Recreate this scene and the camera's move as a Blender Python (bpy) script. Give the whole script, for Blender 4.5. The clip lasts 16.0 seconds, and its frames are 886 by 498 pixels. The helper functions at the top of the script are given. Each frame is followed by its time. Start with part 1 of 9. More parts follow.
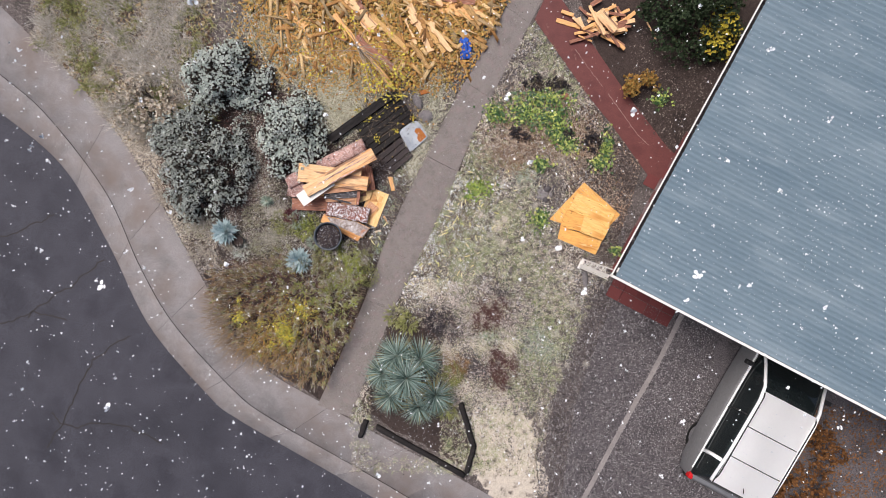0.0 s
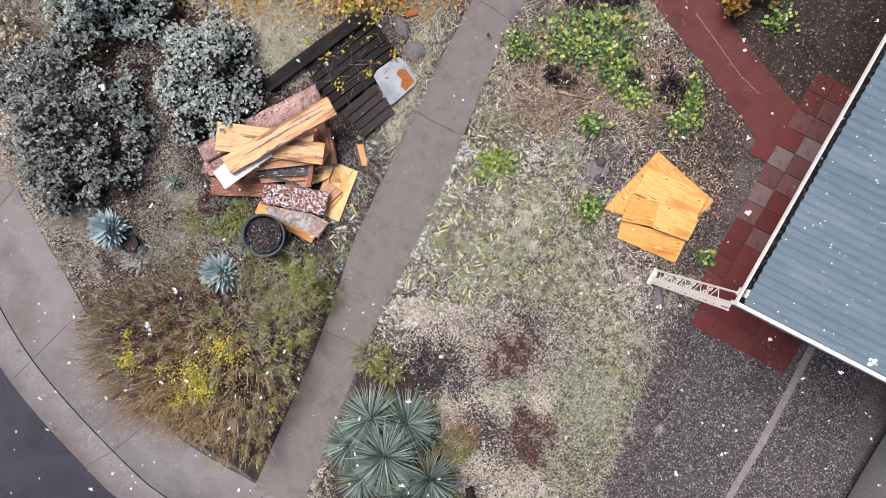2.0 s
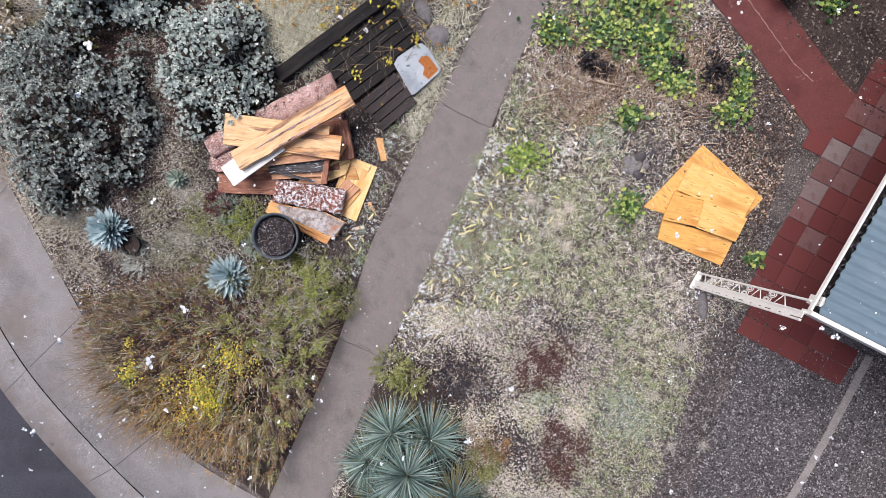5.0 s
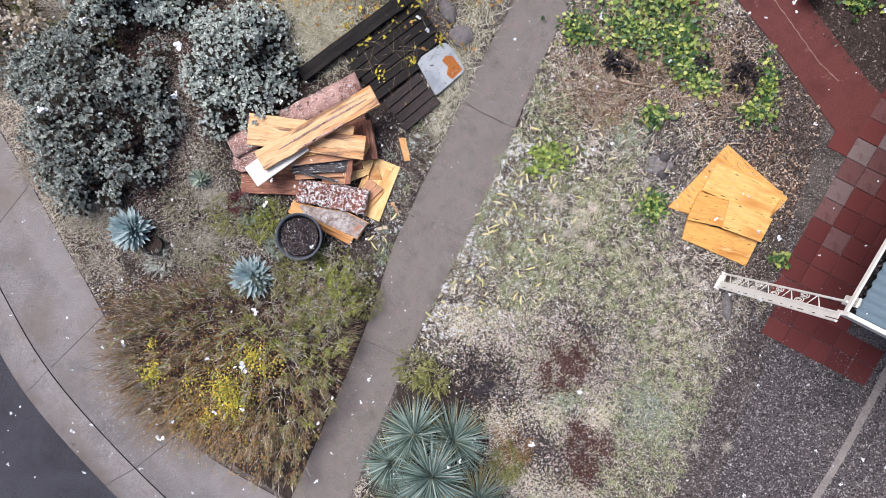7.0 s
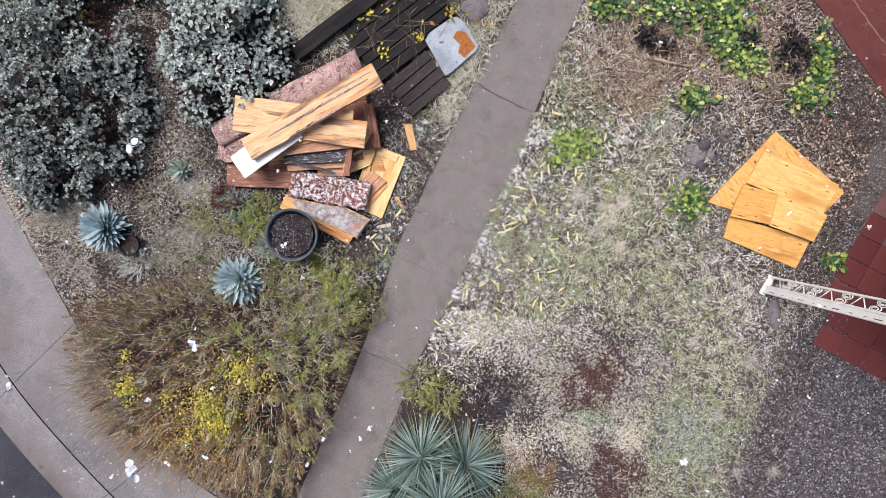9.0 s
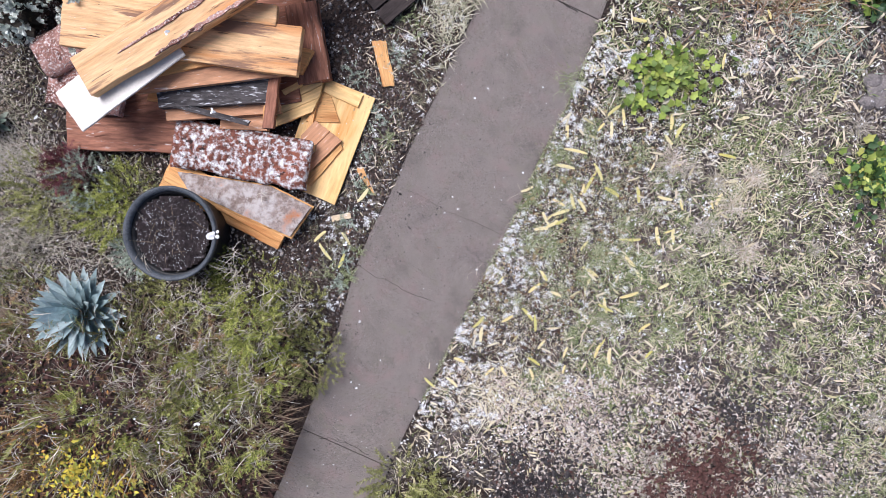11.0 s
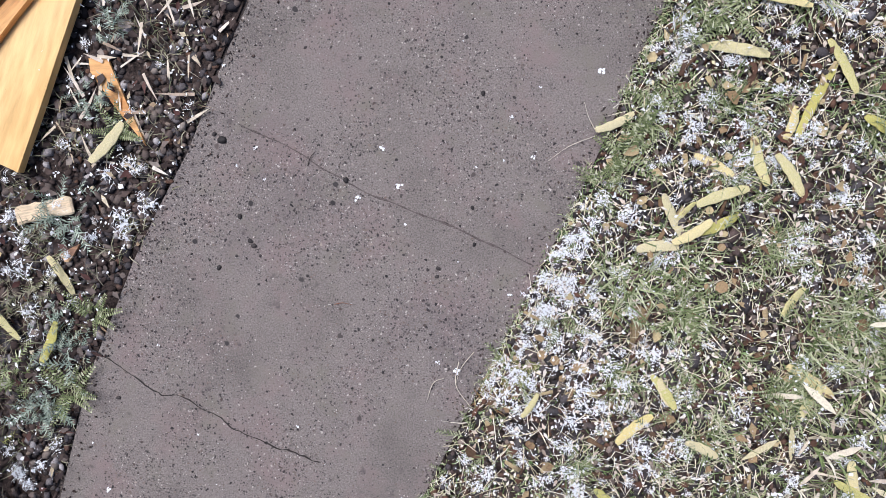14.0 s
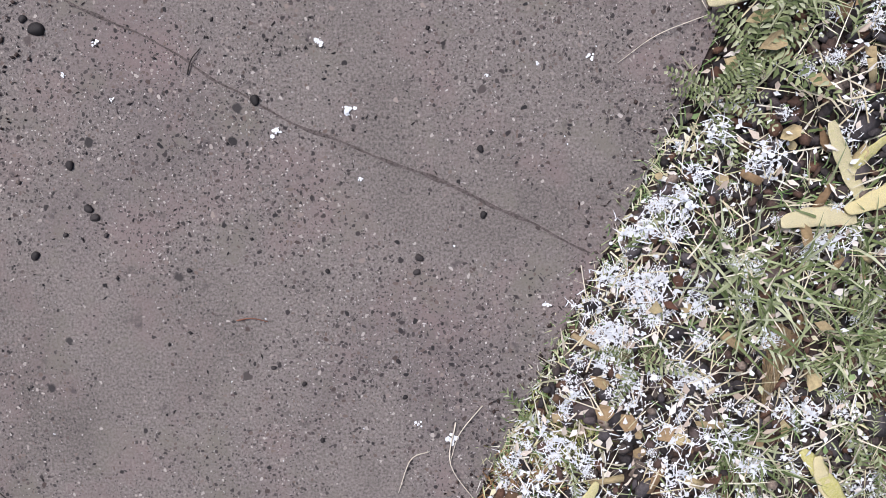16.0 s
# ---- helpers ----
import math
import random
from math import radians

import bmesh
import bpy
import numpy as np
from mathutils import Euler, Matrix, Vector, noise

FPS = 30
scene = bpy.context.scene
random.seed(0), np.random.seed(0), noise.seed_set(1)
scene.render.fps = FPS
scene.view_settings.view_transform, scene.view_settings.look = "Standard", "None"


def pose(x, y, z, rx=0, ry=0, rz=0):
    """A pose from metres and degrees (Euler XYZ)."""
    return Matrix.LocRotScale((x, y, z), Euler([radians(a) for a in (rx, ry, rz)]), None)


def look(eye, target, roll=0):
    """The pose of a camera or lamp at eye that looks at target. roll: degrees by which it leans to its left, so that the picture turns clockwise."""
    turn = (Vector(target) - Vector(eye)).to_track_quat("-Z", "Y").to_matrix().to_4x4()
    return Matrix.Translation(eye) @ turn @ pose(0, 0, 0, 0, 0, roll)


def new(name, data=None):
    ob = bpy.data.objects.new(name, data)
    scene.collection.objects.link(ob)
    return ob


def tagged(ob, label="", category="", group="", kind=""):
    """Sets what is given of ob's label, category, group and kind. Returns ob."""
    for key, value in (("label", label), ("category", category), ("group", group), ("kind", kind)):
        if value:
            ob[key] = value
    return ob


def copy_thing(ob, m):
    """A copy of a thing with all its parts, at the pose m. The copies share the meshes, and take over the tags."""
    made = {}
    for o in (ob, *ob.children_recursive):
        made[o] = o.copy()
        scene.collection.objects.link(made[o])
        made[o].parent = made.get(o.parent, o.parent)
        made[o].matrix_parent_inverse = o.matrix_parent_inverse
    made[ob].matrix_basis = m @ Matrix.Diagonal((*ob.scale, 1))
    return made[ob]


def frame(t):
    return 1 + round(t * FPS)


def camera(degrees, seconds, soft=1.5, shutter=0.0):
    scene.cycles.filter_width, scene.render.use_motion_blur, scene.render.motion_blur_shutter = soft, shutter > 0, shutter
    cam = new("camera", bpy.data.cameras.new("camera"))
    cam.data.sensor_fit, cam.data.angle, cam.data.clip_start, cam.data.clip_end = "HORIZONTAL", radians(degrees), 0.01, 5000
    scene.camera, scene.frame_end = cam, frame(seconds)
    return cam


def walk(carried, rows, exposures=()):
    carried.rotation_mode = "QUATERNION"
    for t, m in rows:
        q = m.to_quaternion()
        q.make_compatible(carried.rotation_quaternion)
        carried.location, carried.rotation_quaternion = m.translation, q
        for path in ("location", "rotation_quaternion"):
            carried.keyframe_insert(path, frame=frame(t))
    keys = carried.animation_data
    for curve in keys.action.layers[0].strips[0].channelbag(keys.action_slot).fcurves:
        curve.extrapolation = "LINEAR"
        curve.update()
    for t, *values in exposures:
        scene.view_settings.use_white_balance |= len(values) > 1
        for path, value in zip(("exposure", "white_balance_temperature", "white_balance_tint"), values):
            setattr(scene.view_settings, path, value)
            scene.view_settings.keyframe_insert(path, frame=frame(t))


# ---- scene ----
# ---- camera: a drone that looks straight down and sinks towards the garden path ----
PATH = [
    (0.0, 1.0858, 0.4802, 13.6963, -3.177, 2.049, 0.179),
    (0.5, 1.0781, 0.4226, 11.5246, -3.157, 2.107, 0.114),
    (1.0, 1.0192, 0.3661, 9.8880, -3.147, 2.165, 0.070),
    (1.5, 0.9463, 0.3478, 9.2291, -3.235, 2.251, 0.121),
    (2.0, 0.9888, 0.3224, 8.9791, -3.292, 2.294, 0.039),
    (2.5, 0.9967, 0.3037, 8.5962, -3.321, 2.351, 0.040),
    (3.0, 0.9887, 0.3129, 8.3166, -3.366, 2.482, 0.022),
    (3.5, 0.9527, 0.3219, 8.3196, -3.388, 2.484, -0.024),
    (4.0, 0.8644, 0.3227, 8.3310, -3.389, 2.508, -0.048),
    (6.5, 0.3262, 0.3305, 8.3154, -3.419, 2.586, -0.027),
    (7.0, 0.2844, 0.3345, 8.3177, -3.448, 2.609, -0.036),
    (7.5, 0.2001, 0.3354, 8.3245, -3.466, 2.609, -0.036),
    (8.0, 0.1244, 0.3312, 8.3242, -3.492, 2.654, -0.039),
    (8.5, 0.1055, 0.3120, 8.1689, -3.479, 2.654, -0.009),
    (9.0, 0.1244, 0.2780, 7.4097, -3.414, 2.780, -0.016),
    (9.2, 0.1124, 0.2789, 7.0960, -3.400, 2.823, -0.014),
    (11.3, -0.0214, 0.1299, 3.8344, -3.361, 2.570, -0.097),
    (11.5, -0.0194, 0.1220, 3.5289, -3.372, 2.564, -0.117),
    (12.0, 0.0179, 0.1527, 2.9298, -3.380, 2.540, -0.086),
    (12.5, 0.0411, 0.1701, 2.4765, -3.375, 2.566, -0.037),
    (13.0, 0.0584, 0.1685, 2.0416, -3.392, 2.499, -0.062),
    (13.5, 0.0682, 0.1568, 1.6767, -3.431, 2.469, -0.081),
    (14.0, 0.0705, 0.1322, 1.3951, -3.438, 2.397, 0.000),
    (14.5, 0.0713, 0.1020, 1.2171, -3.380, 2.385, 0.019),
    (15.0, 0.0718, 0.0772, 1.0483, -3.285, 2.422, 0.001),
    (15.5, 0.0696, 0.0664, 0.9029, -3.359, 2.454, 0.061),
    (16.0, 0.0674, 0.0595, 0.7850, -3.467, 2.474, 0.064),
]
cam = camera(76.55, 16.0, soft=0.75)
walk(cam, [(t, pose(*p)) for t, *p in PATH], exposures=[(0.0, 1.23, 6700, 14), (1.0, 1.27, 6900, 17), (2.5, 1.31, 6450, 15), (9.0, 1.30, 6300, 14), (11.5, 1.25, 6180, 16), (13.5, 1.18, 6150, 15), (15.0, 1.13, 6220, 14), (16.0, 1.08, 6300, 15)])

# ---- light: an overcast sky in light snowfall ----
world = bpy.data.worlds.new("world")
scene.world = world
world.use_nodes = True
wn = world.node_tree.nodes
sky = wn.new("ShaderNodeTexSky")
sky.sky_type, sky.sun_disc = "NISHITA", False
sky.sun_elevation, sky.sun_rotation = radians(62), radians(315)
sky.air_density, sky.dust_density, sky.ozone_density = 1.0, 4.0, 1.0
world.node_tree.links.new(sky.outputs[0], wn["Background"].inputs[0])
wn["Background"].inputs[1].default_value = 0.043
sun = new("sun", bpy.data.lights.new("sun", "SUN"))
sun.data.energy, sun.data.angle, sun.data.color = 1.5, radians(35), (1.0, 0.975, 0.95)
sun.matrix_world = look((0, 0, 20), (7.5, -7.5, 0))

# ---- materials ----


def mat(name, cols, scale=6.0, rough=0.8, bump=0.25, metal=0.0, island=0.0, obj=0.0, grain=(1, 1, 1), spots=None, fine=9.0, contrast=0.22, spec=0.3):
    """Colours run along a noise (or a piece's own random number); a finer noise gives grain and relief; spots: (colour, scale, threshold, edge)."""
    m = bpy.data.materials.new(name)
    m.use_nodes = True
    n, ln = m.node_tree.nodes, m.node_tree.links.new
    b = n["Principled BSDF"]
    b.inputs["Roughness"].default_value, b.inputs["Metallic"].default_value = rough, metal
    b.inputs["Specular IOR Level"].default_value = spec
    tc, mp = n.new("ShaderNodeTexCoord"), n.new("ShaderNodeMapping")
    mp.inputs["Scale"].default_value = grain
    ln(tc.outputs["Object"], mp.inputs[0])

    def noise_at(s, detail=5.0):
        t = n.new("ShaderNodeTexNoise")
        t.inputs["Scale"].default_value, t.inputs["Detail"].default_value, t.inputs["Roughness"].default_value = s, detail, 0.62
        ln(mp.outputs[0], t.inputs["Vector"])
        return t.outputs["Fac"]
    a, f = noise_at(scale), noise_at(scale * fine)
    ramp = n.new("ShaderNodeValToRGB")
    while len(ramp.color_ramp.elements) < len(cols):
        ramp.color_ramp.elements.new(0.5)
    lo, hi = (0.12, 0.88) if 0 < island < 0.7 else (0.0, 1.0) if island or obj else (0.3, 0.7)
    for i, (e, c) in enumerate(zip(ramp.color_ramp.elements, cols)):
        e.position, e.color = lo + (hi - lo) * i / max(1, len(cols) - 1), (*c, 1)
    if island or obj:
        src = n.new("ShaderNodeNewGeometry").outputs["Random Per Island"] if island else n.new("ShaderNodeObjectInfo").outputs["Random"]
        mixv = n.new("ShaderNodeMix")
        mixv.inputs[0].default_value = island or obj
        ln(a, mixv.inputs[2]), ln(src, mixv.inputs[3])
        ln(mixv.outputs[0], ramp.inputs[0])
    else:
        ln(a, ramp.inputs[0])
    val = n.new("ShaderNodeMapRange")
    val.inputs[1].default_value, val.inputs[2].default_value = 0.3, 0.7
    val.inputs[3].default_value, val.inputs[4].default_value = 1 - contrast * 1.3, 1 + contrast
    ln(f, val.inputs[0])
    mul = n.new("ShaderNodeVectorMath")
    mul.operation = "SCALE"
    ln(ramp.outputs[0], mul.inputs[0]), ln(val.outputs[0], mul.inputs["Scale"])
    out = mul.outputs[0]
    for col, s, th, edge in spots or ():
        sp = noise_at(s, 6.0)
        mr = n.new("ShaderNodeMapRange")
        mr.inputs[1].default_value, mr.inputs[2].default_value = th - edge, th + edge
        ln(sp, mr.inputs[0])
        mx = n.new("ShaderNodeMix")
        mx.data_type = "RGBA"
        mx.inputs[7].default_value = (*col, 1)
        ln(mr.outputs[0], mx.inputs[0]), ln(out, mx.inputs[6])
        out = mx.outputs[2]
    ln(out, b.inputs["Base Color"])
    if bump:
        bp = n.new("ShaderNodeBump")
        bp.inputs["Strength"].default_value, bp.inputs["Distance"].default_value = bump, 0.02
        ln(f, bp.inputs["Height"]), ln(bp.outputs[0], b.inputs["Normal"])
    return m


def concrete_mat():
    """Worn walkway concrete with its small dark and pale aggregate laid bare."""
    m = mat("worn_concrete", [(0.156, 0.140, 0.131), (0.232, 0.207, 0.195), (0.190, 0.167, 0.163)], 2.4, 0.85, 0.35, fine=110, contrast=0.42,
            spots=[((0.16, 0.136, 0.136), 2.2, 0.66, 0.1), ((0.235, 0.185, 0.180), 6.0, 0.60, 0.10), ((0.20, 0.185, 0.160), 9.0, 0.62, 0.08), ((0.115, 0.10, 0.098), 28, 0.66, 0.05)])
    n, ln = m.node_tree.nodes, m.node_tree.links.new
    b = n["Principled BSDF"]
    src = b.inputs["Base Color"].links[0].from_socket
    mp = next(x for x in n if x.type == "MAPPING")
    where = n.new("ShaderNodeTexNoise")
    where.inputs["Scale"].default_value, where.inputs["Detail"].default_value = 3.2, 4.0
    ln(mp.outputs[0], where.inputs["Vector"])
    wn_ = n.new("ShaderNodeTexNoise")
    wn_.inputs["Scale"].default_value, wn_.inputs["Detail"].default_value = 70.0, 2.0
    ln(mp.outputs[0], wn_.inputs["Vector"])
    warped = n.new("ShaderNodeVectorMath")
    warped.operation = "MULTIPLY_ADD"
    warped.inputs[1].default_value = (0.012, 0.012, 0.012)
    ln(wn_.outputs["Color"], warped.inputs[0]), ln(mp.outputs[0], warped.inputs[2])
    for s, cols, share, size in ((330, [(0.05, 0.043, 0.043), (0.11, 0.10, 0.10), (0.6, 0.57, 0.55)], 0.46, 0.38),
                                 (160, [(0.05, 0.045, 0.046), (0.09, 0.078, 0.078), (0.17, 0.13, 0.115), (0.5, 0.46, 0.43)], 1.0, 0.36),
                                 (80, [(0.025, 0.024, 0.026), (0.055, 0.048, 0.05), (0.10, 0.075, 0.068), (0.34, 0.29, 0.26)], 0.17, 0.33),
                                 (42, [(0.03, 0.028, 0.03), (0.06, 0.055, 0.056), (0.12, 0.10, 0.095)], 0.022, 0.30)):
        v = n.new("ShaderNodeTexVoronoi")
        v.inputs["Scale"].default_value = s
        ln(warped.outputs[0], v.inputs["Vector"])
        sep = n.new("ShaderNodeSeparateColor")
        ln(v.outputs["Color"], sep.inputs[0])
        ramp = n.new("ShaderNodeValToRGB")
        while len(ramp.color_ramp.elements) < len(cols):
            ramp.color_ramp.elements.new(0.5)
        for i, (e, c) in enumerate(zip(ramp.color_ramp.elements, cols)):
            e.position, e.color = (i / (len(cols) - 1)) ** 0.6, (*c, 1)
        ln(sep.outputs[0], ramp.inputs[0])
        own = n.new("ShaderNodeMath")
        own.operation = "MULTIPLY_ADD"
        own.inputs[1].default_value, own.inputs[2].default_value = -0.75 * size, 0.0
        ln(sep.outputs[2], own.inputs[0])
        add = n.new("ShaderNodeMath")
        add.operation = "SUBTRACT"
        ln(v.outputs["Distance"], add.inputs[0]), ln(own.outputs[0], add.inputs[1])
        d = n.new("ShaderNodeMapRange")
        d.inputs[1].default_value, d.inputs[2].default_value, d.inputs[3].default_value, d.inputs[4].default_value = size * 1.15 - 0.05, size * 1.15 + 0.05, 1, 0
        ln(add.outputs[0], d.inputs[0])
        k = n.new("ShaderNodeMath")
        k.operation = "MULTIPLY"
        clump = n.new("ShaderNodeMapRange")
        clump.inputs[1].default_value, clump.inputs[2].default_value, clump.inputs[3].default_value, clump.inputs[4].default_value = 0.40, 0.64, 0.04, 1.0
        ln(where.outputs["Fac"], clump.inputs[0])
        ln(clump.outputs[0], k.inputs[0])
        k.inputs[1].default_value = share * 1.6
        g = n.new("ShaderNodeMath")
        g.operation = "LESS_THAN"
        ln(sep.outputs[1], g.inputs[0]), ln(k.outputs[0], g.inputs[1])
        h = n.new("ShaderNodeMath")
        h.operation = "MULTIPLY"
        ln(d.outputs[0], h.inputs[0]), ln(g.outputs[0], h.inputs[1])
        mx = n.new("ShaderNodeMix")
        mx.data_type = "RGBA"
        ln(h.outputs[0], mx.inputs[0]), ln(src, mx.inputs[6]), ln(ramp.outputs[0], mx.inputs[7])
        src = mx.outputs[2]
    ln(src, b.inputs["Base Color"])
    return m


WHITE_SNOW = (0.8, 0.83, 0.87)
M_WALK = concrete_mat()
M_PAVEMENT = mat("pavement_concrete", [(0.178, 0.167, 0.168), (0.266, 0.249, 0.249), (0.222, 0.206, 0.208)], 1.2, 0.85, 0.4, fine=45, contrast=0.36, spots=[((0.19, 0.155, 0.14), 0.9, 0.56, 0.12), ((0.15, 0.125, 0.115), 5, 0.68, 0.06)])
M_ROAD = mat("asphalt", [(0.023, 0.0235, 0.033), (0.055, 0.055, 0.070), (0.031, 0.0315, 0.042)], 0.5, 0.75, 0.5, fine=120, contrast=0.6)
M_PEBBLES = mat("driveway_pebbles", [(0.02, 0.018, 0.021), (0.07, 0.064, 0.07), (0.15, 0.135, 0.14), (0.46, 0.435, 0.44), (0.035, 0.03, 0.034), (0.12, 0.10, 0.10)], 30, 0.8, 0.2, island=1.0, contrast=0.3)
M_DRIVE = mat("driveway_gravel_asphalt", [(0.068, 0.062, 0.067), (0.135, 0.122, 0.128), (0.092, 0.083, 0.09)], 1.1, 0.9, 0.7, fine=50, contrast=0.8)
M_SOIL = mat("garden_soil", [(0.04, 0.033, 0.031), (0.125, 0.105, 0.098), (0.07, 0.058, 0.055)], 1.3, 0.95, 0.8, fine=45, contrast=0.7, spots=[((0.30, 0.25, 0.23), 1.1, 0.66, 0.05), ((0.36, 0.32, 0.31), 38, 0.60, 0.04), ((0.028, 0.024, 0.025), 26, 0.62, 0.04)])
M_RUSTSOIL = mat("rust_leaf_mould", [(0.05, 0.03, 0.016), (0.17, 0.10, 0.045), (0.09, 0.055, 0.027)], 3, 0.95, 0.7, fine=20, contrast=0.6)
M_JOINT = mat("dark_joint", [(0.035, 0.03, 0.03), (0.055, 0.048, 0.045)], 9, 0.95, 0.3)
M_STAIN = mat("dark_stain_line", [(0.085, 0.07, 0.066), (0.155, 0.132, 0.127)], 30, 0.95, 0.2, contrast=0.5)
M_BED = mat("dark_bed_soil", [(0.022, 0.016, 0.015), (0.06, 0.043, 0.038), (0.036, 0.026, 0.024)], 2.0, 0.95, 0.8, fine=35, contrast=0.7)
M_SEAM = mat("pale_seam_concrete", [(0.21, 0.19, 0.185), (0.29, 0.265, 0.255)], 3, 0.9, 0.3)
M_RED = mat("red_painted_concrete", [(0.088, 0.023, 0.022), (0.130, 0.038, 0.035), (0.102, 0.029, 0.027)], 2.0, 0.6, 0.15, fine=20, contrast=0.18, spots=[((0.25, 0.13, 0.12), 5, 0.68, 0.05)])
M_WORN = mat("worn_red_concrete", [(0.20, 0.10, 0.09), (0.36, 0.25, 0.23)], 30, 0.85, 0.2, contrast=0.4)
M_PAVER = mat("dusty_red_paver", [(0.13, 0.052, 0.05), (0.165, 0.08, 0.077), (0.19, 0.10, 0.098)], 6, 0.7, 0.3, obj=0.7, contrast=0.25, spots=[((0.09, 0.03, 0.03), 5, 0.62, 0.08)])
M_PAVER_PALE = mat("pale_worn_paver", [(0.17, 0.108, 0.108), (0.215, 0.16, 0.158), (0.19, 0.145, 0.14)], 6, 0.7, 0.3, obj=0.7, contrast=0.25, spots=[((0.13, 0.06, 0.06), 6, 0.62, 0.08)])
M_PAVER_RED = mat("deep_red_paver", [(0.11, 0.024, 0.024), (0.16, 0.04, 0.037)], 6, 0.65, 0.3, obj=0.9, contrast=0.2)
M_ROOF = mat("painted_roof_metal", [(0.115, 0.170, 0.212), (0.138, 0.195, 0.236), (0.152, 0.212, 0.254)], 1.2, 0.55, 0.03, metal=0.0, fine=25, contrast=0.08, grain=(0.25, 1, 1), spots=[(WHITE_SNOW, 22, 0.725, 0.04), ((0.19, 0.25, 0.29), 3.0, 0.60, 0.10)])
M_WHITE = mat("white_paint", [(0.72, 0.70, 0.66), (0.8, 0.78, 0.75)], 5, 0.5, 0.1, contrast=0.08)
M_GUTTER = mat("black_gutter", [(0.012, 0.012, 0.013), (0.035, 0.03, 0.027)], 14, 0.6, 0.4)
M_WALL = mat("house_wall_paint", [(0.4, 0.36, 0.32), (0.46, 0.42, 0.38)], 2, 0.8, 0.1)
M_WOOD = mat("fresh_split_wood", [(0.60, 0.28, 0.10), (0.74, 0.42, 0.18), (0.66, 0.35, 0.135)], 5.0, 0.75, 0.35, grain=(0.22, 2.2, 2.2), fine=6, contrast=0.22, spots=[((0.46, 0.20, 0.07), 3, 0.60, 0.05), ((0.09, 0.05, 0.03), 9, 0.67, 0.02), ((0.12, 0.06, 0.03), 46, 0.69, 0.02), ((0.78, 0.78, 0.79), 34, 0.73, 0.03)])
M_WOOD_PALE = mat("pale_split_wood", [(0.62, 0.35, 0.17), (0.79, 0.52, 0.29), (0.70, 0.43, 0.225)], 5.0, 0.75, 0.35, grain=(0.22, 2.2, 2.2), fine=6, contrast=0.2, spots=[((0.60, 0.29, 0.12), 2.5, 0.58, 0.06), ((0.26, 0.15, 0.10), 4, 0.59, 0.03), ((0.07, 0.045, 0.035), 11, 0.66, 0.02), ((0.10, 0.06, 0.04), 46, 0.70, 0.02), ((0.80, 0.80, 0.81), 34, 0.70, 0.03)])
M_PLY = mat("orange_plywood", [(0.62, 0.27, 0.055), (0.76, 0.40, 0.12), (0.68, 0.33, 0.075)], 3.0, 0.7, 0.25, obj=0.45, grain=(0.3, 1.8, 1.8), fine=8, contrast=0.2, spots=[((0.13, 0.06, 0.02), 26, 0.65, 0.02), ((0.45, 0.17, 0.03), 3, 0.60, 0.06), ((0.82, 0.56, 0.26), 4, 0.64, 0.05)])
M_PLY2 = mat("yellow_plywood", [(0.72, 0.38, 0.10), (0.82, 0.50, 0.18), (0.76, 0.42, 0.13)], 3.0, 0.7, 0.25, grain=(0.3, 1.8, 1.8), fine=8, contrast=0.2, spots=[((0.13, 0.06, 0.02), 26, 0.65, 0.02), ((0.56, 0.25, 0.06), 3, 0.60, 0.06)])
M_PLYPALE = mat("pale_plywood", [(0.74, 0.45, 0.17), (0.86, 0.59, 0.28), (0.80, 0.52, 0.22)], 3.0, 0.7, 0.2, grain=(0.3, 1.8, 1.8), fine=8, contrast=0.15, spots=[((0.62, 0.30, 0.09), 3, 0.62, 0.05), ((0.12, 0.06, 0.03), 16, 0.70, 0.015)])
M_PALECHIP = mat("pale_dry_chip", [(0.66, 0.52, 0.35), (0.80, 0.67, 0.49)], 14, 0.8, 0.3, grain=(0.3, 2, 2), contrast=0.25)
M_PINKWOOD = mat("pinkish_brown_wood", [(0.42, 0.20, 0.11), (0.55, 0.30, 0.18), (0.48, 0.25, 0.145)], 4, 0.8, 0.3, grain=(0.3, 2, 2), fine=6, contrast=0.2, spots=[((0.78, 0.76, 0.75), 26, 0.66, 0.04)])
M_SLATE = mat("blackened_board", [(0.025, 0.024, 0.028), (0.085, 0.078, 0.082), (0.05, 0.046, 0.05)], 5, 0.85, 0.4, grain=(0.4, 2, 2), contrast=0.4, spots=[((0.62, 0.64, 0.68), 30, 0.62, 0.05)])
M_SAND = mat("pale_sandy_soil", [(0.38, 0.33, 0.27), (0.57, 0.51, 0.43), (0.47, 0.41, 0.345)], 3, 0.95, 0.5, fine=25, contrast=0.4, spots=[((0.12, 0.1, 0.09), 4, 0.6, 0.06)])
M_BROWN = mat("red_brown_wood", [(0.17, 0.068, 0.045), (0.33, 0.15, 0.10), (0.24, 0.10, 0.065)], 4.0, 0.75, 0.45, grain=(0.25, 2, 2), fine=6, contrast=0.4, spots=[((0.08, 0.04, 0.03), 7, 0.64, 0.04), ((0.72, 0.70, 0.70), 26, 0.66, 0.04)])
M_BARK = mat("flaky_red_bark", [(0.08, 0.03, 0.024), (0.22, 0.09, 0.07), (0.31, 0.16, 0.13)], 9, 0.9, 0.9, fine=6, contrast=0.6, spots=[((0.54, 0.32, 0.28), 5, 0.50, 0.12), ((0.76, 0.69, 0.68), 62, 0.57, 0.06), ((0.07, 0.03, 0.027), 13, 0.62, 0.05)])
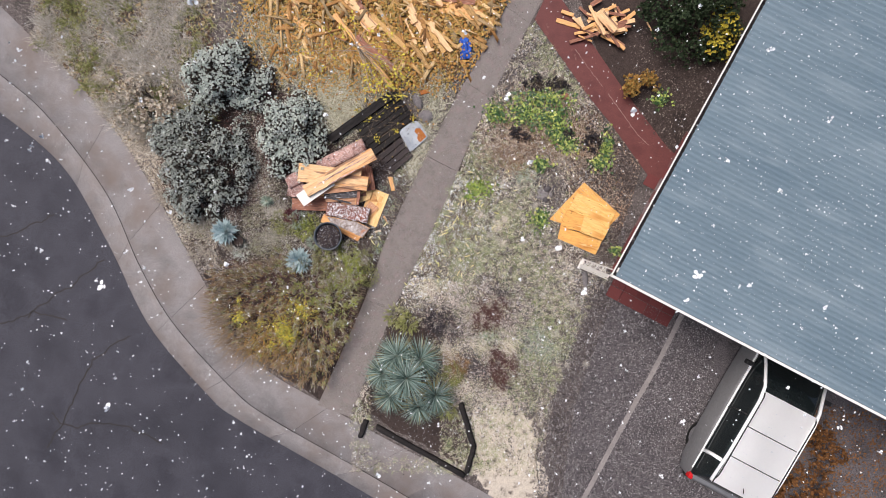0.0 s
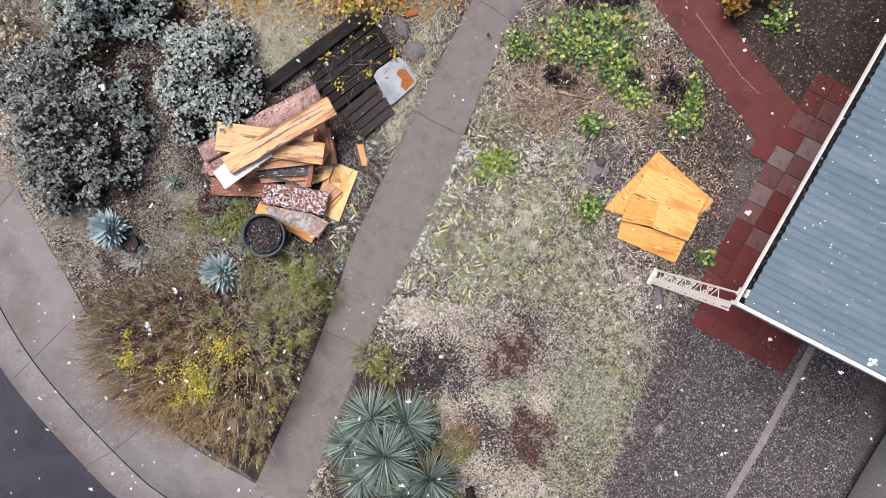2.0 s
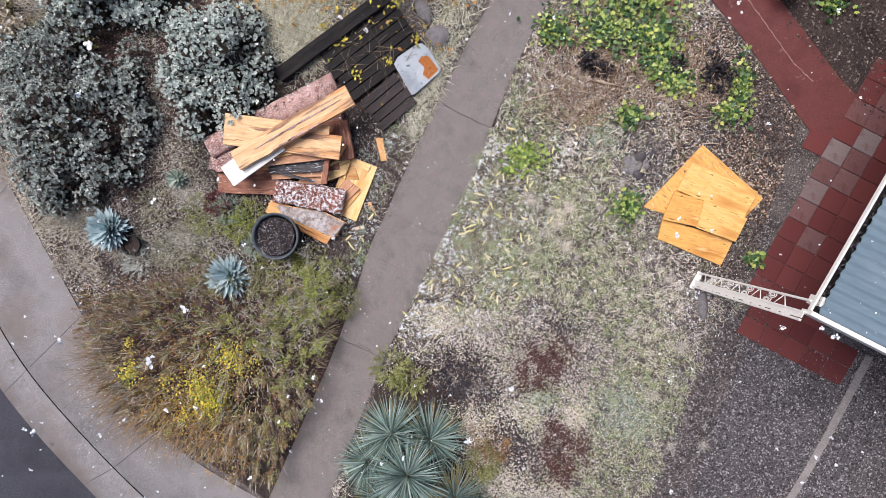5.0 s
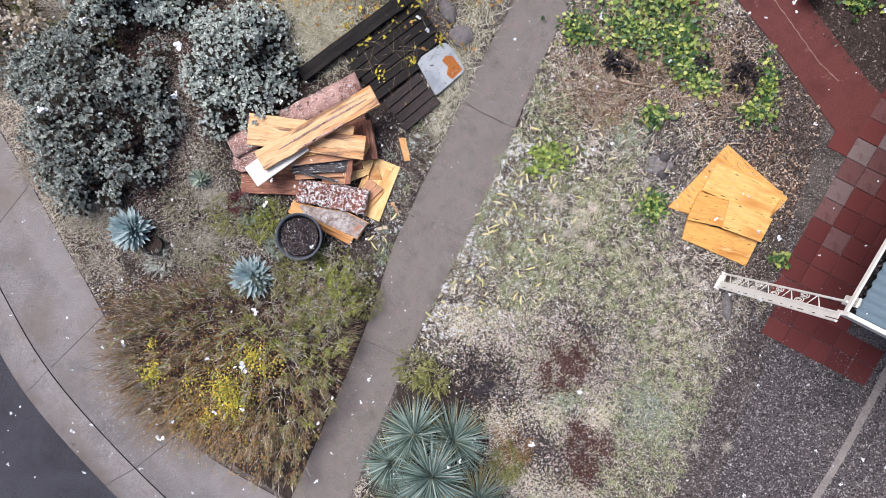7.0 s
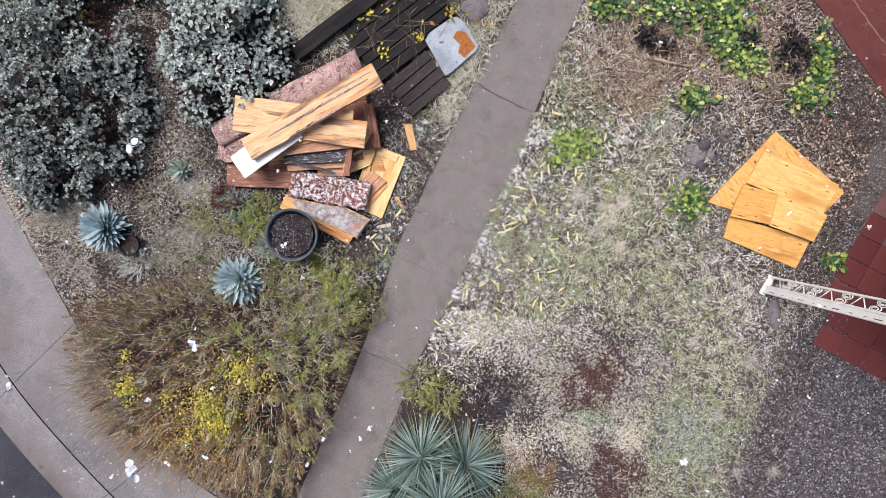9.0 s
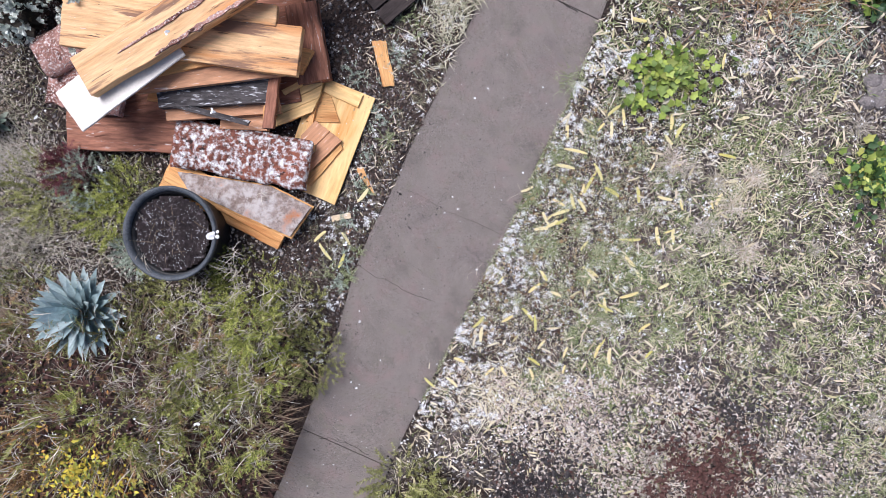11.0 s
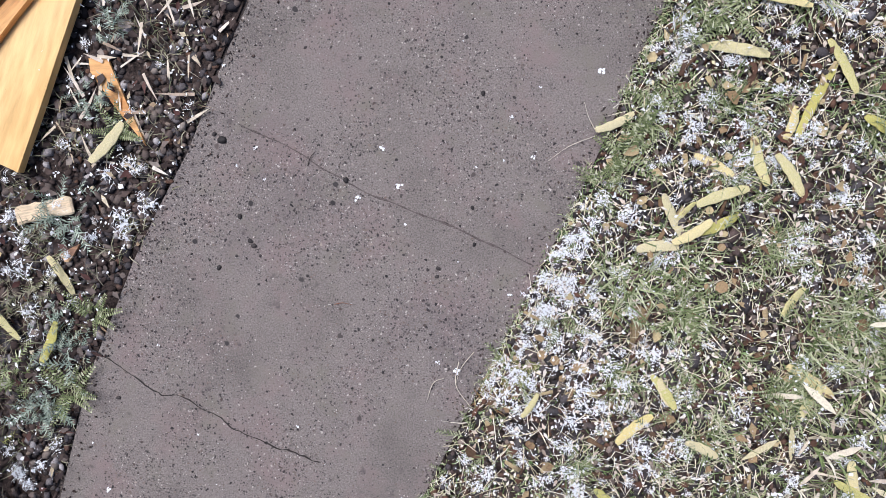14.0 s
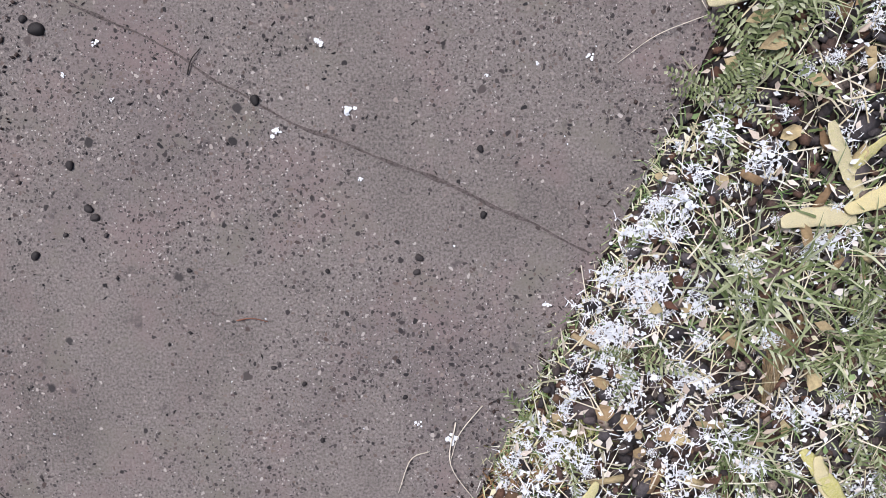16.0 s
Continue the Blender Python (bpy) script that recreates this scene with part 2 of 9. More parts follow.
M_BARK_SNOW = mat("snowy_red_bark", [(0.10, 0.035, 0.028), (0.23, 0.085, 0.06), (0.17, 0.07, 0.06)], 7, 0.9, 0.9, fine=6, contrast=0.5, spots=[((0.32, 0.11, 0.07), 4, 0.62, 0.08), (WHITE_SNOW, 26, 0.545, 0.09), ((0.03, 0.018, 0.018), 20, 0.62, 0.04)])
M_GREYBOARD = mat("grey_weathered_board", [(0.19, 0.14, 0.12), (0.32, 0.26, 0.24), (0.25, 0.195, 0.175)], 8, 0.85, 0.4, contrast=0.3, spots=[((0.5, 0.47, 0.47), 16, 0.53, 0.09), ((0.45, 0.17, 0.07), 4, 0.66, 0.05)])
M_DARKWOOD = mat("wet_dark_wood", [(0.008, 0.007, 0.0075), (0.022, 0.019, 0.019), (0.013, 0.011, 0.011)], 4, 0.85, 0.5, grain=(0.3, 2, 2), contrast=0.4)
M_PALLET = mat("dark_pallet_wood", [(0.02, 0.016, 0.016), (0.05, 0.039, 0.039), (0.032, 0.026, 0.026)], 4, 0.8, 0.5, grain=(0.3, 2, 2), contrast=0.4, spots=[((0.2, 0.18, 0.18), 5, 0.72, 0.06)])
M_DRIFT = mat("pale_dead_wood", [(0.24, 0.17, 0.12), (0.48, 0.38, 0.29), (0.36, 0.27, 0.2)], 8, 0.85, 0.4, grain=(0.5, 2, 2), contrast=0.35)
M_PLATE = mat("rusty_pale_metal_plate", [(0.34, 0.38, 0.42), (0.43, 0.46, 0.5)], 4, 0.6, 0.1, fine=3, contrast=0.1, spots=[((0.06, 0.06, 0.065), 9, 0.62, 0.03), ((0.24, 0.27, 0.31), 3, 0.55, 0.08), ((0.30, 0.16, 0.09), 6, 0.68, 0.04)])
M_RUST = mat("rust", [(0.25, 0.075, 0.02), (0.42, 0.15, 0.04), (0.33, 0.10, 0.03)], 12, 0.9, 0.4)
M_STONE = mat("grey_stone", [(0.13, 0.12, 0.125), (0.24, 0.22, 0.22), (0.18, 0.165, 0.165)], 8, 0.9, 0.5, contrast=0.3)
M_POT = mat("black_pot_plastic", [(0.012, 0.013, 0.016), (0.03, 0.033, 0.039)], 8, 0.5, 0.15)
# pot rim: bluer and paler than the tub's plastic
M_POTRIM = mat("paler_blue_black_plastic", [(0.05, 0.06, 0.075), (0.105, 0.12, 0.142)], 9, 0.55, 0.2, contrast=0.3)
M_POTSOIL = mat("potting_soil", [(0.02, 0.015, 0.018), (0.06, 0.045, 0.047)], 30, 0.95, 0.9, contrast=0.5, spots=[((0.22, 0.19, 0.21), 32, 0.63, 0.05)])
M_SNOW = mat("snow", [(0.76, 0.80, 0.85), (0.88, 0.9, 0.93)], 20, 0.6, 0.2, contrast=0.06)
M_GRAVEL = mat("dark_gravel", [(0.02, 0.018, 0.02), (0.06, 0.05, 0.05), (0.14, 0.075, 0.05), (0.1, 0.09, 0.098), (0.04, 0.035, 0.037), (0.30, 0.24, 0.2)], 30, 0.8, 0.3, island=1.0, contrast=0.3)
M_GRASS = mat("mixed_dry_grass", [(0.09, 0.14, 0.05), (0.18, 0.24, 0.10), (0.31, 0.34, 0.2), (0.44, 0.42, 0.30), (0.58, 0.53, 0.43), (0.68, 0.62, 0.54), (0.78, 0.76, 0.72)], 1.3, 0.8, 0.0, island=0.55, contrast=0.2)
M_VERGE = mat("frosted_verge_green", [(0.06, 0.11, 0.035), (0.14, 0.24, 0.085), (0.28, 0.38, 0.18), (0.47, 0.51, 0.30), (0.70, 0.64, 0.42), (0.80, 0.79, 0.70), (0.82, 0.85, 0.87)], 7, 0.8, 0.0, island=0.6, contrast=0.2)
M_LAWN = mat("patchy_lawn_green", [(0.045, 0.075, 0.022), (0.11, 0.16, 0.055), (0.21, 0.27, 0.115), (0.38, 0.41, 0.22), (0.60, 0.57, 0.40), (0.78, 0.77, 0.68)], 1.6, 0.8, 0.0, island=0.6, contrast=0.2)
M_FROSTED = mat("pinkish_frosted_straw", [(0.20, 0.14, 0.11), (0.44, 0.36, 0.29), (0.62, 0.53, 0.45), (0.76, 0.69, 0.61), (0.82, 0.79, 0.75), (0.52, 0.44, 0.31)], 1.8, 0.8, 0.0, island=0.7, contrast=0.2)
M_THATCH = mat("matted_thatch", [(0.08, 0.07, 0.05), (0.24, 0.21, 0.155), (0.42, 0.38, 0.29), (0.60, 0.55, 0.45), (0.19, 0.205, 0.12)], 3, 0.85, 0.0, island=0.8, contrast=0.3)
M_LITTER = mat("dull_pink_litter", [(0.20, 0.155, 0.14), (0.45, 0.37, 0.33), (0.66, 0.57, 0.52), (0.80, 0.75, 0.72), (0.36, 0.29, 0.27)], 6, 0.85, 0.2, island=0.85, contrast=0.3)
M_WISP = mat("pale_wispy_grass", [(0.15, 0.13, 0.10), (0.33, 0.30, 0.25), (0.49, 0.455, 0.40), (0.64, 0.60, 0.55), (0.25, 0.23, 0.17)], 2.0, 0.8, 0.0, island=0.7, contrast=0.2)
M_GOLD = mat("golden_green_grass", [(0.12, 0.125, 0.07), (0.36, 0.36, 0.25), (0.58, 0.55, 0.42), (0.78, 0.75, 0.64), (0.24, 0.27, 0.15)], 3.0, 0.8, 0.0, island=0.7, contrast=0.2)
M_YGREEN = mat("yellow_and_green_leaves", [(0.22, 0.21, 0.03), (0.54, 0.44, 0.05), (0.76, 0.60, 0.08), (0.24, 0.26, 0.04), (0.60, 0.33, 0.05)], 4, 0.7, 0.0, island=0.9, contrast=0.2)
M_FRESH = mat("fresh_grass_green", [(0.055, 0.085, 0.03), (0.13, 0.175, 0.065), (0.26, 0.31, 0.15), (0.46, 0.50, 0.32), (0.70, 0.71, 0.58)], 9, 0.7, 0.0, island=0.7, contrast=0.2)
M_DARKSTONE = mat("wet_dark_stones", [(0.025, 0.023, 0.026), (0.055, 0.05, 0.055), (0.09, 0.08, 0.085), (0.12, 0.07, 0.05)], 25, 0.6, 0.3, island=0.8, contrast=0.3)
M_CREAM = mat("cream_straw", [(0.42, 0.36, 0.22), (0.64, 0.58, 0.40), (0.78, 0.73, 0.58), (0.84, 0.81, 0.72)], 9, 0.8, 0.0, island=0.8, contrast=0.2)
M_SAGE = mat("sage_green_weeds", [(0.12, 0.16, 0.12), (0.24, 0.31, 0.25), (0.40, 0.48, 0.40), (0.62, 0.68, 0.62)], 9, 0.75, 0.0, island=0.7, contrast=0.2)
M_DARKTWIG = mat("dark_twigs", [(0.03, 0.022, 0.018), (0.075, 0.055, 0.045), (0.05, 0.038, 0.03)], 9, 0.85, 0.2)
M_RUSTLITTER = mat("rust_brown_litter", [(0.07, 0.03, 0.014), (0.15, 0.065, 0.025), (0.26, 0.12, 0.04), (0.11, 0.055, 0.025)], 1.5, 0.85, 0.0, island=0.7, contrast=0.25)
M_FALLEN = mat("fallen_leaf_colours", [(0.13, 0.06, 0.04), (0.08, 0.045, 0.03), (0.30, 0.2, 0.11), (0.5, 0.42, 0.24), (0.2, 0.10, 0.06)], 20, 0.75, 0.2, island=0.9)
M_WEED = mat("grey_green_weeds", [(0.07, 0.08, 0.045), (0.16, 0.175, 0.09), (0.28, 0.28, 0.18), (0.42, 0.41, 0.31), (0.18, 0.14, 0.10), (0.62, 0.60, 0.52)], 2.0, 0.8, 0.0, island=0.7, contrast=0.25)
M_FERN = mat("ferny_green", [(0.06, 0.085, 0.035), (0.15, 0.19, 0.08), (0.31, 0.35, 0.19), (0.62, 0.64, 0.49)], 9, 0.75, 0.0, island=0.8, contrast=0.2)
M_STRAW = mat("bleached_straw", [(0.45, 0.36, 0.25), (0.66, 0.58, 0.46), (0.76, 0.71, 0.63), (0.36, 0.25, 0.17)], 5, 0.8, 0.0, island=0.9, contrast=0.2)
M_POD = mat("yellow_seed_pod", [(0.80, 0.66, 0.22), (0.86, 0.75, 0.36), (0.88, 0.80, 0.52), (0.64, 0.62, 0.18), (0.80, 0.58, 0.28)], 30, 0.6, 0.5, obj=0.6, contrast=0.3, spots=[((0.56, 0.40, 0.19), 26, 0.72, 0.04)])
M_PODS = mat("scattered_seed_pods", [(0.50, 0.46, 0.24), (0.66, 0.60, 0.40), (0.76, 0.71, 0.57), (0.55, 0.44, 0.32)], 30, 0.6, 0.3, island=0.8, contrast=0.2)
M_SHRUB = mat("grey_green_leaves", [(0.13, 0.14, 0.12), (0.33, 0.355, 0.315), (0.52, 0.56, 0.52), (0.66, 0.70, 0.665), (0.78, 0.81, 0.79)], 5.0, 0.7, 0.0, island=0.35, contrast=0.2)
# near-black leaf colour that holds the shade of the shrubs' insides
M_SHRUB_SHADE = mat("shrub_gap_shade", [(0.012, 0.011, 0.009), (0.028, 0.024, 0.019), (0.05, 0.036, 0.029), (0.02, 0.022, 0.016)], 6.0, 0.85, 0.0, island=0.8, contrast=0.25)
M_SHRUB_BLUE = mat("pale_blue_green_leaves", [(0.30, 0.35, 0.31), (0.52, 0.585, 0.535), (0.68, 0.735, 0.685), (0.79, 0.83, 0.79), (0.85, 0.88, 0.86)], 9.0, 0.7, 0.0, island=0.35, contrast=0.2)
M_ROTTEN = mat("rotten_golden_wood", [(0.22, 0.115, 0.045), (0.46, 0.28, 0.115), (0.34, 0.19, 0.075)], 5, 0.85, 0.6, grain=(0.25, 2.2, 2.2), fine=7, contrast=0.5, spots=[((0.07, 0.04, 0.02), 7, 0.60, 0.05), ((0.66, 0.48, 0.27), 9, 0.64, 0.04)])
M_FRAG = mat("rotten_wood_fragments", [(0.13, 0.06, 0.025), (0.32, 0.16, 0.055), (0.52, 0.31, 0.12), (0.68, 0.48, 0.25), (0.05, 0.03, 0.02)], 6, 0.85, 0.4, island=0.85, contrast=0.35)
M_DRYMIX = mat("dry_grass_mix", [(0.12, 0.09, 0.07), (0.26, 0.21, 0.17), (0.42, 0.37, 0.31), (0.58, 0.53, 0.46), (0.22, 0.22, 0.15)], 2.5, 0.8, 0.0, island=0.6, contrast=0.2)
M_TWIG = mat("brown_twigs", [(0.07, 0.047, 0.032), (0.19, 0.135, 0.092), (0.34, 0.26, 0.19), (0.12, 0.09, 0.058), (0.50, 0.42, 0.34)], 6, 0.85, 0.0, island=0.8, contrast=0.25)
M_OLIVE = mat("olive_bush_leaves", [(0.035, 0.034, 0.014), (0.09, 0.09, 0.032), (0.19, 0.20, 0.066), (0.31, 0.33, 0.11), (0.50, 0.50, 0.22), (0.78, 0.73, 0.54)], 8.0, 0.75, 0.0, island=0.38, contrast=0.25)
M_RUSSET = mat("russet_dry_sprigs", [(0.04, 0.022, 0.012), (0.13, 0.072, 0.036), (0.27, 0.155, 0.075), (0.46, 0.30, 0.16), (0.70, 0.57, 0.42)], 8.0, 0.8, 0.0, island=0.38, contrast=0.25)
M_YELLOW = mat("yellow_autumn_leaves", [(0.50, 0.41, 0.04), (0.70, 0.58, 0.08), (0.45, 0.42, 0.07), (0.62, 0.36, 0.06)], 4, 0.7, 0.0, island=0.9, contrast=0.2)
M_ORANGE = mat("orange_leaf_litter", [(0.20, 0.09, 0.025), (0.40, 0.19, 0.05), (0.52, 0.31, 0.09), (0.30, 0.23, 0.07), (0.14, 0.08, 0.04)], 1.2, 0.8, 0.0, island=0.7, contrast=0.25)
M_REDLITTER = mat("red_brown_mulch", [(0.04, 0.019, 0.018), (0.085, 0.038, 0.034), (0.145, 0.08, 0.07), (0.035, 0.023, 0.022)], 4, 0.85, 0.0, island=0.9, contrast=0.25)
M_MULCH = mat("dark_bark_mulch", [(0.02, 0.014, 0.014), (0.05, 0.035, 0.032), (0.09, 0.065, 0.058), (0.035, 0.026, 0.026), (0.19, 0.155, 0.14), (0.07, 0.05, 0.045), (0.42, 0.37, 0.33)], 4, 0.9, 0.0, island=0.9, contrast=0.3)
M_CHIPS = mat("pale_litter_chips", [(0.16, 0.10, 0.06), (0.35, 0.26, 0.17), (0.52, 0.44, 0.30), (0.62, 0.56, 0.42), (0.25, 0.2, 0.16)], 12, 0.85, 0.0, island=0.9, contrast=0.25)
M_PURPLE = mat("purple_red_leaves", [(0.06, 0.015, 0.022), (0.13, 0.03, 0.045), (0.2, 0.07, 0.08)], 9, 0.6, 0.0, island=0.9)
M_DEAD = mat("dead_plant_stalks", [(0.06, 0.036, 0.026), (0.17, 0.10, 0.065), (0.33, 0.22, 0.155), (0.54, 0.43, 0.34), (0.10, 0.075, 0.04)], 3, 0.85, 0.0, island=0.8, contrast=0.25)
M_GREENSPRIG = mat("yellow_green_sprigs", [(0.06, 0.08, 0.02), (0.17, 0.20, 0.045), (0.35, 0.39, 0.085), (0.55, 0.54, 0.20)], 3, 0.75, 0.0, island=0.8, contrast=0.2)
M_GREEN = mat("green_ground_leaves", [(0.012, 0.034, 0.013), (0.04, 0.10, 0.028), (0.022, 0.062, 0.026), (0.09, 0.18, 0.045), (0.20, 0.29, 0.06), (0.36, 0.43, 0.10), (0.62, 0.57, 0.17)], 3, 0.45, 0.1, island=0.85, contrast=0.2, spec=0.5)
M_LIME = mat("lime_green_leaves", [(0.05, 0.10, 0.025), (0.17, 0.25, 0.05), (0.36, 0.45, 0.09), (0.08, 0.15, 0.04), (0.58, 0.58, 0.16)], 3, 0.5, 0.1, island=0.85, contrast=0.2, spec=0.4)
M_DARKGREEN = mat("dark_evergreen_needles", [(0.02, 0.035, 0.018), (0.045, 0.07, 0.03), (0.03, 0.05, 0.028)], 3, 0.7, 0.0, island=0.8, contrast=0.25)
M_BLACKPLANT = mat("frosted_black_foliage", [(0.018, 0.016, 0.02), (0.05, 0.043, 0.05), (0.10, 0.085, 0.09)], 5, 0.8, 0.0, island=0.9)
M_YUCCA = mat("blue_green_yucca_leaves", [(0.03, 0.055, 0.045), (0.13, 0.205, 0.175), (0.32, 0.43, 0.39), (0.08, 0.13, 0.10), (0.62, 0.71, 0.67)], 3, 0.6, 0.0, island=0.9, contrast=0.15)
M_YUCCA_OLD = mat("dry_yucca_leaves", [(0.2, 0.19, 0.08), (0.3, 0.26, 0.11), (0.24, 0.17, 0.09)], 3, 0.75, 0.0, island=0.9, contrast=0.2)
M_AGAVE = mat("blue_agave_leaves", [(0.24, 0.34, 0.365), (0.40, 0.52, 0.545), (0.58, 0.69, 0.71)], 5, 0.6, 0.05, island=0.8, contrast=0.15)
M_CARPAINT = mat("white_car_paint", [(0.94, 0.945, 0.95), (0.95, 0.955, 0.96)], 2, 0.5, 0.0, contrast=0.01, spec=0.5)
M_CARSIDE = mat("silver_car_paint", [(0.22, 0.22, 0.225), (0.28, 0.28, 0.285)], 2, 0.35, 0.02, contrast=0.1, metal=0.3, spec=0.5)
M_GLASS = mat("dark_car_glass", [(0.008, 0.011, 0.012), (0.015, 0.02, 0.021)], 3, 0.08, 0.0, spec=0.5)
M_TRIM = mat("black_trim", [(0.012, 0.012, 0.013), (0.022, 0.022, 0.023)], 9, 0.55, 0.1)
M_TYRE = mat("tyre_rubber", [(0.012, 0.012, 0.012), (0.025, 0.025, 0.025)], 20, 0.85, 0.3)
M_RIM = mat("alloy_rim", [(0.4, 0.4, 0.41), (0.5, 0.5, 0.51)], 8, 0.35, 0.05, metal=0.8)
M_TAIL = mat("red_lamp_lens", [(0.5, 0.012, 0.015), (0.6, 0.02, 0.02)], 8, 0.2, 0.0, spec=0.5)
M_BLUE = mat("blue_plastic_sheet", [(0.02, 0.08, 0.42), (0.04, 0.14, 0.55)], 8, 0.4, 0.3)
M_CHAIR = mat("grey_chair_plastic", [(0.3, 0.32, 0.33), (0.38, 0.4, 0.41)], 6, 0.5, 0.1)
M_PEBBLE = mat("dark_pebble", [(0.02, 0.018, 0.019), (0.04, 0.035, 0.036), (0.07, 0.06, 0.06)], 40, 0.6, 0.2, obj=0.9)
M_DEADBARK = mat("rotten_bark_chip", [(0.22, 0.15, 0.07), (0.4, 0.3, 0.17), (0.12, 0.08, 0.05)], 30, 0.9, 0.8, grain=(3, 0.4, 1), contrast=0.4)

# ---- building helpers ----


def part(name, bm, material, parent=None, label="", smooth=False):
    """Links a bmesh as one mesh object, under a thing or a part."""
    me = bpy.data.meshes.new(name)
    bm.normal_update()
    bm.to_mesh(me)
    bm.free()
    me.materials.append(material)
    if smooth:
        me.shade_smooth()
    ob = new(name, me)
    ob.parent = parent
    if label:
        ob["label"] = label
    return ob


def thing(name, m=None, label="", category="", group="", kind=""):
    ob = new(name)
    ob.matrix_basis = m or Matrix()
    ob.empty_display_size = 0.1
    return tagged(ob, label, category, group, kind)


def fast(name, verts, faces, material, parent=None, label="", smooth=False):
    """One mesh object from arrays of corners and of equal-sided faces."""
    verts, faces = np.asarray(verts, "f").reshape(-1, 3), np.asarray(faces, "i")
    k = faces.shape[1]
    me = bpy.data.meshes.new(name)
    me.vertices.add(len(verts))
    me.vertices.foreach_set("co", verts.ravel())
    me.loops.add(faces.size)
    me.loops.foreach_set("vertex_index", faces.ravel())
    me.polygons.add(len(faces))
    me.polygons.foreach_set("loop_start", np.arange(0, faces.size, k, dtype="i"))
    me.polygons.foreach_set("loop_total", np.full(len(faces), k, "i"))
    me.update(calc_edges=True)
    me.materials.append(material)
    if smooth:
        me.shade_smooth()
    ob = new(name, me)
    ob.parent = parent
    if label:
        ob["label"] = label
    return ob


rng = np.random.default_rng(7)
U = rng.uniform


def turn_matrices(az, tilt, roll):
    """Rotations Rz(az) Ry(tilt) Rz(roll) for arrays of angles."""
    def rz(a):
        c, s, o, z = np.cos(a), np.sin(a), np.ones_like(a), np.zeros_like(a)
        return np.stack([np.stack([c, -s, z], -1), np.stack([s, c, z], -1), np.stack([z, z, o], -1)], -2)

    def ry(a):
        c, s, o, z = np.cos(a), np.sin(a), np.ones_like(a), np.zeros_like(a)
        return np.stack([np.stack([c, z, s], -1), np.stack([z, o, z], -1), np.stack([-s, z, c], -1)], -2)
    return rz(az) @ ry(tilt) @ rz(roll)


def scatter(base_v, base_f, pos, rots, scale):
    """Copies of a small form at many places, as corner and face arrays."""
    base_v, base_f = np.asarray(base_v, float), np.asarray(base_f, int)
    n = len(pos)
    scale = np.asarray(scale, float)
    if scale.ndim == 1:
        scale = scale[:, None]
    v = np.einsum("nij,nkj->nki", rots, base_v[None] * np.broadcast_to(scale, (n, 3))[:, None, :]) + np.asarray(pos)[:, None, :]
    f = base_f[None] + (np.arange(n) * len(base_v))[:, None, None]
    return v.reshape(-1, 3), f.reshape(-1, base_f.shape[1])


def join(*pairs):
    vs, fs, o = [], [], 0
    for v, f in pairs:
        vs.append(v), fs.append(f + o)
        o += len(v)
    return np.concatenate(vs), np.concatenate(fs)


LEAF_V = [(0, 0, 0), (0.35, 0.28, 0.06), (1, 0, 0.0), (0.35, -0.28, 0.06)]
LEAF_F = [(0, 1, 2), (0, 2, 3)]
ROUND_V = [(0, 0, 0), (0.25, 0.42, 0.07), (0.7, 0.42, 0.06), (1, 0, -0.04), (0.7, -0.42, 0.06), (0.25, -0.42, 0.07)]
ROUND_F = [(0, 1, 2), (0, 2, 3), (0, 3, 4), (0, 4, 5)]
_b = bmesh.new()
bmesh.ops.create_icosphere(_b, subdivisions=1, radius=1)
_r = random.Random(4)
STONE_V = [tuple(c * _r.uniform(0.75, 1.2) for c in v.co) for v in _b.verts]
STONE_F = [tuple(v.index for v in f.verts) for f in _b.faces]
_b.free()
OCTA_V = [(1, 0.1, 0), (-0.9, 0, 0.15), (0, 1, -0.1), (0.15, -0.95, 0), (0, 0.1, 0.9), (0, 0, -1)]
OCTA_F = [(0, 2, 4), (2, 1, 4), (1, 3, 4), (3, 0, 4), (2, 0, 5), (1, 2, 5), (3, 1, 5), (0, 3, 5)]


def blades(root, az, lean, length, width, droop=0.5):
    """Curved tapering blades: five corners each. lean: angle from upright at the root; droop: how much more it leans at the tip."""
    n = len(root)
    az, lean, length, width, droop = (np.broadcast_to(np.asarray(a, float), (n,)) for a in (az, lean, length, width, droop))
    side = np.stack([-np.sin(az), np.cos(az), np.zeros(n)], -1) * (width / 2)[:, None]

    def step(angle, l):
        return np.stack([np.cos(az) * np.sin(angle), np.sin(az) * np.sin(angle), np.cos(angle)], -1) * l[:, None]
    mid = root + step(lean, length * 0.5)
    tip = mid + step(lean + droop, length * 0.5)
    v = np.stack([root - side, root + side, mid + side * 0.85, mid - side * 0.85, tip], 1).reshape(-1, 3)
    f = np.array([(0, 1, 2), (0, 2, 3), (3, 2, 4)])[None] + (np.arange(n) * 5)[:, None, None]
    return v, f.reshape(-1, 3)


def box(bm, x0, x1, y0, y1, z0, z1, m=None):
    vs = [bm.verts.new((m or Matrix()) @ Vector((x, y, z))) for x in (x0, x1) for y in (y0, y1) for z in (z0, z1)]
    for q in ((0, 1, 3, 2), (4, 6, 7, 5), (0, 4, 5, 1), (2, 3, 7, 6), (0, 2, 6, 4), (1, 5, 7, 3)):
        bm.faces.new([vs[i] for i in q])
    return vs


def bevelled(bm, w=0.006, seg=2):
    bmesh.ops.bevel(bm, geom=list(bm.edges), offset=w, segments=seg, affect="EDGES", profile=0.6)
    return bm


